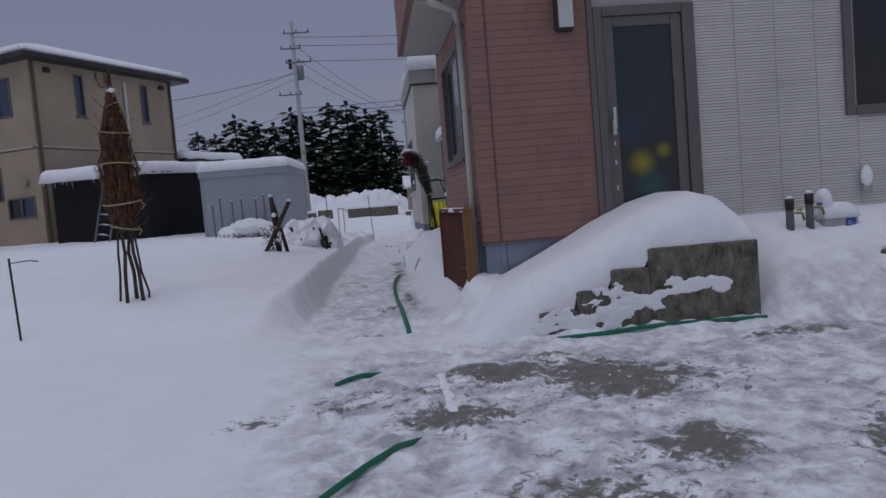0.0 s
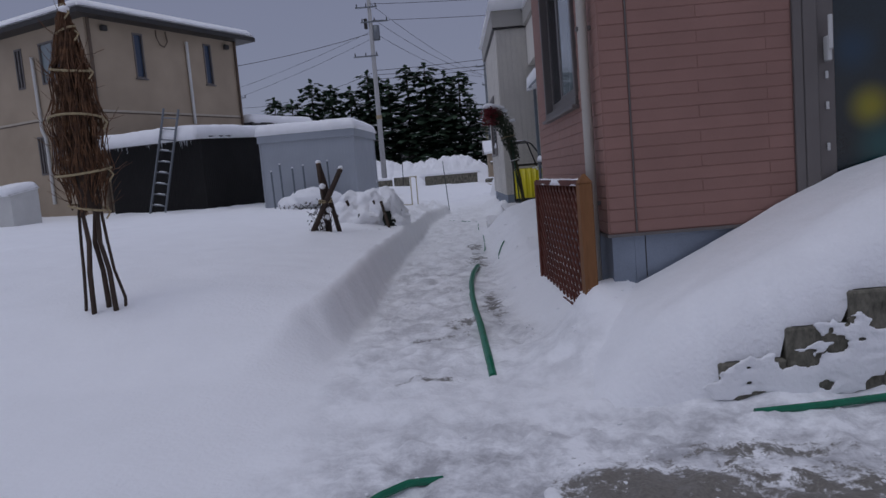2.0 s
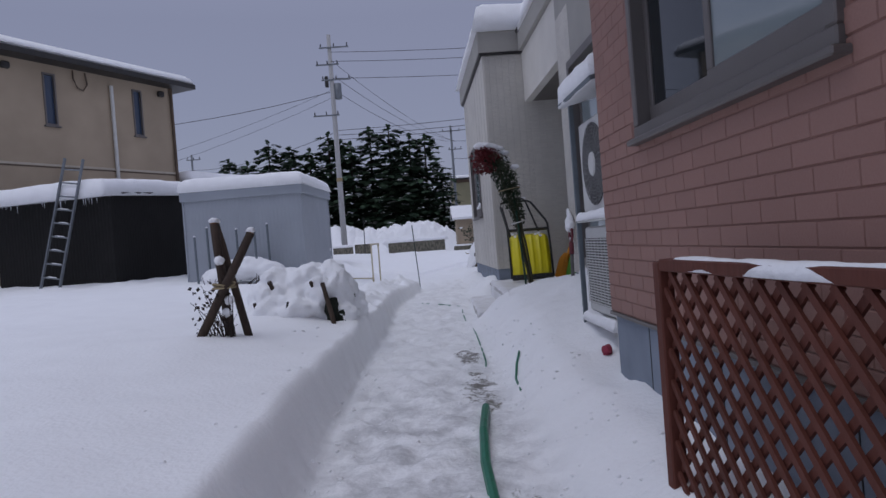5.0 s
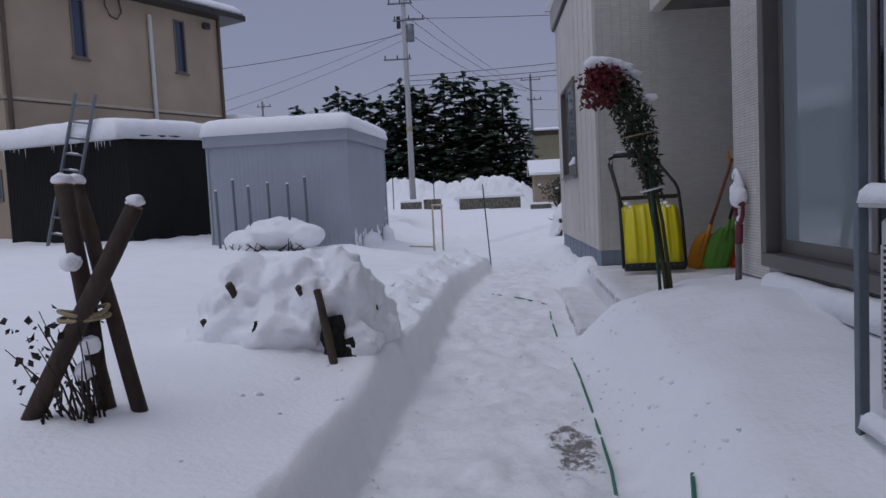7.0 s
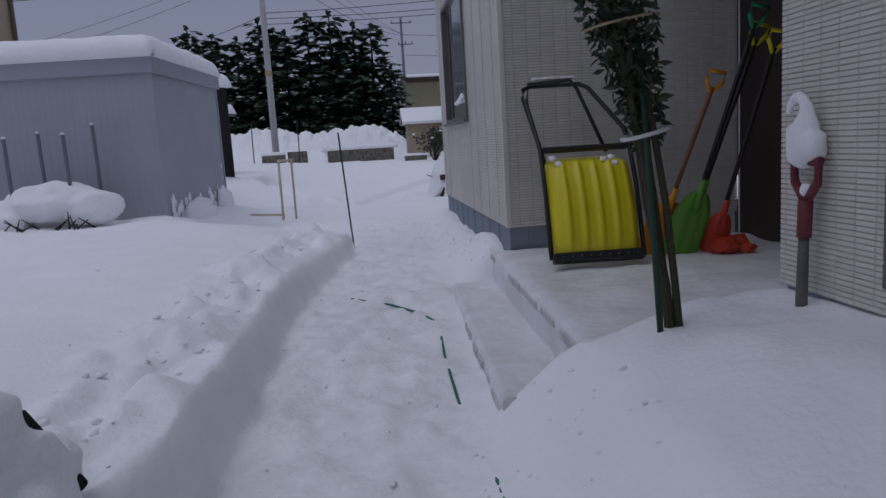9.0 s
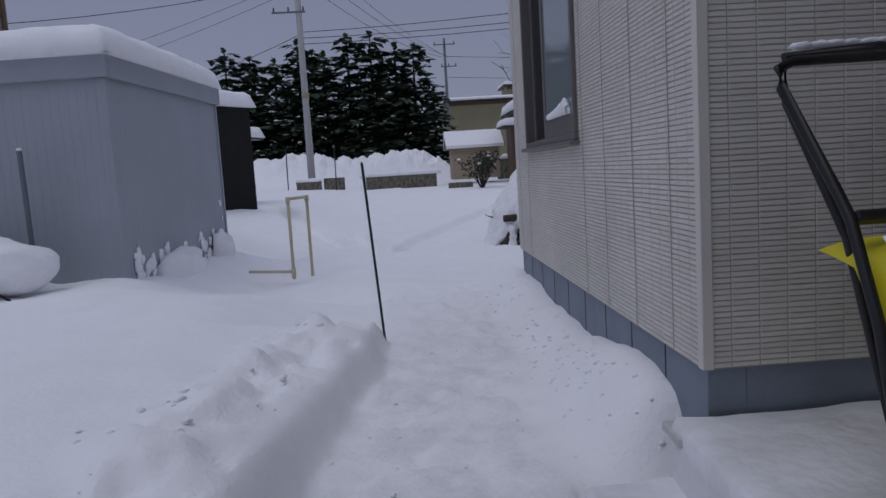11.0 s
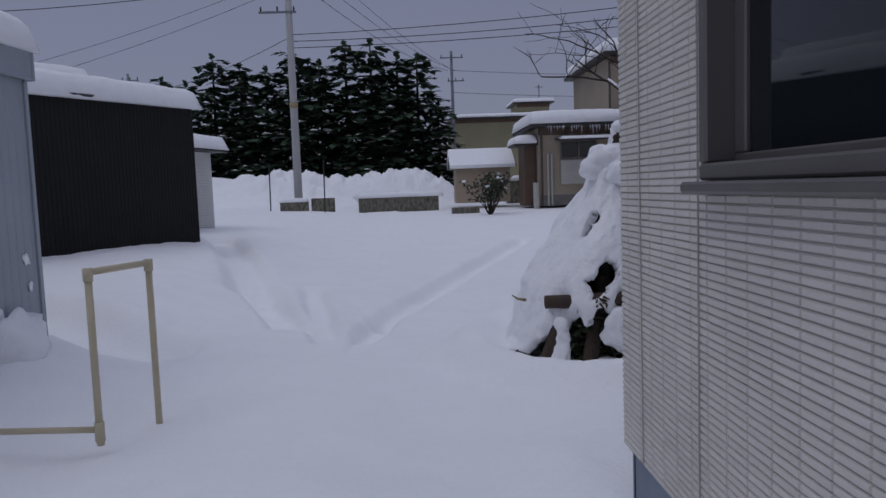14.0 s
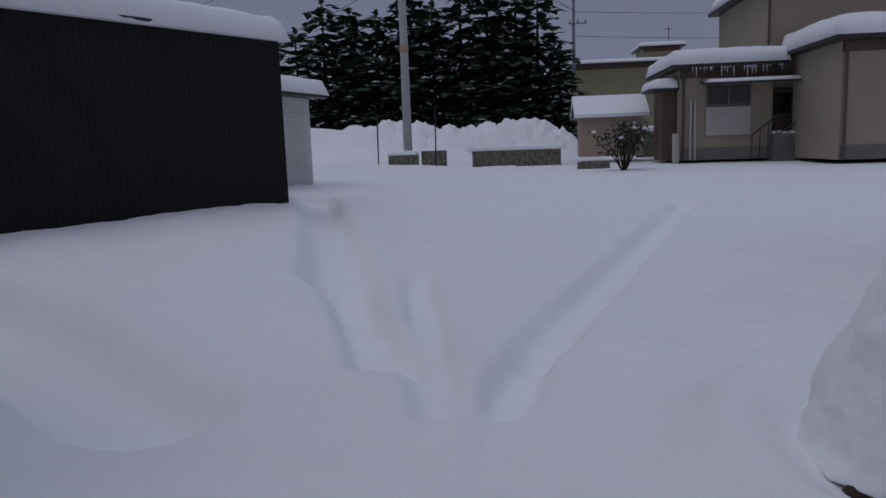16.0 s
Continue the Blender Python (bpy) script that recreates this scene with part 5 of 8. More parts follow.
def hut():
    h = thing("garden_hut", pose(3.95, 53.0, 1.08), "small tan roadside hut with a snow-covered gable roof", "hut")
    bm = bm_new()
    box(bm, (-1.3, 0, 0), (1.2, 2.0, 1.7))
    part("wall", bm, M_BEIGE, h)
    bm = bm_new()
    v = [bm.verts.new(p) for p in ((-1.55, -0.3, 1.65), (1.5, -0.3, 1.65), (1.5, 1.0, 2.3), (-1.55, 1.0, 2.3), (1.5, 2.3, 1.65), (-1.55, 2.3, 1.65))]
    for f in ((0, 1, 2, 3), (3, 2, 4, 5), (1, 4, 2), (0, 3, 5), (0, 5, 4, 1)):
        bm.faces.new([v[i] for i in f])
    part("roof", bm, M_TRIMD, h)
    bm = bm_new()
    v = [bm.verts.new(p) for p in ((-1.6, -0.4, 1.75), (1.42, -0.4, 1.75), (1.42, 1.0, 2.56), (-1.6, 1.0, 2.56), (1.42, 2.4, 1.75), (-1.6, 2.4, 1.75), (-1.6, -0.35, 1.6), (1.42, -0.35, 1.6), (1.42, 1.0, 2.31), (-1.6, 1.0, 2.31), (1.42, 2.35, 1.6), (-1.6, 2.35, 1.6))]
    for f in ((0, 1, 2, 3), (3, 2, 4, 5), (6, 7, 1, 0), (7, 8, 2, 1), (8, 10, 4, 2), (9, 6, 0, 3), (11, 9, 3, 5), (10, 11, 5, 4)):
        bm.faces.new([v[i] for i in f])
    part("roof_snow", bm, M_SNOW, h)


hut()


def far_building(name, x, y, w, d, z, h, col, label, roof_h=0.3, wins=()):
    b = thing(name, pose(x, y, z), label, "building")
    bm = bm_new()
    panel_wall(bm, "y", 0, 0.2, 0, w, 0, h, [(a, c, e, f) for a, c, e, f in wins])
    part("wall", bm, col, b)
    bm = bm_new()
    box(bm, (0, 0.202, 0), (0.2, d, h))
    part("wall", bm, col, b)
    bm = bm_new()
    box(bm, (w - 0.2, 0.202, 0), (w, d, h))
    part("wall", bm, col, b)
    bm = bm_new()
    box(bm, (0.202, d - 0.2, 0), (w - 0.202, d, h))
    part("wall", bm, col, b)
    bm = bm_new()
    box(bm, (-0.02, -0.03, h - 0.32), (w + 0.02, -0.002, h - 0.004), 0.004)
    part("eave_board", bm, M_EAVE, b, "dark brown board under the eave")
    bm = bm_new()
    box(bm, (0.0, -0.02, 0.0), (w, -0.002, 0.45), 0.004)
    part("plinth", bm, M_PLINTH, b, "grey plinth at the foot of the wall")
    bm = bm_new()
    box(bm, (-0.4, -0.5, h), (w + 0.4, d + 0.4, h + 0.18), 0.02)
    part("roof", bm, M_TRIMD, b)
    snow_cap("roof_snow", w + 0.9, d + 1.0, roof_h, pose(-0.45, -0.55, h + 0.18), "", 0.25, 0.06, int(x * 7) % 50, 40, parent=b)
    for a, c, e, f in wins:
        bm = bm_new()
        for p, q in (((a, e), (c, e + 0.06)), ((a, f - 0.06), (c, f)), ((a, e + 0.06), (a + 0.06, f - 0.06)), ((c - 0.06, e + 0.06), (c, f - 0.06)), (((a + c) / 2 - 0.03, e + 0.06), ((a + c) / 2 + 0.03, f - 0.06))):
            box(bm, (p[0], -0.03, p[1]), (q[0], 0.08, q[1]))
        win = part("window", bm, M_ALU, b)
        bm = bm_new()
        box(bm, (a + 0.06, 0.04, e + 0.06), (c - 0.06, 0.05, f - 0.06))
        part("pane", bm, M_GLASS, win)
    return b


M_EAVE = material("brown_eave_board", (0.13, 0.085, 0.06), 0.7, var=0.15, scale=2, bump=0.1)
M_PLINTH = material("grey_plinth", (0.2, 0.19, 0.18), 0.85, var=0.15, scale=2, bump=0.2)
M_OLIVE = material("olive_render", (0.29, 0.27, 0.17), 0.85, var=0.1, scale=0.5, bump=0.1)
M_PINKT = material("pinkish_tan_render", (0.36, 0.305, 0.235), 0.85, var=0.1, scale=0.5, bump=0.1)
far_building("far_hall", 4.6, 84, 26, 10, 1.2, 6.6, M_OLIVE, "long olive hall with a snowy flat roof beyond the road")
far_building("far_tower", 11.2, 90, 3.2, 4, 1.2, 8.5, M_OLIVE, "cream box-shaped upper storey beyond the hall")
far_building("far_house", 6.0, 50.0, 3.25, 4.5, 0.9, 3.3, M_PINKT, "low tan house with an icicled snowy roof across the road", 0.5, [(0.9, 2.5, 1.95, 2.72)])
far_building("far_house", 9.3, 50.6, 9, 7, 0.9, 6.3, M_PINKT, "two-storey tan house across the road", 0.5, [(4.2, 6.0, 2.5, 4.1)])
far_building("far_house", 9.95, 46.0, 7, 4, 0.9, 3.6, M_PINKT, "tan house with a snow-laden eave", 0.6, [(1.8, 4.0, 1.0, 2.4)])


def far_details():
    """Fittings on the houses across the road."""
    for x, y, z0, z1 in ((6.1, 49.93, 0.9, 4.2), (6.36, 49.93, 0.9, 3.1), (6.52, 49.93, 0.9, 3.1), (9.22, 50.5, 0.9, 7.0), (10.05, 45.9, 0.9, 4.4)):
        bm = bm_new()
        tube(bm, [(x, y, z0), (x, y, z1)], 0.05, 8)
        single("house_downpipe", bm, M_UBOXF if 6.2 < x < 7 else M_DPIPE, "upright downpipe on the far house front", "downpipe", "far house downpipes")
    bm = bm_new()
    box(bm, (6.9, 49.88, 1.78), (8.48, 49.975, 2.82), 0.02)
    single("window_shutter_panel", bm, M_UBOXF, "pale weathered board closing the lower half of the window", "shutter panel")
    a = thing("entrance_canopy", pose(6.7, 49.2, 3.58), "long thin lean-to canopy with snow along the far house front", "canopy")
    bm = bm_new()
    box(bm, (0, 0, 0), (4.7, 1.38, 0.07), 0.01, pose(0, 0, 0, 6, 0, 0))
    part("roof", bm, M_TRIMD, a)
    snow_cap("canopy_snow", 4.7, 1.3, 0.10, pose(0, 0.02, 0.08, 6, 0, 0), "", 0.08, 0.03, 5, 20, parent=a)
    d = thing("entrance_door", pose(9.75, 50.58, 1.8), "dark brown entrance door of the far house", "door")
    bm = bm_new()
    box(bm, (-0.42, -0.08, 0), (0.42, 0.0, 1.6), 0.01)
    part("leaf", bm, M_EAVE, d)
    bm = bm_new()
    box(bm, (-0.30, -0.1, 0.7), (0.30, -0.082, 1.45), 0.004)
    part("pane", bm, M_GLASS, d)
    bm = bm_new()
    box(bm, (9.2, 49.6, 0.8), (10.4, 50.55, 1.78), 0.02)
    single("entrance_step", bm, M_PLINTH, "raised grey landing before the far entrance door", "landing")
    snow_cap("snow_on_landing", 1.2, 0.95, 0.1, pose(9.2, 49.6, 1.78), "snow on the raised landing", 0.08, 0.05, 9, 12)
    bm = bm_new()
    box(bm, (10.5, 49.9, 1.75), (11.5, 50.4, 2.42), 0.03)
    single("oil_tank", bm, M_UBOXF, "pale metal tank on a stand beside the far entrance", "tank")
    snow_cap("snow_on_tank", 1.05, 0.55, 0.12, pose(10.47, 49.87, 2.42), "snow on the pale metal tank", 0.08, 0.05, 19, 12)
    bm = bm_new()
    for x in (10.6, 11.35):
        tube(bm, [(x, 50.15, 0.7), (x, 50.15, 1.76)], 0.03, 6)
    single("tank_stand", bm, M_ALUD, "dark metal stand under the pale tank", "stand")
    for x0, x1 in ((8.45, 9.3), (9.35, 10.35)):
        bm = bm_new()
        y = 49.62
        tube(bm, [(x0, y, 1.75), (x1, y, 2.42)], 0.03, 6)
        for q in (0.0, 0.33, 0.66, 1.0):
            tube(bm, [(x0 + (x1 - x0) * q, y, 0.9), (x0 + (x1 - x0) * q, y, 1.75 + 0.67 * q)], 0.018, 6)
        single("handrail", bm, M_ALUD, "dark metal handrail at the far entrance", "handrail", "far entrance handrails")
    p = thing("side_porch", pose(5.0, 50.6, 0.9), "small dark porch with a rounded snow cap beside the far house", "porch")
    bm = bm_new()
    box(bm, (0.45, 0, 0), (0.98, 1.6, 2.6), 0.01)
    part("wall", bm, M_EAVE, p)
    bm = bm_new()
    box(bm, (0.0, -0.4, 2.6), (1.0, 1.8, 2.72), 0.02)
    part("roof", bm, M_TRIMD, p)
    snow_cap("porch_snow", 1.05, 2.2, 0.32, pose(-0.05, -0.42, 2.72), "", 0.25, 0.06, 23, 16, parent=p)
    bm = bm_new()
    rng = random.Random(44)
    for k in range(26):
        x = 6.2 + 3.2 * rng.random()
        ln = 0.1 + 0.35 * rng.random() ** 2
        tube(bm, [(x, 49.48, 4.22), (x, 49.48, 4.22 - ln)], 0.02, 5, 0.003)
    single("icicles", bm, M_ICE, "row of icicles along the far house eave", "icicle", kind="stuff")
    bm = bm_new()
    tube(bm, [(13.6, 91, 9.6), (13.6, 91, 11.6)], 0.04, 6)
    tube(bm, [(13.2, 91, 11.4), (14.0, 91, 11.4)], 0.03, 6)
    single("roof_antenna", bm, M_ALUD, "thin antenna mast on the far roof", "antenna")
    bm = bm_new()
    tube(bm, [(5.8, 49.8, 0.7), (5.8, 49.8, 1.9)], 0.12, 10)
    single("water_heater_flue", bm, M_UBOXF, "pale flue pipe beside the far house", "flue")
    bm = bm_new()
    box(bm, (5.6, 57.5, 0.8), (30, 57.8, 2.1), 0.02)
    single("roadside_wall", bm, M_CONC, "grey roadside wall with snow beyond the hut", "wall", kind="structure")
    snow_cap("snow_on_wall", 24.4, 0.5, 0.25, pose(5.6, 57.4, 2.1), "snow along the roadside wall", 0.15, 0.05, 6, 60)
    bm = bm_new()
    lump(bm, (-1.1, 55.2, 1.5), 0.9, 3, (1.4, 0.8, 0.45), 0.3, 3)
    single("snowed_in_heap", bm, M_SNOW, "rounded heap of snow behind the low wall", "snow", smooth=True)
    bm = bm_new()
    box(bm, (-1.6, 54.6, 1.62), (0.4, 54.64, 1.68), 0.01)
    single("plank", bm, M_ALUD, "dark plank edge showing from the snow", "plank")


M_UBOXF = material("pale_grey_panel", (0.45, 0.44, 0.4), 0.6, var=0.08, scale=3, bump=0.05)
M_DPIPE = material("brown_downpipe_far", (0.1, 0.075, 0.06), 0.5, var=0.1)
M_ICE = bpy.data.materials["ice"]
far_details()

# ---- things along the path ----
# near-black colour that holds the shade of hollows under the snow
M_INSIDE = material("shaded_inner_mass", (0.015, 0.02, 0.012), 0.95, var=0.3, scale=14, bump=1.0, dist=0.05)


def log(bm, a, b, r, r2=None, wob=0.12):
    """A rough round log from a to b."""
    a, b = Vector(a), Vector(b)
    tube(bm, [a.lerp(b, k / 6) + Vector((random.uniform(-1, 1), random.uniform(-1, 1), 0)) * r * 0.12 for k in range(7)], r, 10, r2 or r * 0.9, wob)


def melt(ob, voxel, rounds):
    """Joins overlapping lumps into one soft skin."""
    r = ob.modifiers.new("join", "REMESH")
    r.mode, r.voxel_size, r.use_smooth_shade = "VOXEL", voxel, True
    if rounds:
        f = ob.modifiers.new("soften", "SMOOTH")
        f.factor, f.iterations = 0.5, rounds
    return ob


def lattice_fence():
    x, far = 1.055, 9.28
    f = thing("lattice_fence", pose(x, 7.68, 0.3), "reddish brown wooden lattice fence panel with an orange-brown end post", "fence")
    bm = bm_new()
    box(bm, (x - 0.05, 7.63, 0.2), (x + 0.04, 7.73, 1.27), 0.008)
    v = bmesh.ops.create_cone(bm, cap_ends=True, segments=4, radius1=0.068, radius2=0.012, depth=0.06, matrix=pose(x - 0.005, 7.68, 1.30, 0, 0, 45))
    wpart("post", bm, M_WOODO, f, "orange-brown wooden post with a pointed top")
    bm = bm_new()
    box(bm, (x - 0.03, far + 0.002, 0.2), (x + 0.03, far + 0.06, 1.28), 0.006)
    wpart("post", bm, M_WOODR, f)
    for z in (1.245, 0.33):
        bm = bm_new()
        box(bm, (x - 0.03, 7.735, z), (x + 0.025, far, z + 0.045), 0.005)
        wpart("rail", bm, M_WOODR, f)
    y0, y1, z0, z1 = 7.735, far, 0.377, 1.243
    for sgn in (1, -1):
        c = y0 - (z1 - z0)
        while c < y1 + (z1 - z0):
            # the slat runs at 45 degrees: y = c + sgn * (z - z0)
            lo, hi = z0, z1
            if sgn > 0:
                lo, hi = max(z0, z0 + y0 - c), min(z1, z0 + y1 - c)
            else:
                lo, hi = max(z0, z0 + c - y1), min(z1, z0 + c - y0)
            if hi - lo > 0.05:
                ya, yb = c + sgn * (lo - z0), c + sgn * (hi - z0)
                ln = math.hypot(yb - ya, hi - lo)
                bm = bm_new()
                box(bm, (-0.006, -ln / 2, -0.0125), (0.006, ln / 2, 0.0125), 0.0, pose(x - 0.008 * sgn, (ya + yb) / 2, (lo + hi) / 2) @ Matrix.Rotation(math.atan2(hi - lo, yb - ya), 4, "X"))
                wpart("slat", bm, M_WOODR, f)
            c += 0.115
    turn = Matrix.Translation((0.93, 7.29, 0)) @ Matrix.Rotation(radians(4.2), 4, "Z") @ Matrix.Translation((-x, -7.68, 0))
    f.matrix_basis = turn @ f.matrix_basis
    snow_cap("snow_on_rail", 0.06, far - 7.85, 0.006, turn @ pose(x - 0.033, 7.77, 1.291), "thin line of snow on the fence rail", 0.02, 0.05, 2, 8)


lattice_fence()


def ac_unit(name, x, y0, y1, z0, z1, fan):
    a = thing(name, pose(x + 0.15, (y0 + y1) / 2, z0), "off-white outdoor air conditioner unit on a steel stand", "air conditioner", "outdoor air conditioners")
    bm = bm_new()
    box(bm, (x, y0, z0), (x + 0.3, y1, z1), 0.015)
    wpart("case", bm, M_WHITE, a)
    if fan:
        cy, cz, R = y0 + 0.42, (z0 + z1) / 2, min(0.30, (z1 - z0) / 2 - 0.03)
        bm = bm_new()
        bmesh.ops.create_cone(bm, cap_ends=True, segments=32, radius1=R, radius2=R, depth=0.004, matrix=pose(x - 0.003, cy, cz, 0, 90, 0))
        wpart("fan_opening", bm, M_TRIMD, a, "dark round fan opening")
        bm = bm_new()
        for k in range(1, 9):
            r = R * (0.3 + 0.7 * k / 8)
            tube(bm, [(x - 0.012, cy + r * math.cos(t), cz + r * math.sin(t)) for t in np.linspace(0, 6.2832, 33)], 0.0035, 4)
        for k in range(28):
            t = 6.2832 * k / 28
            tube(bm, [(x - 0.014, cy + R * 0.25 * math.cos(t), cz + R * 0.25 * math.sin(t)), (x - 0.014, cy + R * 0.65 * math.cos(t + 0.12), cz + R * 0.65 * math.sin(t + 0.12)), (x - 0.014, cy + R * math.cos(t + 0.3), cz + R * math.sin(t + 0.3))], 0.0035, 4)
        g = wpart("fan_grille", bm, M_GRILLE, a, "grey wire fan grille")
        bm = bm_new()
        bmesh.ops.create_cone(bm, cap_ends=True, segments=24, radius1=R * 0.3, radius2=R * 0.27, depth=0.01, matrix=pose(x - 0.02, cy, cz, 0, -90, 0))
        wpart("hub", bm, M_WHITE, g)
    else:
        bm = bm_new()
        box(bm, (x - 0.003, y0 + 0.04, z0 + 0.07), (x - 0.001, y1 - 0.03, z1 - 0.09))
        wpart("grille_opening", bm, M_TRIMD, a)
        bm = bm_new()
        n = 24
        for k in range(n):
            z = z0 + 0.08 + (z1 - z0 - 0.18) * k / (n - 1)
            box(bm, (x - 0.012, y0 + 0.04, z - 0.004), (x - 0.004, y1 - 0.03, z + 0.004))
        for k in range(9):
            y = y0 + 0.05 + (y1 - y0 - 0.09) * k / 8
            box(bm, (x - 0.0155, y - 0.003, z0 + 0.07), (x - 0.0125, y + 0.003, z1 - 0.09))
        wpart("louvre", bm, M_WHITE, a, "off-white louvred grille")
    return a


M_GRILLE = material("grey_wire_grille", (0.2, 0.2, 0.2), 0.5, var=0.1, bump=0)


def ac_stand():
    x = 1.235
    ac_unit("air_conditioner", x, 11.05, 11.90, 0.78, 1.44, False)
    ac_unit("air_conditioner", x, 11.04, 11.88, 1.55, 2.24, True)
    s = thing("steel_stand", pose(1.5, 11.5, 0.3), "two-tier galvanised stand with a snow-laden cover plate", "stand")
    for y in (10.98, 11.96):
        for xx in (1.205, 1.60):
            bm = bm_new()
            box(bm, (xx - 0.018, y - 0.018, 0.3), (xx + 0.018, y + 0.018, 2.42 if xx < 1.5 else 2.5), 0.003)
            wpart("leg", bm, M_WHITE if y < 11.5 else M_GALVB, s)
    for z in (0.70, 1.475):
        for xx in (1.205, 1.60):
            bm = bm_new()
            box(bm, (xx - 0.02, 11.0, z), (xx + 0.02, 11.94, z + 0.055), 0.004)
            wpart("beam", bm, M_WHITE, s)
    bm = bm_new()
    box(bm, (-0.30, -0.02, 0), (0.30, 1.02, 0.03), 0.006, pose(1.40, 10.95, 2.47, 0, -14, 0))
    wpart("cover_plate", bm, M_GALVB, s, "sloping steel cover plate")
    snow_cap("snow_on_cover", 0.6, 1.04, 0.16, pose(1.40, 10.95, 2.505, 0, -14, 0) @ pose(-0.31, -0.02, 0), "wedge of snow on the cover plate", 0.1, 0.05, 6, 16)
    for z, y0, y1 in ((1.531, 11.0, 11.92), (0.756, 11.0, 11.92)):
        snow_cap("snow_on_beam", 0.07, y1 - y0, 0.03, pose(1.17, y0, z), "ragged snow along the stand's beam", 0.04, 0.06, 8, 8)
    bm = bm_new()
    lump(bm, (1.12, 11.05, 0.60), 0.05, 3, (0.7, 1.2, 0.7))
    single("red_ribbon", bm, M_PINK, "crumpled pinkish red ribbon in the snow", "ribbon")


M_GALVB = material("bluish_galvanised_steel", (0.17, 0.2, 0.225), 0.5, 0.4, var=0.1, scale=10, bump=0.05)
M_PINK = material("pinkish_red_cloth", (0.4, 0.05, 0.09), 0.8, var=0.2)
ac_stand()


def bundled_shrub():
    bx, by, bz = -2.69, 7.83, 0.70
    s = thing("wrapped_shrub", pose(bx, by, bz), "tall shrub bound with straw rope for winter, bare reddish twigs", "shrub")
    rng = random.Random(3)
    for k, (dx, dy, tx) in enumerate(((-0.14, 0.02, -0.02), (-0.05, -0.06, 0.0), (0.03, 0.05, 0.0), (0.12, -0.03, -0.02), (0.16, 0.06, 0.02))):
        bm = bm_new()
        pts = [Vector((dx, dy, -0.25)).lerp(Vector((tx, 0, 1.3)), q) + Vector((rng.uniform(-0.02, 0.02), rng.uniform(-0.02, 0.02), 0)) for q in np.linspace(0, 1, 8)]
        tube(bm, pts, 0.022 if k in (1, 2, 3) else 0.013, 7, 0.012, 0.2)
        part("stem", bm, M_LOG, s)
    prof = lambda q: (0.172 * math.sin(math.pi * min(1, 0.16 + q * 0.87)) ** 0.8 * (1.1 - 0.35 * q)) * (1 + 0.13 * math.cos(q * 29.0))
    bm = bm_new()
    for k in range(560):
        a, q0 = rng.uniform(0, 6.283), rng.uniform(0, 0.75)
        q1 = min(1.06, q0 + rng.uniform(0.18, 0.42))
        rr = rng.uniform(0.45, 1.15)
        pts = []
        for q in np.linspace(q0, q1, 5):
            r = prof(min(q, 1.0)) * rr
            aa = a + 1.6 * (q - q0) * math.sin(k)
            pts.append((r * math.cos(aa) + rng.uniform(-0.02, 0.02), r * math.sin(aa) + rng.uniform(-0.02, 0.02), 0.62 + 1.62 * q))
        tube(bm, pts, rng.uniform(0.003, 0.007), 4, 0.002)
    part("twig_bundle", bm, M_TWIG, s, "tight bundle of reddish bare twigs")["kind"] = "stuff"
    bm = bm_new()
    n = 18
    vs = []
    for i in range(13):
        q = i / 12
        ring = [bm.verts.new((prof(q) * 0.4 * math.cos(t), prof(q) * 0.4 * math.sin(t), 0.66 + 1.52 * q)) for t in np.linspace(0, 6.283, n, False)]
        if vs:
            for k in range(n):
                bm.faces.new((vs[k], vs[(k + 1) % n], ring[(k + 1) % n], ring[k]))
        vs = ring
    part("core", bm, M_LOG, s)
    for z in (0.68, 0.95, 1.33, 1.70, 1.98, 2.14):
        q = (z - 0.62) / 1.62
        r = prof(q) * 1.07
        bm = bm_new()
        tube(bm, [(r * math.cos(t), r * math.sin(t), z + 0.03 * math.sin(t + z * 7)) for t in np.linspace(0, 6.283, 22)], 0.009, 5)
        tube(bm, [(r, 0, z), (r + 0.05, -0.05, z - 0.04), (r + 0.03, -0.08, z - 0.09)], 0.007, 5)
        part("rope", bm, M_ROPE, s, "pale straw rope")
    bm = bm_new()
    lump(bm, (0.02, -0.03, 2.13), 0.04, 4, (1, 1, 0.6))
    part("snow_tuft", bm, M_SNOW, s, "", True)
    # loose twig ends
    bm = bm_new()
    for k in range(60):
        a, q = rng.uniform(0, 6.283), rng.uniform(0.0, 0.9)
        r = prof(q)
        p = Vector((r * math.cos(a), r * math.sin(a), 0.62 + 1.62 * q))
        d = Vector((math.cos(a), math.sin(a), rng.uniform(-0.1, 1.2))).normalized()
        tube(bm, [p, p + d * 0.08, p + d * 0.16 + Vector((0, 0, 0.03))], 0.003, 3, 0.0015)
    part("loose_twig", bm, M_TWIG, s)["kind"] = "stuff"


bundled_shrub()


def snow_ball(name, c, r, squash, seed, label, parent=None):
    bm = bm_new()
    lump(bm, c, r, seed, squash, 0.25, 3)
    if parent:
        return wpart(name, bm, M_SNOW, parent, label, True)
    return single(name, bm, M_SNOW, label, "snow", smooth=True)


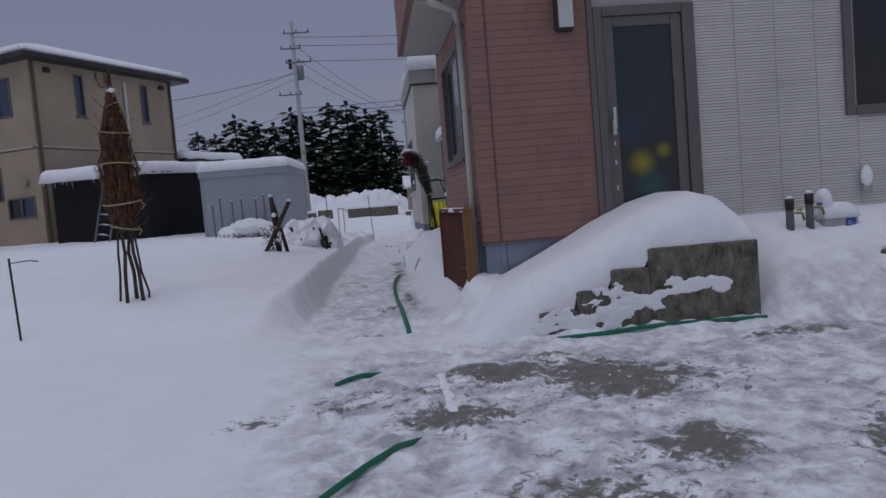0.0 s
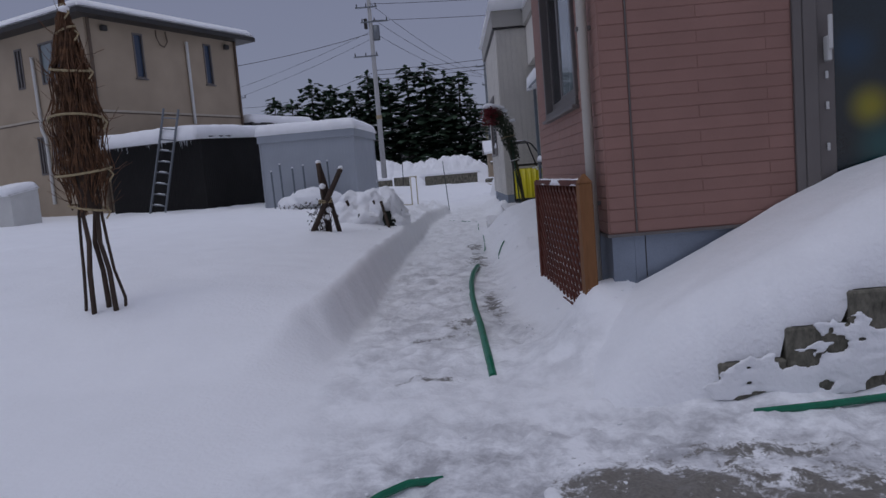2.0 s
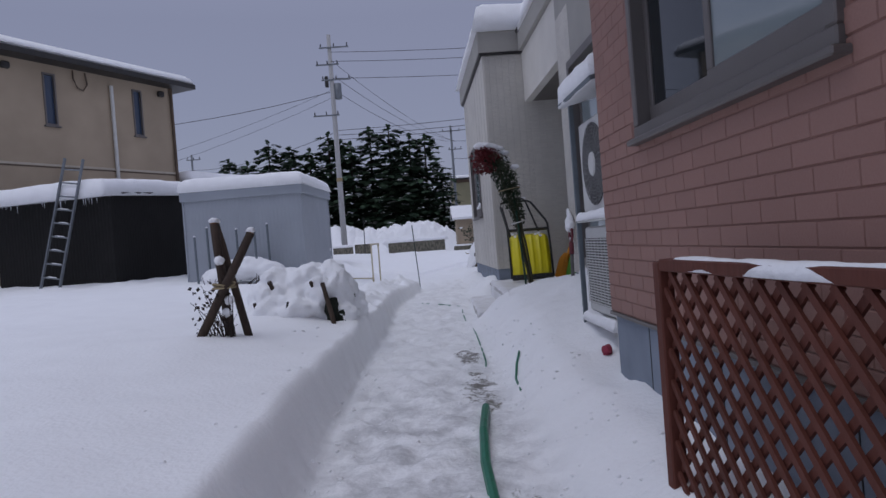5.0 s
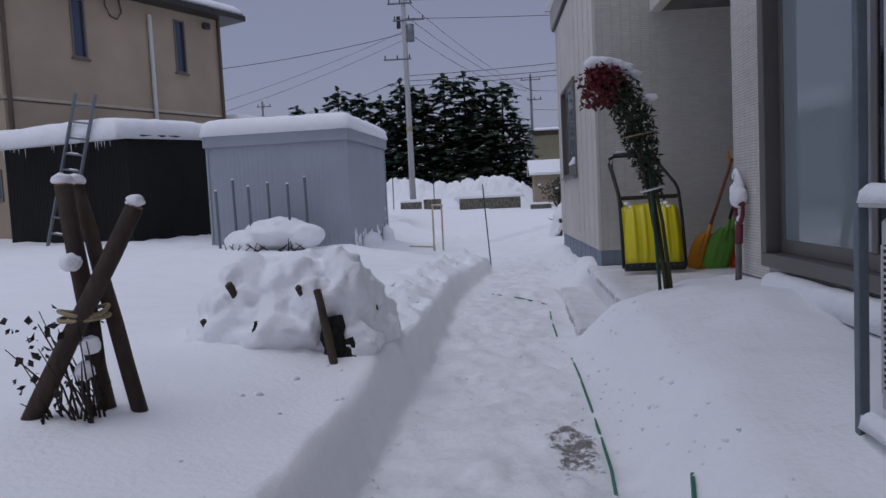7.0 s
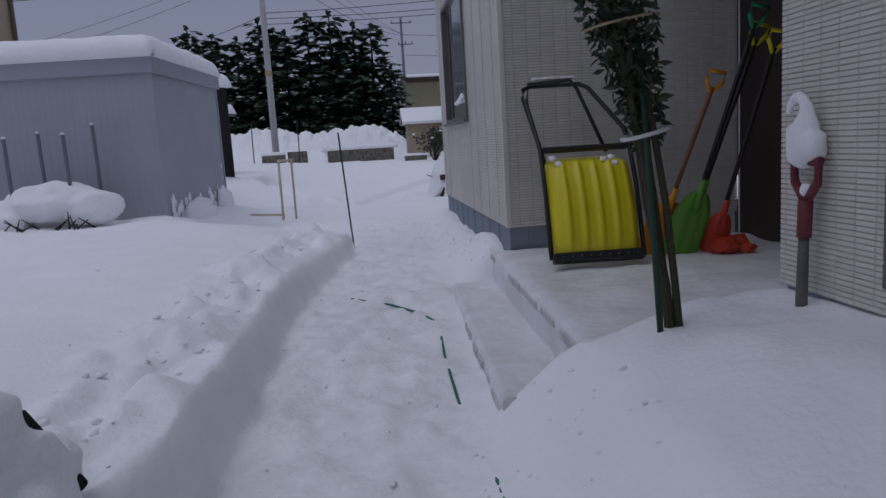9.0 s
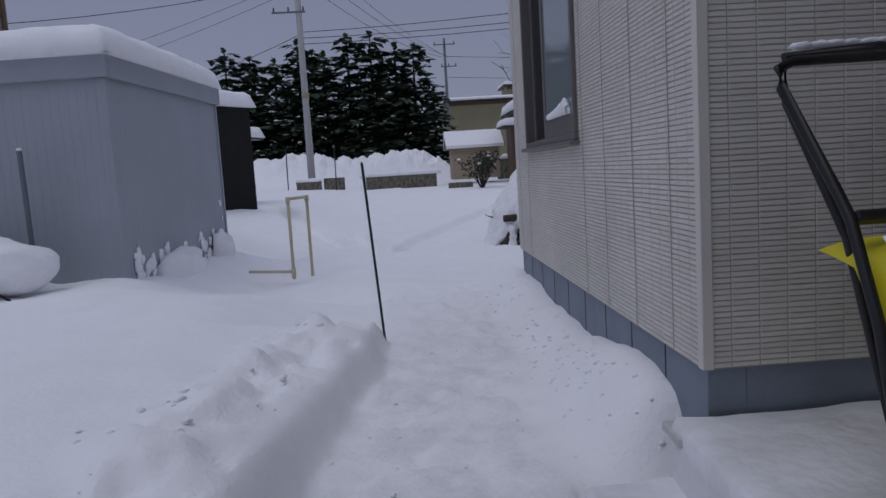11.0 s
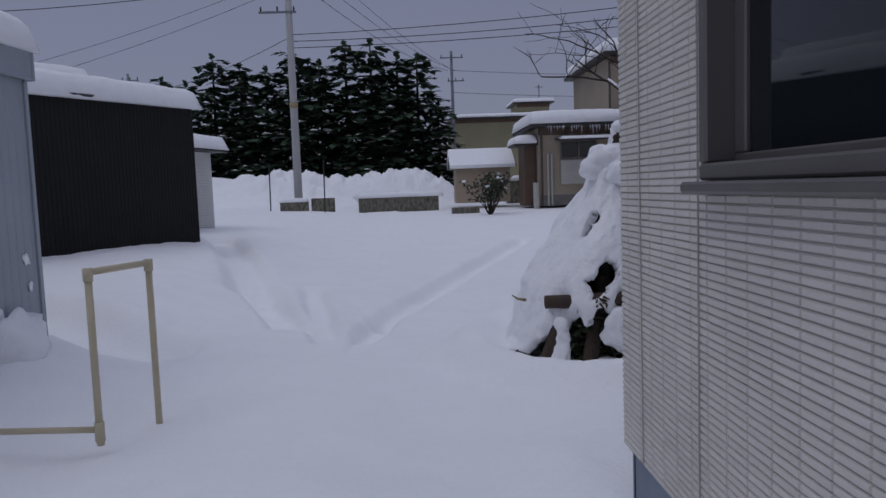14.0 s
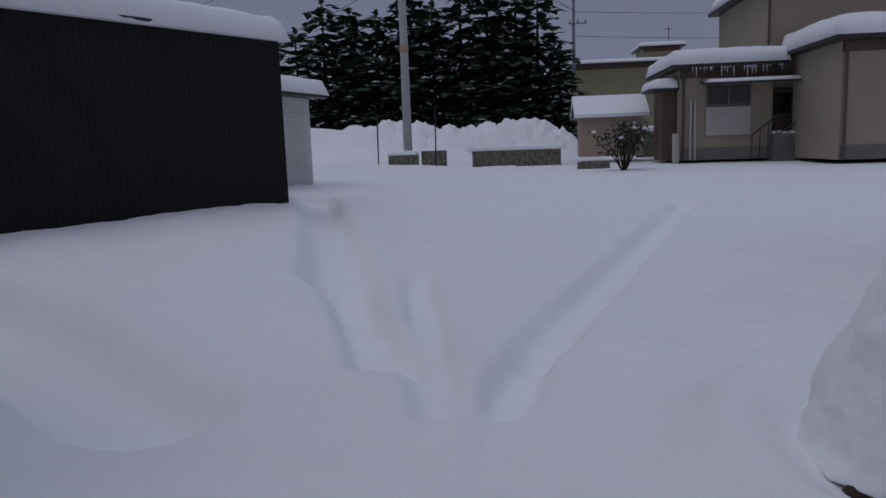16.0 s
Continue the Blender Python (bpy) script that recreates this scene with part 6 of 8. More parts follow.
def stake_tripod():
    cx, cy = -1.66, 12.15
    g = gz(cx, cy)
    s = thing("stake_tripod", pose(cx, cy, g), "three bark-covered log stakes lashed together over a small shrub", "plant support")
    ends = [((-1.68, 12.26, g - 0.2), (-1.725, 12.12, 1.70)), ((-1.98, 11.98, g - 0.2), (-1.43, 12.10, 1.60)), ((-1.50, 12.22, g - 0.2), (-1.74, 12.24, 1.70))]
    for k, (a, b) in enumerate(ends):
        bm = bm_new()
        log(bm, a, b, 0.038 if k < 2 else 0.033)
        st = wpart("stake", bm, M_LOG, s, smooth=True)
        d = (Vector(b) - Vector(a)).normalized()
        bm = bm_new()
        tube(bm, [Vector(b) - d * 0.004, Vector(b) + d * 0.006], 0.029, 10)
        wpart("cut_end", bm, M_CUT, st)
        snow_ball("snow_tuft", (b[0], b[1], b[2] + 0.02), 0.037, (1, 1, 0.7), 5 + k, "", st)
    bm = bm_new()
    tube(bm, [(-1.68 + 0.085 * math.cos(t), 12.12 + 0.1 * math.sin(t), 1.20 + 0.012 * math.sin(2 * t)) for t in np.linspace(0, 6.283, 20)], 0.009, 6)
    tube(bm, [(-1.68 + 0.087 * math.cos(t), 12.12 + 0.102 * math.sin(t), 1.175) for t in np.linspace(0, 6.283, 20)], 0.009, 6)
    wpart("rope", bm, M_ROPE, s, "pale straw rope lashing")
    rng = random.Random(9)
    bm = bm_new()
    for k in range(34):
        p = Vector((-1.70 + rng.uniform(-0.1, 0.1), 12.1 + rng.uniform(-0.1, 0.1), g - 0.02))
        d = Vector((rng.uniform(-0.6, 0.5), rng.uniform(-0.6, 0.2), 1)).normalized()
        ln = rng.uniform(0.15, 0.5)
        tube(bm, [p, p + d * ln * 0.5, p + d * ln + Vector((rng.uniform(-0.06, 0.06), 0, -0.02))], 0.006, 4, 0.002)
    wpart("shrub_twig", bm, M_BARK, s, "dark shrub twigs")["kind"] = "stuff"
    vs, fs = leaves(rng, [(Vector((-1.78 + rng.uniform(-0.14, 0.14), 12.06 + rng.uniform(-0.12, 0.1), g + rng.uniform(0.05, 0.45)))) for _ in range(70)], 0.035)
    wmesh("shrub_leaf", vs, fs, M_BARK, s)["kind"] = "stuff"
    for k, c in enumerate(((-1.63, 12.06, g + 0.3), (-1.66, 12.06, g + 0.2), (-1.69, 12.07, g + 0.62))):
        snow_ball("snow_tuft", c, 0.045, (0.9, 0.8, 0.8), 20 + k, "", s)


def leaves(rng, points, size, narrow=0.35):
    """Small pointed leaf blades at the points, each its own folded quad pair."""
    vs, fs = [], []
    for p in points:
        d = Vector((rng.uniform(-1, 1), rng.uniform(-1, 1), rng.uniform(-1.1, 0.4))).normalized()
        u = d.cross(Vector((rng.uniform(-1, 1), rng.uniform(-1, 1), rng.uniform(-1, 1)))).normalized()
        s = size * rng.uniform(0.6, 1.4)
        k = len(vs)
        fold = d.cross(u) * s * 0.12
        vs += [tuple(p), tuple(p + d * s * 0.5 + u * s * narrow + fold), tuple(p + d * s), tuple(p + d * s * 0.5 - u * s * narrow + fold)]
        fs += [(k, k + 1, k + 2), (k, k + 2, k + 3)]
    return vs, fs


stake_tripod()


def stump_mound():
    cx, cy = -1.2, 13.75
    s = thing("snowy_stump", pose(cx, cy, 0.7), "old stump hedge with wooden stakes buried under lumpy snow", "stump")
    bm = bm_new()
    for k, (x, y, z, r, sq) in enumerate(((-1.28, 13.85, 0.86, 0.40, (1.25, 0.95, 0.92)), (-1.02, 13.78, 0.92, 0.29, (0.78, 1.2, 1.15)), (-1.60, 13.75, 0.88, 0.27, (0.9, 1.1, 1.25)), (-1.62, 13.66, 1.16, 0.09, (1, 1, 0.9)),
                                          (-1.22, 13.66, 1.14, 0.13, (1.0, 1, 0.9)), (-0.98, 13.72, 1.20, 0.11, (1.1, 1, 0.7)), (-1.38, 13.85, 1.14, 0.15, (1.4, 1, 0.7)), (-1.42, 13.52, 0.80, 0.26, (1.3, 0.9, 0.8)),
                                          (-1.12, 13.52, 0.98, 0.13, (0.9, 0.8, 1.5)), (-0.86, 13.52, 0.74, 0.13, (1, 1, 0.9)), (-0.90, 13.62, 1.02, 0.12, (0.7, 0.9, 1.6)), (-0.80, 13.95, 0.78, 0.16, (0.8, 1.4, 1)), (-1.75, 13.6, 0.74, 0.2, (1, 1, 0.9)))):
        lump(bm, (x, y, z), r * 1.04, 30 + k, sq, 0.34, 4)
    melt(wpart("snow_cover", bm, M_SNOW, s, "lumpy snow cover", True), 0.014, 3)
    for a, b, r in (((-0.97, 13.40, 0.60), (-1.0, 13.46, 0.92), 0.085), ((-0.88, 13.42, 0.60), (-0.91, 13.46, 0.80), 0.08), ((-0.79, 13.80, 0.72), (-0.81, 13.76, 0.94), 0.035), ((-0.72, 14.1, 0.74), (-0.80, 14.02, 0.98), 0.03), ((-1.40, 13.30, 0.88), (-1.40, 13.34, 0.93), 0.02)):
        bm = bm_new()
        log(bm, a, b, r, r * 0.75, 0.15)
        wpart("bark_slab", bm, M_INSIDE, s, "dark split bark in a gap of the snow")
    for a, b, r in (((-0.945, 13.25, 0.62), (-1.06, 13.40, 1.09), 0.025), ((-1.55, 13.50, 1.0), (-1.59, 13.45, 1.14), 0.024), ((-1.16, 13.46, 1.05), (-1.18, 13.43, 1.11), 0.02), ((-1.73, 13.44, 0.88), (-1.75, 13.42, 0.94), 0.018), ((-0.80, 14.0, 0.8), (-0.86, 13.95, 1.02), 0.02)):
        bm = bm_new()
        log(bm, a, b, r, r * 0.9, 0.2)
        wpart("stake", bm, M_LOG, s)


stump_mound()


def shed_rods():
    for k, (x, y, z) in enumerate(((-4.64, 21.3, 1.88), (-4.52, 21.8, 2.07), (-4.08, 21.3, 1.93), (-3.90, 21.8, 1.99), (-3.41, 21.3, 1.94), (-3.24, 21.8, 2.06))):
        bm = bm_new()
        g = gz(x, y)
        tube(bm, [(0, 0, -0.3), (-0.02, 0, z - g)], 0.024, 8)
        t = thing("garden_rod", pose(x, y, g), "bluish galvanised tube stake beside a snowy bush", "stake", "stakes round the bush")
        part("rod", bm, M_GALVB, t)
        bm = bm_new()
        lump(bm, (-0.02, 0, z - g + 0.01), 0.028, k, (1, 1, 0.7), 0.2, 1)
        part("snow_tuft", bm, M_SNOW, t, "", True)
    cx, cy = -3.75, 21.42
    g = gz(cx, cy)
    s = thing("snowy_bush", pose(cx, cy, g), "low bush pressed down under a cap of snow", "bush")
    bm = bm_new()
    for k, (dx, dz, r, sq) in enumerate(((0, 0.3, 0.4, (1.15, 0.8, 0.62)), (-0.5, 0.12, 0.3, (1.2, 0.9, 0.8)), (0.5, 0.22, 0.32, (1.1, 0.9, 0.7)), (0.2, 0.35, 0.3, (1.2, 0.8, 0.6)))):
        lump(bm, (cx + dx, cy, g + dz), r, 50 + k, sq, 0.25, 3)
    melt(wpart("snow_cover", bm, M_SNOW, s, "rounded cap of snow", True), 0.025, 6)
    rng = random.Random(6)
    bm = bm_new()
    for k in range(18):
        p = Vector((cx + rng.uniform(-0.7, 0.7), cy - rng.uniform(0.2, 0.4), g - 0.02))
        d = Vector((rng.uniform(-1.6, 1.6), -0.3, 0.8)).normalized()
        tube(bm, [p, p + d * 0.12, p + d * rng.uniform(0.16, 0.26)], 0.012, 4, 0.005)
    wpart("branch", bm, M_BARK, s)["kind"] = "stuff"


shed_rods()


def ladder():
    m = pose(-6.95, 22.9, 0.7, 0, 0, -17.5) @ pose(-1.2, -0.82, 0.0, -10, 9, 0)
    s = thing("ladder", m, "grey aluminium ladder leaning on the black garage, snow on its rungs", "ladder")
    for x in (-0.25, 0.25):
        bm = bm_new()
        box(bm, (x - 0.02, -0.015, 0), (x + 0.02, 0.045, 3.3), 0.004)
        part("rail", bm, M_GALV, s)
    for k in range(10):
        bm = bm_new()
        tube(bm, [(-0.25, 0.015, 0.25 + 0.31 * k), (0.25, 0.015, 0.25 + 0.31 * k)], 0.018, 8)
        r = part("rung", bm, M_GALV, s)
        if k < 8:
            bm = bm_new()
            lump(bm, (0.03 * (k % 3 - 1), 0.015, 0.275 + 0.31 * k), 0.04, k + 60, (3.6, 0.5, 0.3), 0.3, 2)
            part("snow_tuft", bm, M_SNOW, r, "", True)


ladder()


def thin_rods():
    bm = bm_new()
    tube(bm, [(-0.07, 20.0, 0.3), (-0.158, 20.045, 1.735)], 0.009, 8)
    r = thing("marker_rod", pose(-0.06, 19.95, 0.5), "thin dark green garden rod stuck in the snow", "rod")
    wpart("rod", bm, M_DKGRN, r)
    bm = bm_new()
    tube(bm, [(-0.158, 20.045, 1.735), (-0.159, 20.046, 1.755)], 0.011, 8, 0.004)
    wpart("cap", bm, M_DKGRN, r)
    bm = bm_new()
    g = gz(-3.6, 7.26)
    tube(bm, [(-3.60, 7.26, g - 0.2), (-3.63, 7.26, 1.17)], 0.011, 7)
    r = thing("marker_rod", pose(-3.6, 7.26, g), "thin black rod with a short bent wire top", "rod")
    wpart("rod", bm, M_BLKM, r)
    bm = bm_new()
    tube(bm, [(-3.63, 7.26, 1.12), (-3.45, 7.26, 1.135), (-3.36, 7.27, 1.12)], 0.006, 6)
    wpart("wire", bm, M_BLKM, r)


M_DKGRN = material("dark_green_coated_rod", (0.012, 0.03, 0.022), 0.45, var=0.1, bump=0.02)
thin_rods()


def pvc_frame():
    s = thing("pipe_frame", pose(-1.08, 23.1, 0.6), "cream plastic pipe frame standing in the snow", "pipe frame")
    a, b = Vector((-1.155, 23.06, 0)), Vector((-1.01, 23.48, 0))
    for p, z0 in ((a, 0.58), (b, 0.45)):
        bm = bm_new()
        tube(bm, [(p.x, p.y, z0), (p.x, p.y, 1.44)], 0.018, 10)
        wpart("upright", bm, M_PVC, s, smooth=True)
        bm = bm_new()
        tube(bm, [(p.x, p.y, 1.41), (p.x, p.y, 1.475)], 0.024, 10)
        wpart("elbow", bm, M_PVC, s, smooth=True)
    bm = bm_new()
    tube(bm, [(a.x, a.y, 1.455), (b.x, b.y, 1.455)], 0.018, 10)
    wpart("top_pipe", bm, M_PVC, s, smooth=True)
    bm = bm_new()
    tube(bm, [(a.x, a.y, 0.66), (-1.62, 22.98, 0.70)], 0.016, 10)
    wpart("foot_pipe", bm, M_PVC, s, smooth=True)
    bm = bm_new()
    tube(bm, [(a.x, a.y, 0.60), (a.x, a.y, 0.70)], 0.024, 10)
    wpart("tee", bm, M_PVC, s, smooth=True)


pvc_frame()


def snow_sled():
    m = pose(1.56, 16.68, 0.765, -25, 0, -4)
    s = thing("snow_scoop", m, "yellow plastic snow scoop with black tube handle leaning on the wall", "snow scoop")
    W, H = 0.58, 0.72
    nx, nz = 57, 15
    vs, fs = [], []
    for side in (0, 1):
        for i in range(nx):
            for j in range(nz):
                u, v = i / (nx - 1), j / (nz - 1)
                rib = 0.018 * max(0, math.cos(u * 2 * math.pi * 5.5)) * min(1, 6 * min(u, 1 - u)) * min(1, 8 * min(v, 1 - v))
                bow = -0.10 * math.sin(math.pi * min(1, v * 0.95 + 0.02)) ** 0.7
                edge = 0.10 * (abs(2 * u - 1) ** 8)
                top = 0.12 * max(0, v - 0.86) / 0.14
                vs.append(((u - 0.5) * W, bow - rib + edge + top + side * 0.006, 0.05 + v * H))
    o = nx * nz
    for i in range(nx - 1):
        for j in range(nz - 1):
            a = i * nz + j
            fs += [(a, a + nz, a + nz + 1, a + 1), (o + a, o + a + 1, o + a + nz + 1, o + a + nz)]
    sc = new("scoop", mesh_from("scoop", vs, fs, M_YEL))
    sc.parent = s
    bm = bm_new()
    box(bm, (-W / 2 - 0.01, -0.04, 0.0), (W / 2 + 0.01, 0.05, 0.06), 0.01)
    edge = part("cutting_edge", bm, M_BLKM, s, "black steel lower edge")
    for k in range(9):
        bm = bm_new()
        lump(bm, (-0.24 + 0.06 * k, -0.042, 0.03), 0.006, k, (1, 1, 1), 0.1, 1)
        part("rivet", bm, M_GALV, edge)
    bm = bm_new()
    tube(bm, [(-W / 2 - 0.015, 0.03, 0.03), (-W / 2 - 0.015, -0.03, 0.5), (-W / 2 - 0.015, -0.02, 0.78), (-W / 2 - 0.02, 0.0, 0.86), (-W / 2 - 0.08, 0.05, 1.22), (-W / 2 - 0.07, 0.06, 1.29), (-W / 2 - 0.02, 0.07, 1.32),
              (W / 2 - 0.25, 0.07, 1.32), (W / 2 - 0.19, 0.06, 1.28), (W / 2 - 0.01, 0.01, 0.95), (W / 2 + 0.015, 0.0, 0.86), (W / 2 + 0.015, -0.03, 0.5), (W / 2 + 0.015, 0.03, 0.03)], 0.016, 8)
    part("handle_frame", bm, M_BLKM, s, "black bent tube handle", True)
    bm = bm_new()
    tube(bm, [(-W / 2 + 0.03, 0.10, 0.1), (-W / 2 + 0.02, 0.08, 0.76), (-W / 2 - 0.05, 0.1, 1.2), (-W / 2 - 0.02, 0.11, 1.36), (W / 2 - 0.30, 0.11, 1.38), (W / 2 - 0.26, 0.1, 1.3), (W / 2 - 0.12, 0.09, 0.8)], 0.014, 8)
    part("brace_frame", bm, M_BLKM, s, "", True)
    bm = bm_new()
    box(bm, (-W / 2 + 0.0, -0.03, 0.775), (W / 2 - 0.0, 0.02, 0.805), 0.006)
    part("crossbar", bm, M_BLKM, s)
    bm = bm_new()
    for k in range(6):
        lump(bm, (-W / 2 + 0.04 + 0.05 * k, 0.11, 1.395), 0.026, 70 + k, (1.5, 0.7, 0.45), 0.3, 2)
    part("snow_tuft", bm, M_SNOW, s, "", True)
    for k, (x, z) in enumerate(((-0.24, 0.70), (-0.20, 0.66), (0.10, 0.68), (0.15, 0.69), (0.17, 0.65))):
        bm = bm_new()
        lump(bm, (x, -0.07, z), 0.022, 80 + k, (1.2, 0.4, 0.9), 0.4, 2)
        part("snow_dust", bm, M_SNOW, s, "", True)


snow_sled()


def shovel(x, y, lean, mat_blade, mat_shaft, mat_grip, w, h, length, label, turn=0.0, scoop=0.05):
    m = pose(x, y, 0.725, 0, 0, turn) @ pose(0, 0, 0, -lean[1], lean[0], 0)
    s = thing("snow_shovel", m, label, "snow shovel", "snow shovels in the porch")
    nx, nz = 17, 11
    vs, fs = [], []
    for side in (0, 1):
        for i in range(nx):
            for j in range(nz):
                u, v = i / (nx - 1), j / (nz - 1)
                taper = 1 - 0.55 * (max(0, v - 0.55) / 0.45) ** 2
                rib = 0.008 * max(0, math.cos(u * 2 * math.pi * 3.5))
                vs.append(((u - 0.5) * w * taper, -scoop * (1 - (2 * u - 1) ** 4) * (1 - 0.6 * v) - rib + side * 0.006, v * h))
    o = nx * nz
    for i in range(nx - 1):
        for j in range(nz - 1):
            a = i * nz + j
            fs += [(a, a + nz, a + nz + 1, a + 1), (o + a, o + a + 1, o + a + nz + 1, o + a + nz)]
    b = new("blade", mesh_from("blade", vs, fs, mat_blade))
    b.parent = s
    bm = bm_new()
    tube(bm, [(0, -0.01, h - 0.1), (0, 0.0, length - 0.1)], 0.016, 8)
    part("shaft", bm, mat_shaft, s, "", True)
    bm = bm_new()
    tube(bm, [(0, -0.02, h - 0.13), (0, -0.015, h + 0.1)], 0.03, 8, 0.02)
    part("socket", bm, mat_blade, s, "", True)
    bm = bm_new()
    tube(bm, [(0, 0, length - 0.14), (-0.055, 0, length - 0.06), (-0.055, 0, length), (0.055, 0, length), (0.055, 0, length - 0.06), (0, 0, length - 0.14)], 0.014, 8)
    part("grip", bm, mat_grip, s, "", True)


M_WSHAFT = material("reddish_wood_shaft", (0.22, 0.08, 0.04), 0.6, var=0.15, scale=10, bump=0.1)
shovel(2.07, 17.08, (13, -20), M_ORG, M_WSHAFT, M_ORG, 0.24, 0.40, 1.30, "orange snow shovel with a wooden shaft leaning in the porch")
M_GRNG = material("emerald_plastic_grip", (0.01, 0.22, 0.1), 0.4, var=0.05, bump=0.02)
shovel(2.23, 16.98, (12, -16), M_GRNP, M_BLKM, M_GRNG, 0.27, 0.44, 1.66, "green plastic snow shovel with a black shaft and emerald grip")
shovel(2.33, 17.16, (15, -13), M_GRNP, M_BLKM, M_YEL, 0.24, 0.42, 1.58, "green plastic snow shovel with a black shaft and yellow grip")
shovel(2.47, 17.0, (9, -18), M_RED, M_BLKM, M_YEL, 0.2, 0.28, 1.5, "red snow shovel with a black shaft and yellow grip", scoop=0.09)
bm = bm_new()
for k, (dx, dy, dz, r) in enumerate(((0, 0, 0.05, 0.09), (0.1, 0.03, 0.06, 0.07), (-0.03, 0.06, 0.11, 0.05), (0.14, -0.04, 0.03, 0.05))):
    lump(bm, (2.5 + dx, 16.86 + dy, 0.72 + dz), r, 5 + k, (1.2, 0.9, 0.7), 0.5, 2)
single("red_bucket_scoop", bm, M_RED, "crumpled red plastic scoop lying on the porch", "scoop")


def spade():
    x, y = 1.745, 14.78
    g = 0.70
    s = thing("garden_spade", pose(x, y, g), "old spade with a faded red grip leaning on the wall", "spade")
    bm = bm_new()
    tube(bm, [(x - 0.02, y, g - 0.1), (x - 0.005, y, g + 0.45)], 0.026, 10, 0.02)
    wpart("shaft", bm, M_GSHAFT, s, "", True)
    bm = bm_new()
    tube(bm, [(x - 0.005, y, g + 0.44), (x, y, g + 0.58)], 0.028, 10)
    tube(bm, [(x, y, g + 0.57), (x, y - 0.07, g + 0.65), (x, y - 0.075, g + 0.73)], 0.017, 8)
    tube(bm, [(x, y, g + 0.57), (x, y + 0.07, g + 0.65), (x, y + 0.075, g + 0.73)], 0.017, 8)
    tube(bm, [(x, y - 0.085, g + 0.73), (x, y + 0.085, g + 0.73)], 0.018, 8)
    wpart("grip", bm, M_FRED, s, "faded dark red D-grip", True)
    bm = bm_new()
    for k, (dy, dz, r) in enumerate(((0.02, 0.77, 0.075), (-0.03, 0.79, 0.07), (0.02, 0.82, 0.07), (0.0, 0.86, 0.055), (0.0, 0.90, 0.04), (0.0, 0.93, 0.03), (0.02, 0.955, 0.026), (0.05, 0.97, 0.024), (0.08, 0.965, 0.022), (0.105, 0.945, 0.02), (0.11, 0.92, 0.018), (0.0, 0.62, 0.03))):
        lump(bm, (x, y + dy, g + dz), r, 90 + k, (0.75, 1, 1), 0.25, 2)
    melt(wpart("snow_tuft", bm, M_SNOW, s, "tall cap of snow stuck on the grip", True), 0.009, 3)


M_GSHAFT = material("grey_worn_shaft", (0.14, 0.13, 0.13), 0.6, var=0.15, scale=10, bump=0.1)
M_FRED = material("faded_red_grip", (0.21, 0.04, 0.055), 0.55, var=0.15, scale=10, bump=0.05)
spade()


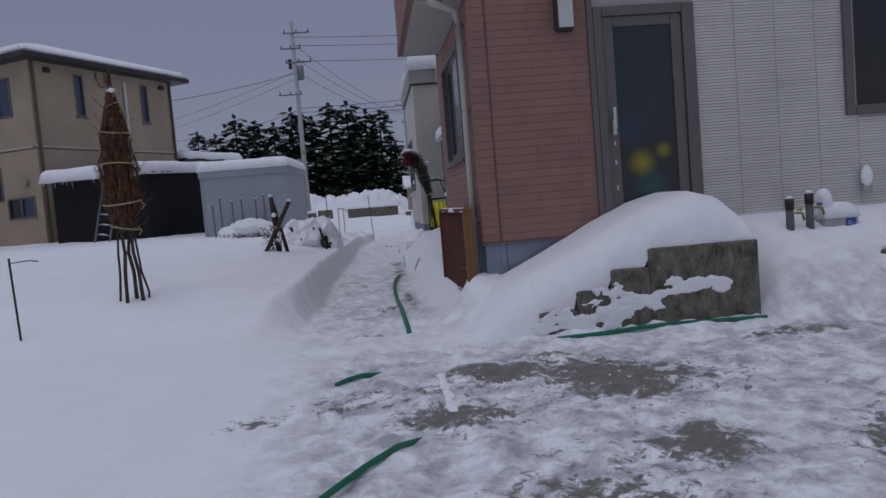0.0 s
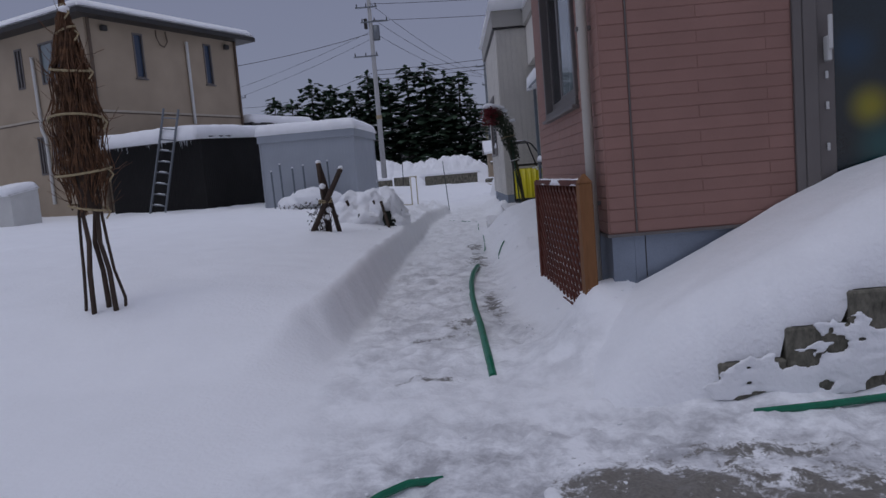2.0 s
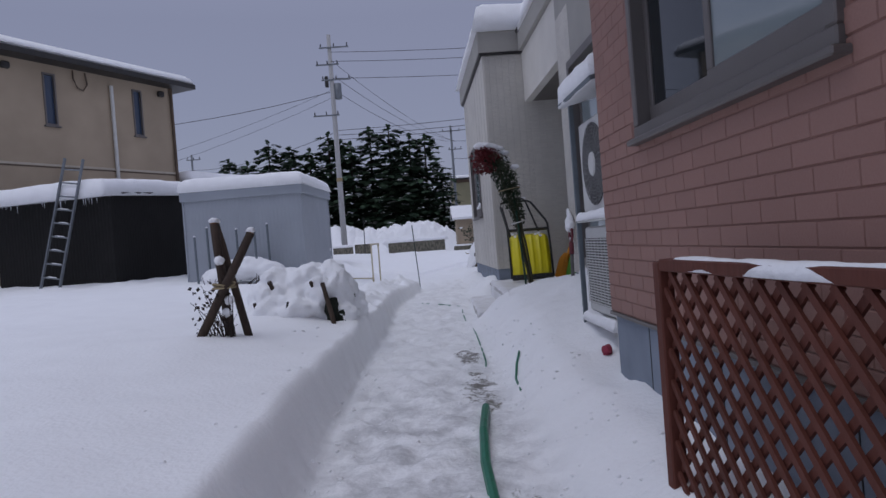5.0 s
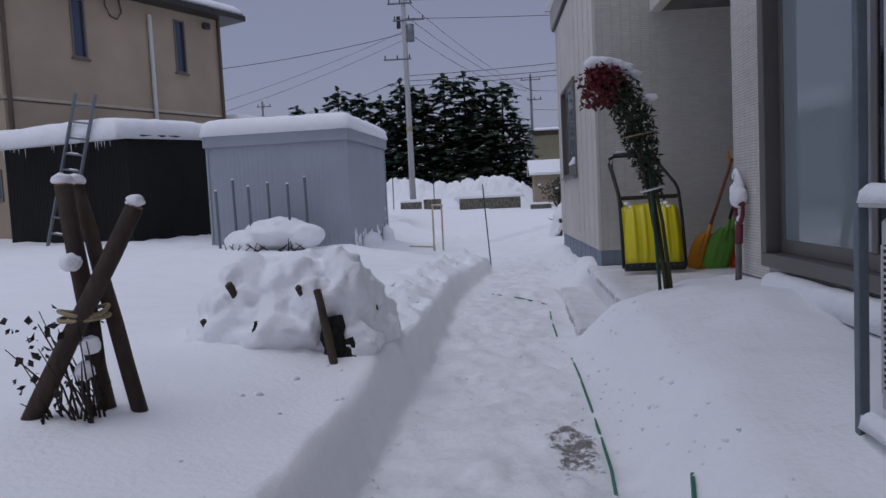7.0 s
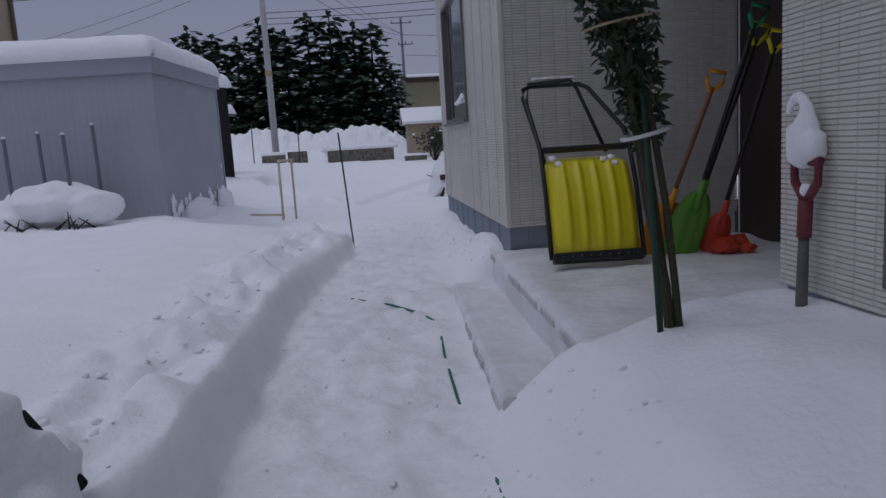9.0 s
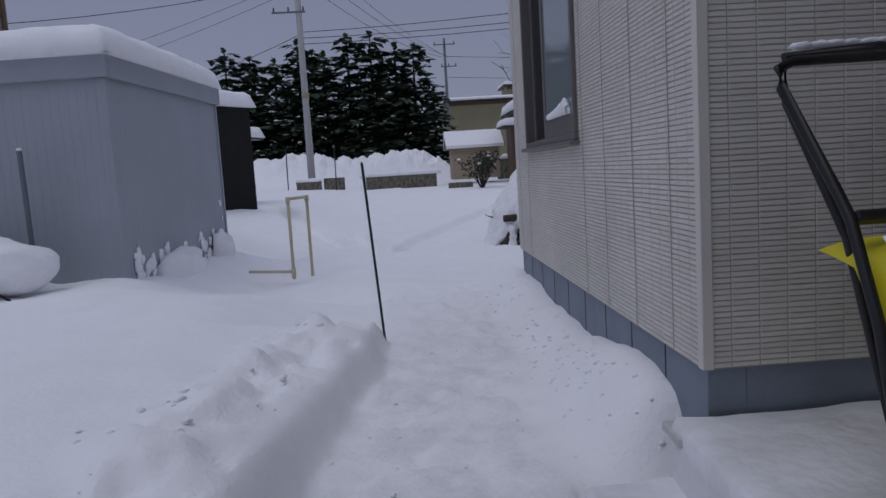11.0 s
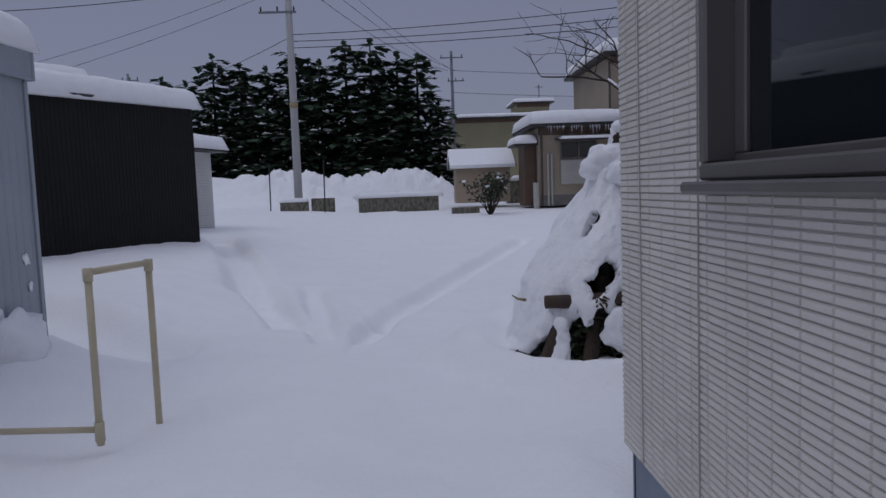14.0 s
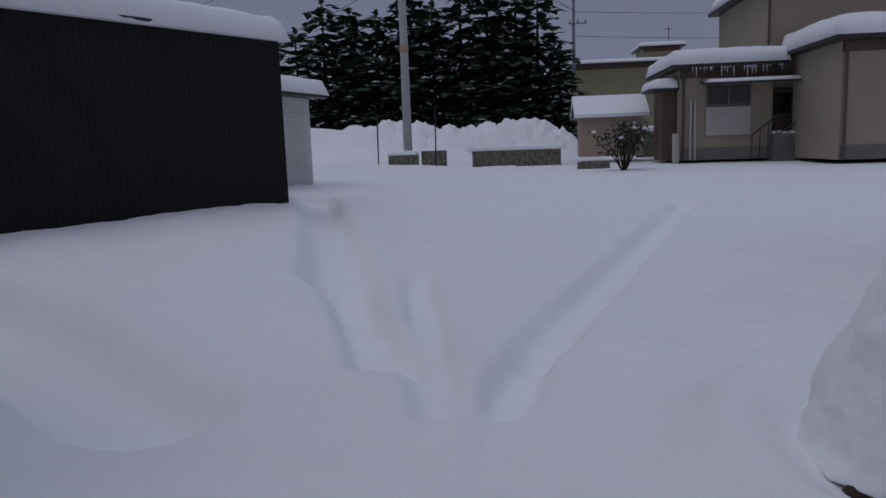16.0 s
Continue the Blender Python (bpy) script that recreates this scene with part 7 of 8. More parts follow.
def nandina():
    bx, by = 1.26, 14.83
    g = gz(bx, by)
    s = thing("nandina_shrub", pose(bx, by, g), "leaning evergreen shrub on a green stake, red tips under snow", "shrub")
    rng = random.Random(12)
    spine = [Vector(p) for p in ((1.26, 14.83, g - 0.15), (1.19, 14.83, g + 0.45), (1.11, 14.82, g + 0.9), (1.01, 14.80, g + 1.3), (0.86, 14.78, g + 1.55), (0.74, 14.76, g + 1.60))]
    def at(q):
        q *= len(spine) - 1
        i = min(int(q), len(spine) - 2)
        return spine[i].lerp(spine[i + 1], q - i)
    for k in range(4):
        bm = bm_new()
        o = Vector((rng.uniform(-0.028, 0.028), rng.uniform(-0.03, 0.03), 0))
        tube(bm, [at(q) + o * (1 + 1.2 * q) + Vector((rng.uniform(-0.01, 0.01), rng.uniform(-0.01, 0.01), 0)) for q in np.linspace(0, 0.75, 8)], 0.016, 6, 0.008)
        wpart("stem", bm, M_STEM, s)
    bm = bm_new()
    tube(bm, [(1.17, 14.78, g - 0.1), (1.12, 14.77, g + 0.75), (1.09, 14.77, g + 1.1)], 0.013, 8)
    wpart("stake", bm, M_STAKEG, s, "green plastic stake", True)
    bm = bm_new()
    c = at(0.33)
    tube(bm, [(c.x + 0.085 * math.cos(t), c.y + 0.085 * math.sin(t), c.z + 0.02 * math.cos(t)) for t in np.linspace(0, 6.283, 18)], 0.008, 5)
    wpart("tie", bm, M_WHITE, s, "white cloth tie")
    bm = bm_new()
    c = at(0.52)
    tube(bm, [(c.x + 0.13 * math.cos(t), c.y + 0.13 * math.sin(t), c.z + 0.02 * math.cos(t)) for t in np.linspace(0, 6.283, 18)], 0.005, 5)
    wpart("tie", bm, M_ROPE, s, "straw tie")
    green, red = [], []
    for k in range(2300):
        q = 0.34 + 0.62 * rng.random()
        r = 0.11 * (0.35 + math.sin(math.pi * min(1, (q - 0.3) * 1.3)))
        a, rr = rng.uniform(0, 6.283), r * math.sqrt(rng.random())
        p = at(q) + Vector((rr * math.cos(a), rr * math.sin(a), rng.uniform(-0.06, 0.06)))
        (red if q > 0.82 + rng.uniform(-0.06, 0.04) else green).append(p)
    for k in range(420):
        p = at(rng.uniform(0.8, 1.0)) + Vector((rng.uniform(-0.14, 0.08), rng.uniform(-0.14, 0.14), rng.uniform(-0.2, 0.05)))
        red.append(p)
    vs, fs = leaves(rng, green, 0.05, 0.2)
    wmesh("green_leaf", vs, fs, M_LEAF, s, "dark green pointed leaves")["kind"] = "stuff"
    vs, fs = leaves(rng, red, 0.054, 0.22)
    wmesh("red_leaf", vs, fs, M_LEAFR, s, "deep red leaf tips")["kind"] = "stuff"
    bm = bm_new()
    for k, (q, dx, r) in enumerate(((1.0, 0.0, 0.06), (0.95, 0.02, 0.08), (0.9, 0.04, 0.075), (0.85, 0.07, 0.07), (0.8, 0.1, 0.06), (0.76, 0.13, 0.05), (0.62, 0.14, 0.05), (0.98, -0.04, 0.05), (0.88, -0.05, 0.055), (0.93, -0.02, 0.06), (0.7, 0.1, 0.045))):
        p = at(q)
        lump(bm, (p.x + dx, p.y, p.z + 0.08), r, 110 + k, (1.2, 1, 0.65), 0.3, 2)
    melt(wpart("snow_tuft", bm, M_SNOW, s, "clumps of snow on the leaves", True), 0.01, 3)


M_STEM = material("greenish_brown_stem", (0.06, 0.055, 0.028), 0.8, var=0.2, scale=14, bump=0.3)
M_STAKEG = material("deep_green_stake", (0.008, 0.05, 0.025), 0.45, var=0.1, bump=0.03)
nandina()


def hoses():
    def run(pts, r, flat=1.0):
        bm = bm_new()
        tube(bm, [(x, y, gz(x, y) + dz) for x, y, dz in pts], r, 8)
        single("garden_hose", bm, M_GRNH, "green garden hose partly buried in trodden snow", "hose", "lengths of green hose")
    run([(0.21, 6.95, -0.01), (0.20, 7.2, 0.02), (0.19, 7.6, 0.024), (0.18, 8.1, 0.024), (0.16, 8.7, 0.022), (0.15, 9.3, 0.022), (0.16, 9.9, 0.018), (0.2, 10.4, 0.016), (0.27, 11.0, 0.0)], 0.027)
    run([(0.40, 12.3, 0.0), (0.43, 12.6, 0.012), (0.44, 12.9, 0.004), (0.46, 13.5, 0.003), (0.48, 14.2, 0.003), (0.49, 14.9, -0.01)], 0.008)
    run([(0.45, 15.4, 0.0), (0.45, 15.7, 0.005), (0.46, 16.1, 0.005), (0.48, 16.45, -0.01)], 0.008)
    run([(0.47, 16.8, 0.0), (0.40, 17.1, 0.008), (0.21, 17.38, 0.008), (-0.08, 17.62, 0.0)], 0.008)
    run([(-0.44, 5.32, 0.012), (-0.36, 5.4, 0.02), (-0.25, 5.5, 0.015), (-0.1, 5.56, -0.012)], 0.018)
    run([(0.12, 4.02, -0.01), (-0.02, 3.78, 0.018), (-0.2, 3.5, 0.022), (-0.38, 3.18, 0.022), (-0.6, 2.8, 0.02), (-0.8, 2.5, 0.0)], 0.018)
    run([(1.45, 5.92, 0.0), (1.8, 5.95, 0.016), (2.4, 5.99, 0.014), (3.0, 6.0, 0.016), (3.4, 5.99, 0.0)], 0.02)
    run([(0.68, 12.2, 0.0), (0.62, 11.95, 0.015), (0.56, 11.6, 0.008), (0.54, 11.2, 0.0)], 0.009)


hoses()


def meter_things():
    for k, (x, z1) in enumerate(((4.10, 1.12), (4.31, 1.16))):
        g = gz(x, 6.7)
        t = thing("standpipe", pose(x, 6.7, g), "grey upright water standpipe with a dark cap and tap", "standpipe", "standpipes by the wall")
        bm = bm_new()
        tube(bm, [(0, 0, -0.3), (0, 0, z1 - g - 0.1)], 0.038, 14)
        part("pipe", bm, M_GPIPE, t, "", True)
        bm = bm_new()
        tube(bm, [(0, 0, z1 - g - 0.1), (0, 0, z1 - g)], 0.044, 14)
        part("cap", bm, M_TRIMD, t, "", True)
        bm = bm_new()
        lump(bm, (0, 0, z1 - g + 0.01), 0.036, k, (1, 1, 0.6), 0.2, 2)
        part("snow_tuft", bm, M_SNOW, t, "", True)
        bm = bm_new()
        tube(bm, [(0.03, -0.03, z1 - g - 0.14), (0.09, -0.07, z1 - g - 0.15), (0.10, -0.08, z1 - g - 0.22)], 0.013, 7)
        tap = part("tap", bm, M_BRASS, t)
        bm = bm_new()
        lump(bm, (0.07, -0.06, z1 - g - 0.11), 0.028, k + 4, (1.2, 0.6, 0.6), 0.4, 2)
        part("tap_handle", bm, M_TAPB if k else M_TAPY, tap)
    g = gz(4.62, 6.8)
    b = thing("utility_box", pose(4.62, 6.8, g), "pale grey utility box with a small blue label", "utility box")
    bm = bm_new()
    box(bm, (4.44, 6.68, g - 0.1), (4.82, 6.95, 0.93), 0.02)
    wpart("case", bm, M_UBOX, b)
    bm = bm_new()
    box(bm, (4.68, 6.6745, 0.78), (4.78, 6.6775, 0.88))
    lb = wpart("label_plate", bm, M_BLUE, b, "small blue label")
    bm = bm_new()
    for k in range(3):
        box(bm, (4.695, 6.671, 0.80 + 0.022 * k), (4.765 - 0.012 * k, 6.6735, 0.808 + 0.022 * k))
    wpart("label_bar", bm, M_WHITE, lb)
    snow_cap("snow_on_box", 0.42, 0.32, 0.12, pose(4.42, 6.66, 0.93), "rounded snow on the utility box", 0.1, 0.05, 3, 14)
    bm = bm_new()
    lump(bm, (4.5, 6.75, 1.08), 0.09, 7, (1, 0.9, 1.2), 0.3, 2)
    single("snow_clump", bm, M_SNOW, "upright clump of snow on the box", "snow", smooth=True)
    bm = bm_new()
    lump(bm, (4.93, 6.45, 0.5), 0.17, 9, (1.3, 0.8, 0.75), 0.3, 3)
    single("garden_rock", bm, M_CONC, "grey garden rock half under snow", "rock")
    bm = bm_new()
    lump(bm, (4.9, 6.5, 0.6), 0.16, 19, (1.3, 0.9, 0.5), 0.25, 3)
    single("snow_clump", bm, M_SNOW, "cap of snow on the garden rock", "snow", smooth=True)
    v = thing("wall_vent", pose(5.35, 7.32, 1.15), "small wall outlet hood with a cone of snow on it", "vent")
    bm = bm_new()
    box(bm, (5.30, 7.24, 1.10), (5.40, 7.326, 1.18), 0.01)
    wpart("hood", bm, M_UBOX, v)
    bm = bm_new()
    lump(bm, (5.35, 7.27, 1.28), 0.07, 8, (0.9, 0.7, 1.8), 0.2, 2)
    wpart("snow_tuft", bm, M_SNOW, v, "", True)


M_GPIPE = material("grey_plastic_pipe", (0.12, 0.125, 0.12), 0.5, var=0.1, scale=8, bump=0.05)
M_BRASS = material("dull_brass", (0.3, 0.24, 0.1), 0.4, 0.8, var=0.1)
M_TAPY = material("yellow_green_tap_handle", (0.4, 0.4, 0.05), 0.5, var=0.1)
M_TAPB = material("blue_tap_handle", (0.08, 0.16, 0.3), 0.5, var=0.1)
M_UBOX = material("pale_grey_box", (0.42, 0.42, 0.40), 0.55, var=0.1, scale=5, bump=0.05)
M_BLUE = material("blue_label", (0.01, 0.06, 0.35), 0.4, var=0.03, bump=0)
meter_things()


def log_tipi():
    cx, cy, g = 2.0, 24.8, 0.55
    s = thing("log_tipi", pose(cx, cy, g), "cone of logs guarding a shrub, heaped with thick snow", "plant shelter")
    rng = random.Random(15)
    apex = Vector((2.0, 24.78, 1.92))
    feet = [(-142, 0.98, 0.0), (-122, 0.84, 0.0), (-95, 0.78, 0.0), (-62, 0.82, 0.26), (-30, 0.84, 0.22), (15, 0.85, 0.0), (60, 0.85, 0.2), (105, 0.85, 0.24), (150, 0.85, 0.27), (190, 0.88, 0.3)]
    for k, (deg, r, over) in enumerate(feet):
        a = radians(deg)
        foot = Vector((cx + r * math.cos(a), cy + r * math.sin(a), g - 0.15))
        off = Vector((rng.uniform(-0.07, 0.07), rng.uniform(-0.05, 0.05), 0)) + Vector((0.08 * math.cos(a), 0.05 * math.sin(a), 0))
        d = (apex + off - foot).normalized()
        top = apex + off + d * (over + 0.05 if over else 0.0)
        bm = bm_new()
        log(bm, foot, top, 0.055, 0.042, 0.15)
        st = wpart("log", bm, M_LOG, s, smooth=True)
        if over:
            bm = bm_new()
            for j in range(5):
                p = top - d * (0.05 * j) + Vector((0, 0, 0.03))
                lump(bm, p, 0.05, 130 + 7 * k + j, (1, 1, 0.8), 0.25, 2)
            melt(wpart("snow_tuft", bm, M_SNOW, st, "cap of snow on the log end", True), 0.012, 3)
    # crosspieces lashed round the front
    ring = [(-140, 0.80), (-120, 0.74), (-100, 0.68), (-72, 0.68), (-44, 0.72)]
    for k in range(len(ring) - 1):
        (da, ra), (db, rb) = ring[k], ring[k + 1]
        z = 1.0 + 0.02 * (k % 2)
        p = Vector((cx + ra * math.cos(radians(da - 4)), cy + ra * math.sin(radians(da - 4)), z))
        q = Vector((cx + rb * math.cos(radians(db + 4)), cy + rb * math.sin(radians(db + 4)), z + 0.02))
        bm = bm_new()
        log(bm, p, q, 0.046, 0.046, 0.18)
        cl = wpart("crosspiece", bm, M_LOG, s, smooth=True)
        bm = bm_new()
        for j in range(9):
            e = q + Vector((rng.uniform(-0.04, 0.04), -0.045 + rng.uniform(-0.015, 0.01), rng.uniform(-0.03, 0.05)))
            tube(bm, [e, e + Vector((rng.uniform(-0.04, 0.04), -0.015, rng.uniform(-0.07, 0.03)))], 0.008, 5, 0.004)
        wpart("rope", bm, M_ROPEO, cl, "frayed orange-brown rope knot")
    # draped snow: an uneven cone with a ragged hem and a few gaps
    nu, nv = 300, 110
    gaps = ((-62, 1.52, 11, 0.055), (-50, 1.44, 8, 0.045), (-88, 1.72, 10, 0.05), (-52, 1.70, 11, 0.06), (-112, 1.20, 7, 0.07), (-116, 1.13, 6, 0.06), (-74, 1.17, 9, 0.07), (-66, 1.12, 7, 0.06), (-128, 1.56, 5, 0.03), (-133, 1.48, 4, 0.03), (-20, 1.4, 8, 0.05))
    vs, keep = [], []
    for i in range(nu):
        deg = -180 + 360 * i / nu
        a = radians(deg)
        front = math.exp(-((deg + 98) / 52) ** 4)
        n1 = noise.noise(Vector((math.cos(a) * 5, math.sin(a) * 5, 3)))
        n2 = noise.noise(Vector((math.cos(a) * 16, math.sin(a) * 16, 8)))
        hem = 0.58 + 0.35 * front + (0.16 * n1 + 0.12 * n2) * front
        hem -= 0.30 * math.exp(-((deg + 137) / 5) ** 2) + 0.20 * math.exp(-((deg + 93) / 6) ** 2) + 0.1 * math.exp(-((deg + 50) / 6) ** 2)
        for j in range(nv):
            q = j / (nv - 1)
            z = hem + (1.98 - hem) * q
            r = 0.74 - 0.53 * (z - 0.92) if z > 0.92 else 0.74 + 0.30 * (0.92 - z)
            r += 0.05 * math.exp(-((deg + 150) / 24) ** 2) * max(0, 1.3 - z)
            fold = 0.035 * math.sin(a * 9 + 1.5) * (1 - q) * front
            body = 0.11 * noise.noise(Vector((math.cos(a) * 1.7, math.sin(a) * 1.7, z * 2.0))) + 0.045 * noise.noise(Vector((math.cos(a) * 5, math.sin(a) * 5, z * 5)))
            clot = 0.018 * noise.noise(Vector((math.cos(a) * 15, math.sin(a) * 15, z * 14)))
            r = max(0.02, (r + fold + body + clot) * min(1.0, (1 - q) * 14) ** 0.5 + 0.035 * min(1.0, q * 12) * (1 - q))
            vs.append((cx + r * math.cos(a), cy + r * math.sin(a), z))
            keep.append(not any(((deg - d) / w) ** 2 + ((z - h) / t) ** 2 < 1 + 0.9 * noise.noise(Vector((deg * 0.2, z * 14, d))) for d, h, w, t in gaps))
    fs = []
    for i in range(nu):
        for j in range(nv - 1):
            a0, a1 = i * nv + j, ((i + 1) % nu) * nv + j
            if keep[a0] and keep[a1] and keep[a0 + 1] and keep[a1 + 1]:
                fs.append((a0, a1, a1 + 1, a0 + 1))
    sh = wmesh("snow_cover", vs, fs, M_SNOW, s, "thick ragged snow cover", True)
    md = sh.modifiers.new("thickness", "SOLIDIFY")
    md.thickness, md.offset = 0.075, -1
    rd = sh.modifiers.new("soft_edge", "SMOOTH")
    rd.factor, rd.iterations = 0.5, 3
    # heaped snow on the crossing and on ledges
    bm = bm_new()
    for k, (x, y, z, r) in enumerate(((1.99, 24.72, 1.98, 0.12), (1.86, 24.70, 1.98, 0.11), (2.10, 24.70, 1.95, 0.11), (2.18, 24.62, 1.82, 0.09), (1.97, 24.60, 1.86, 0.11), (2.03, 24.88, 1.98, 0.13), (1.78, 24.68, 1.90, 0.09))):
        lump(bm, (x, y, z), r * 1.1, 150 + k, (1, 1, 0.85), 0.3, 3)
    melt(wpart("snow_lump", bm, M_SNOW, s, "heaped snow where the logs cross", True), 0.016, 4)
    for n, drip in enumerate((((1.80, 24.10, 0.90, 0.09), (1.78, 24.11, 0.80, 0.09), (1.83, 24.10, 0.74, 0.06)), ((1.43, 24.20, 0.86, 0.05), (1.44, 24.19, 0.77, 0.055), (1.43, 24.18, 0.68, 0.06), (1.41, 24.18, 0.60, 0.07)), ((2.22, 24.12, 0.66, 0.05), (2.26, 24.1, 0.58, 0.06)))):
        bm = bm_new()
        for k, (x, y, z, r) in enumerate(drip):
            lump(bm, (x, y, z), r, 400 + 10 * n + k, (1.05, 0.8, 1.1), 0.4, 3)
        melt(wpart("snow_lump", bm, M_SNOW, s, "clotted snow hanging over the crosspieces", True), 0.012, 3)
    # shrub lumps, near black to paint the cone's inner shade, and boards inside
    bm = bm_new()
    for k in range(10):
        lump(bm, (cx + 0.34 * math.cos(k * 0.66), cy + 0.34 * math.sin(k * 0.66), g + 0.12 + 0.1 * k), 0.34 - 0.02 * k, 170 + k, (1, 1, 0.9), 0.5, 2)
    wpart("shrub", bm, M_INSIDE, s, "evergreen shrub inside the cone, coloured near black for the shade there")
    vs, fs = leaves(rng, [Vector((cx + rng.uniform(-0.5, 0.35), cy - rng.uniform(0.40, 0.62), g + rng.uniform(0.0, 0.48))) for _ in range(500)], 0.07, 0.28)
    wmesh("shrub_leaf", vs, fs, M_LEAF, s)["kind"] = "stuff"
    for x, z, turn, tilt in ((2.08, 0.57, 18, -14), (1.72, 0.56, -6, 4)):
        bm = bm_new()
        box(bm, (-0.13, -0.09, 0), (0.13, 0.09, 0.10), 0.012, pose(x, 24.16, z - 0.06, tilt, 0, turn))
        bd = wpart("board", bm, M_LOG, s, "dark plank at the foot")
        bm = bm_new()
        lump(bm, (x, 24.18, z + 0.045), 0.10, int(x * 50), (1.1, 0.7, 0.25), 0.3, 2)
        wpart("snow_tuft", bm, M_SNOW, bd, "", True)
    bm = bm_new()
    tube(bm, [(1.2, 24.26, 1.03), (1.14, 24.2, 1.05), (1.10, 24.16, 1.08)], 0.012, 5, 0.005)
    wpart("twig", bm, M_ROPE, s)


M_ROPEO = material("frayed_orange_rope", (0.13, 0.075, 0.035), 0.9, var=0.25, scale=30, bump=0.6)
log_tipi()


def bare_tree():
    bx, by = 4.45, 28.2
    g = gz(bx, by)
    t = thing("bare_tree", pose(bx, by, g), "leafless garden tree with many fine twigs carrying snow", "tree")
    rng = random.Random(22)
    big, fine, snow = bm_new(), bm_new(), bm_new()
    def grow(p, d, ln, r, depth):
        pts, q = [p], p
        for k in range(5):
            d = (d + Vector((rng.uniform(-0.3, 0.3), rng.uniform(-0.3, 0.3), rng.uniform(-0.16, 0.2)))).normalized()
            q = q + d * ln / 5
            pts.append(q)
        tube(big if depth < 2 else fine, pts, r, 8 if depth < 2 else 4, r * 0.6)
        if depth < 3 and abs(d.z) < 0.8:
            tube(snow, [v + Vector((0, 0, r * 0.9)) for v in pts], r * 0.8 + 0.008, 6, r * 0.5 + 0.004, 0.4)
        if depth >= 5:
            return
        for k in range(3 if depth else 4):
            i = rng.randint(2, 5)
            b = rng.uniform(0, 6.283)
            nd = (d * 0.75 + Vector((math.cos(b), math.sin(b), rng.uniform(-0.15, 0.5))) * 0.85).normalized()
            grow(pts[i], nd, ln * rng.uniform(0.55, 0.8), r * (0.6 - 0.04 * k) * (1.0 if i > 3 else 0.85), depth + 1)
    for dx, dy, lean in ((-0.25, 0, -0.25), (0.0, 0.1, 0.05), (0.3, -0.05, 0.3)):
        grow(Vector((bx + dx, by + dy, g - 0.2)), Vector((lean, -0.1, 1)).normalized(), 2.3, 0.11, 0)
    wpart("trunk", big, M_BARK, t, "dark leaning trunks and limbs", True)
    wpart("twig", fine, M_BARK, t, "fine bare twigs")["kind"] = "stuff"
    wpart("branch_snow", snow, M_SNOW, t, "snow lying along the limbs", True)["kind"] = "stuff"


bare_tree()


def field_bush():
    bx, by = 3.45, 46.3
    g = gz(bx, by)
    t = thing("field_bush", pose(bx, by, g), "small leafy bush standing in the snow field", "bush")
    rng = random.Random(31)
    bm = bm_new()
    pts = []
    for k in range(16):
        d = Vector((rng.uniform(-0.55, 0.55), rng.uniform(-0.5, 0.5), 1)).normalized()
        p = Vector((bx, by, g - 0.1))
        run = [p]
        for j in range(5):
            d = (d + Vector((rng.uniform(-0.3, 0.3), rng.uniform(-0.3, 0.3), 0.1))).normalized()
            p = p + d * rng.uniform(0.26, 0.36)
            run.append(p)
            if j > 1:
                pts += [p + Vector((rng.uniform(-0.2, 0.2), rng.uniform(-0.2, 0.2), rng.uniform(-0.15, 0.2))) for _ in range(9)]
        tube(bm, run, 0.03, 5, 0.01)
    wpart("stem", bm, M_BARK, t)["kind"] = "stuff"
    vs, fs = leaves(rng, pts, 0.16, 0.3)
    wmesh("leaf", vs, fs, M_LEAF, t)["kind"] = "stuff"
    bm = bm_new()
    for k in range(10):
        p = pts[rng.randrange(len(pts))]
        lump(bm, (p.x, p.y, p.z + 0.05), 0.08, 200 + k, (1.3, 1, 0.6), 0.3, 1)
    wpart("snow_tuft", bm, M_SNOW, t, "", True)["kind"] = "stuff"


field_bush()


def white_store():
    s = thing("white_store", pose(-5.35, 36.4, 0.55, 0, 0, -14), "small white shuttered store behind the garage, snow on its roof", "shed")
    bm = bm_new()
    box(bm, (-2.2, 0, 0), (0, 2.5, 2.4))
    part("wall", bm, M_WHITE, s)
    for k in range(26):
        bm = bm_new()
        box(bm, (0.002, 0.2, 0.1 + 0.075 * k), (0.02, 2.3, 0.16 + 0.075 * k), 0.004)
        part("shutter_slat", bm, M_WHITE, s)
    bm = bm_new()
    box(bm, (-2.4, -0.25, 2.4), (0.4, 2.7, 2.5), 0.01)
    part("roof", bm, M_TRIMD, s)
    snow_cap("store_snow", 2.9, 3.0, 0.32, pose(-2.45, -0.3, 2.5), "", 0.2, 0.05, 17, 24, parent=s)
    bm = bm_new()
    tube(bm, [(0.36, -0.2, -0.2), (0.36, -0.2, 2.4)], 0.04, 8)
    part("post", bm, M_TRIMD, s)


white_store()


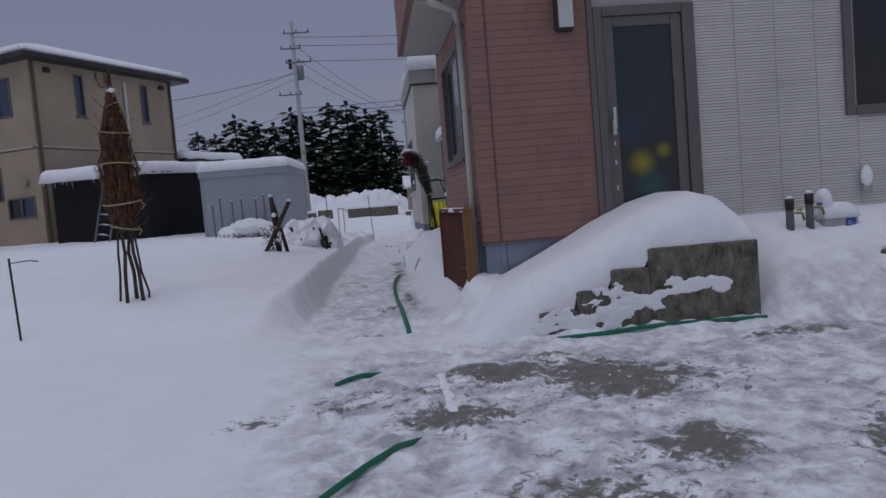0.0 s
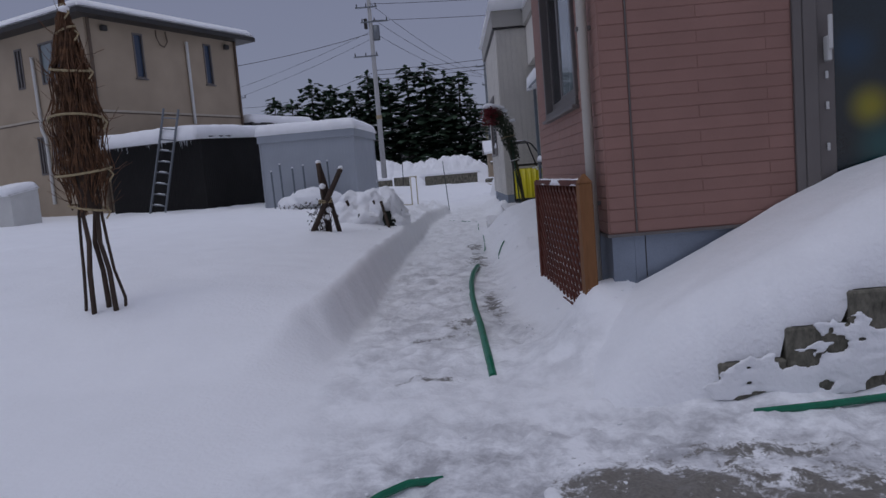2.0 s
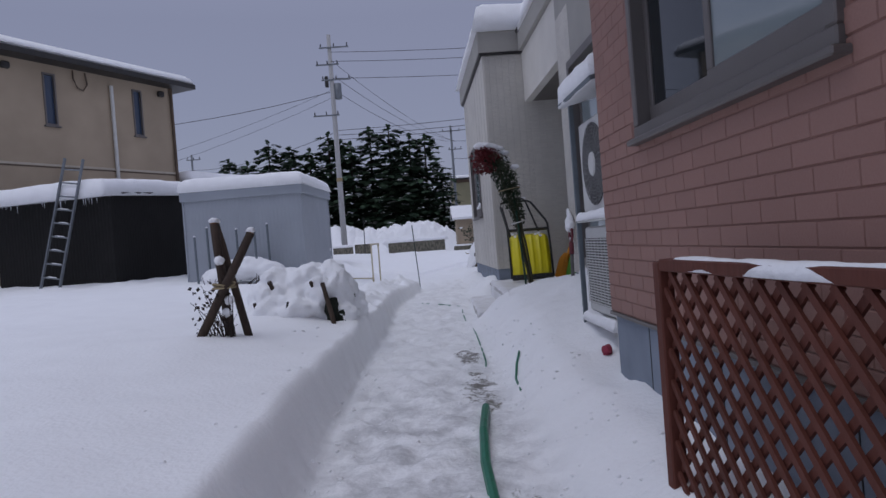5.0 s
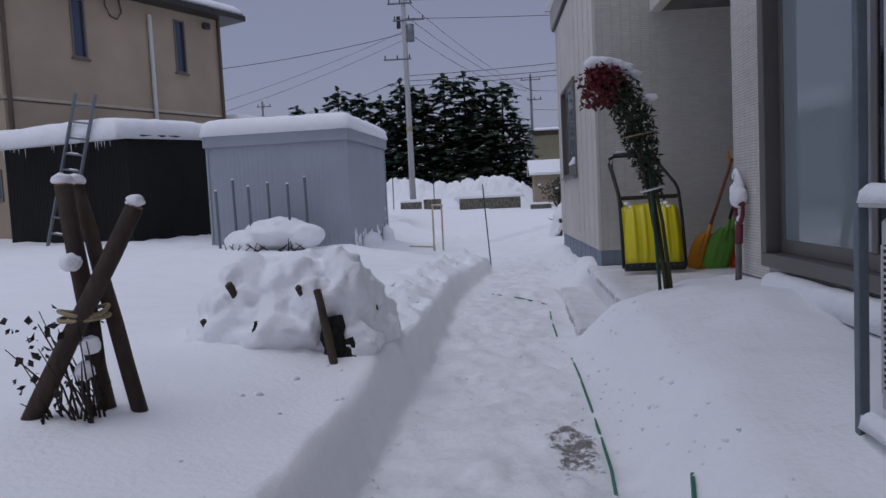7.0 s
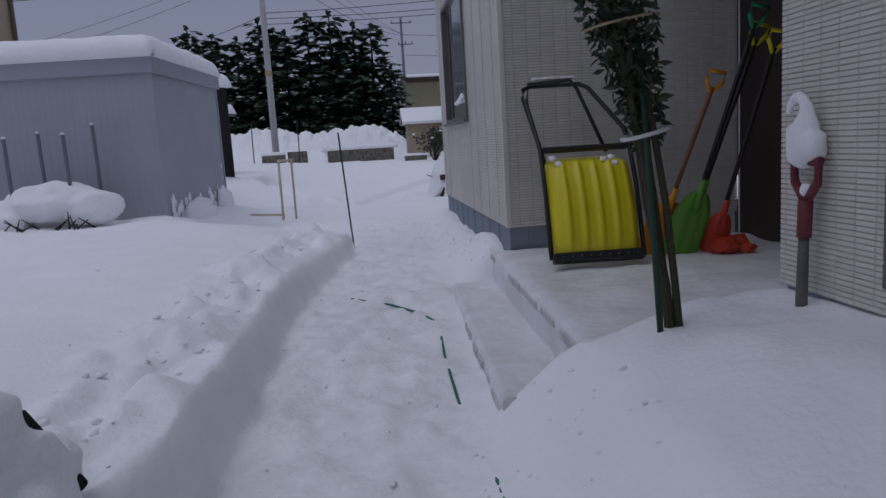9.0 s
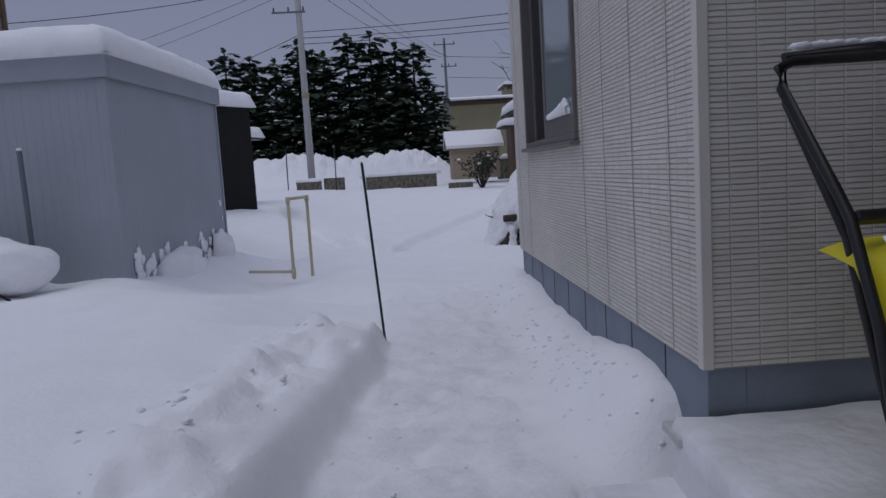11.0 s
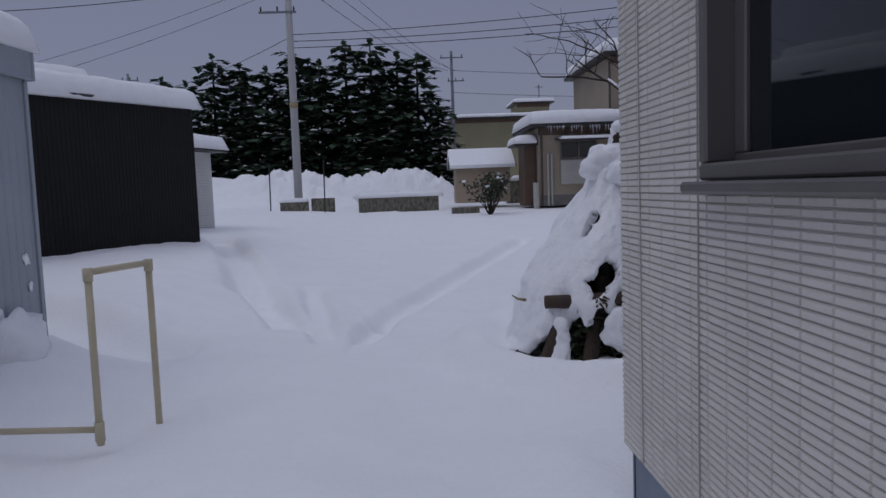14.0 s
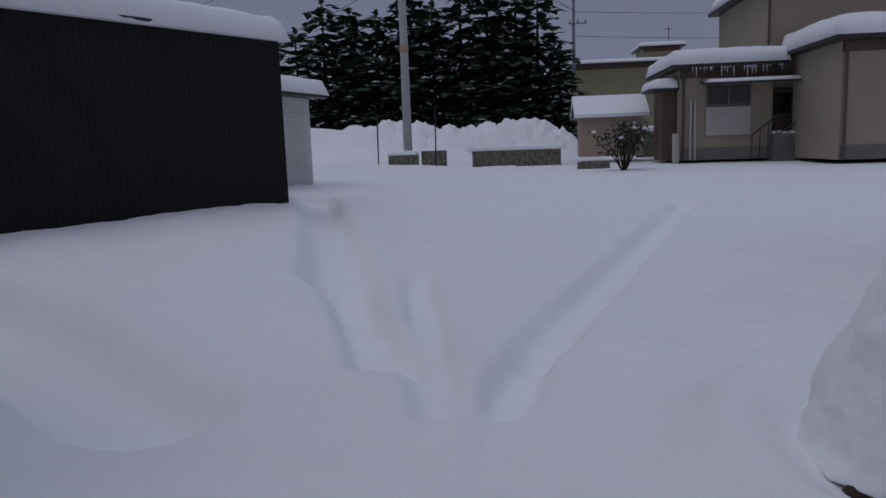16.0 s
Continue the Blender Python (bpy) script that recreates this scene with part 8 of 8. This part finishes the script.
def snow_clods():
    """Loose clods along the cut edges of the snow and over the drive."""
    rng = random.Random(77)
    spots = []
    for k in range(230):
        y = rng.uniform(9, 20.8)
        spots.append((float(left_edge(y)) - 0.15 - abs(rng.gauss(0, 0.35)), y, rng.uniform(0.006, 0.03)) if y > 13.5 or rng.random() < 0.3 else (float(left_edge(y)) + rng.uniform(-0.05, 0.15), y, rng.uniform(0.008, 0.02)))
    for k in range(420):
        spots.append((rng.uniform(-0.8, 4.2), rng.uniform(2.0, 6.0), rng.uniform(0.004, 0.016)))
    for k in range(260):
        y = rng.uniform(7.0, 15.2)
        spots.append((float(right_edge(y)) + rng.uniform(-0.1, 0.5), y, rng.uniform(0.006, 0.018)))
    for k in range(160):
        spots.append((rng.uniform(0.75, 1.1), rng.uniform(17.9, 21.6), rng.uniform(0.006, 0.02)))
    for k in range(200):
        y = rng.uniform(8.5, 20)
        spots.append((rng.uniform(float(left_edge(y)), float(right_edge(y))), y, rng.uniform(0.005, 0.016)))
    xs, ys = np.array([s[0] for s in spots]), np.array([s[1] for s in spots])
    zs = ground_z(xs, ys)
    ball = bmesh.new()
    bmesh.ops.create_icosphere(ball, subdivisions=1, radius=1.0)
    bv = [v.co.copy() for v in ball.verts]
    bf = [tuple(v.index for v in f.verts) for f in ball.faces]
    ball.free()
    vs, fs = [], []
    for k, (x, y, r) in enumerate(spots):
        o = len(vs)
        sq = rng.uniform(0.35, 0.7)
        for c in bv:
            w = r * rng.uniform(0.55, 1.35)
            vs.append((x + c.x * w, y + c.y * w, zs[k] + c.z * w * sq))
        fs += [tuple(o + i for i in f) for f in bf]
    tagged(new("snow_clods", mesh_from("snow_clods", vs, fs, M_SNOW)), "loose clods of snow scattered along the dug edges", "snow", kind="stuff")


snow_clods()


def stuck_snow():
    """Patches of snow blown against the step face and the shed's side."""
    rng = random.Random(5)
    bm = bm_new()
    for k in range(40):
        x = rng.uniform(1.36, 2.1)
        lump(bm, (x, 6.09, 0.12 + 0.45 * rng.random() * (x - 1.1)), rng.uniform(0.03, 0.08), k + 60, (1.5, 0.12, 0.7), 0.8, 3)
    for k in range(46):
        x = rng.uniform(1.5, 3.1)
        z = 0.26 + 0.1 * math.sin(x * 3) + rng.uniform(-0.07, 0.07) + (0.1 if x > 2.6 else 0)
        lump(bm, (x, 6.097, z), rng.uniform(0.025, 0.075), k, (1.4, 0.11, 0.75), 0.95, 3)
    melt(single("stuck_snow", bm, M_SNOW, "patches of snow stuck to the concrete step face", "snow", kind="stuff", smooth=True), 0.012, 2)
    m = pose(-2.53, 21.98, 0.6, 0, 0, -5)
    bm = bm_new()
    for k in range(70):
        y = 0.2 + 2.6 * rng.random()
        z = 0.2 + rng.random() ** 2 * (0.25 + 1.0 * max(0, (y - 1.9)) * rng.random())
        lump(bm, (0.008, y, z), rng.uniform(0.02, 0.085), k + 100, (0.12, 1.0, 1.1), 0.8, 2)
    lump(bm, (0.05, 1.2, 0.15), 0.3, 7, (0.6, 2.2, 0.7), 0.4, 3)
    lump(bm, (0.05, 2.5, 0.2), 0.22, 8, (0.6, 1.2, 1.3), 0.4, 3)
    single("stuck_snow", bm, M_SNOW, "patches of snow stuck to the shed's side", "snow", kind="stuff", m=m, smooth=True)


stuck_snow()


def drive_strip():
    bm = bm_new()
    rng = random.Random(71)
    for k in range(20):
        y = 4.45 + 0.048 * k
        lump(bm, (0.37 + rng.uniform(-0.015, 0.015), y, gz(0.37, y) + 0.002), rng.uniform(0.035, 0.055), k, (0.9, 1.3, 0.3), 0.4, 2)
    melt(single("drain_strip", bm, M_SNOW, "narrow snow-filled joint strip in the concrete drive", "joint", kind="structure", smooth=True), 0.008, 2)


drive_strip()
# snow lying on the window and ledge
snow_cap("snow_on_ledge", 0.16, 2.2, 0.10, pose(1.655, 11.95, 0.90), "soft snow on the window ledge", 0.05, 0.05, 15, 10)
for a, b, z, h in ((20.2, 19.62, 1.962, 0.08),):
    nv = 24
    vs, fs = [], []
    for i in range(nv):
        q = i / (nv - 1)
        y = a + (b - a) * q
        top = 0.03 + h * q ** 1.5 * (1 if q < 0.93 else (1 - q) / 0.07 * 0.7 + 0.3) + 0.012 * math.sin(q * 31)
        lo = z + 0.004
        vs += [(1.128, y, lo), (1.124, y, lo + top * 0.8), (1.137, y, lo + top), (1.158, y, lo + top * 0.9), (1.158, y, lo)]
    for i in range(nv - 1):
        for j in range(5):
            fs.append((i * 5 + j, (i + 1) * 5 + j, (i + 1) * 5 + (j + 1) % 5, i * 5 + (j + 1) % 5))
    fs += [(4, 3, 2, 1, 0), tuple((nv - 1) * 5 + j for j in range(5))]
    tagged(new("snow_wedge", mesh_from("snow_wedge", vs, fs, M_SNOW)), "wedge of snow drifted on the window sash", "snow")
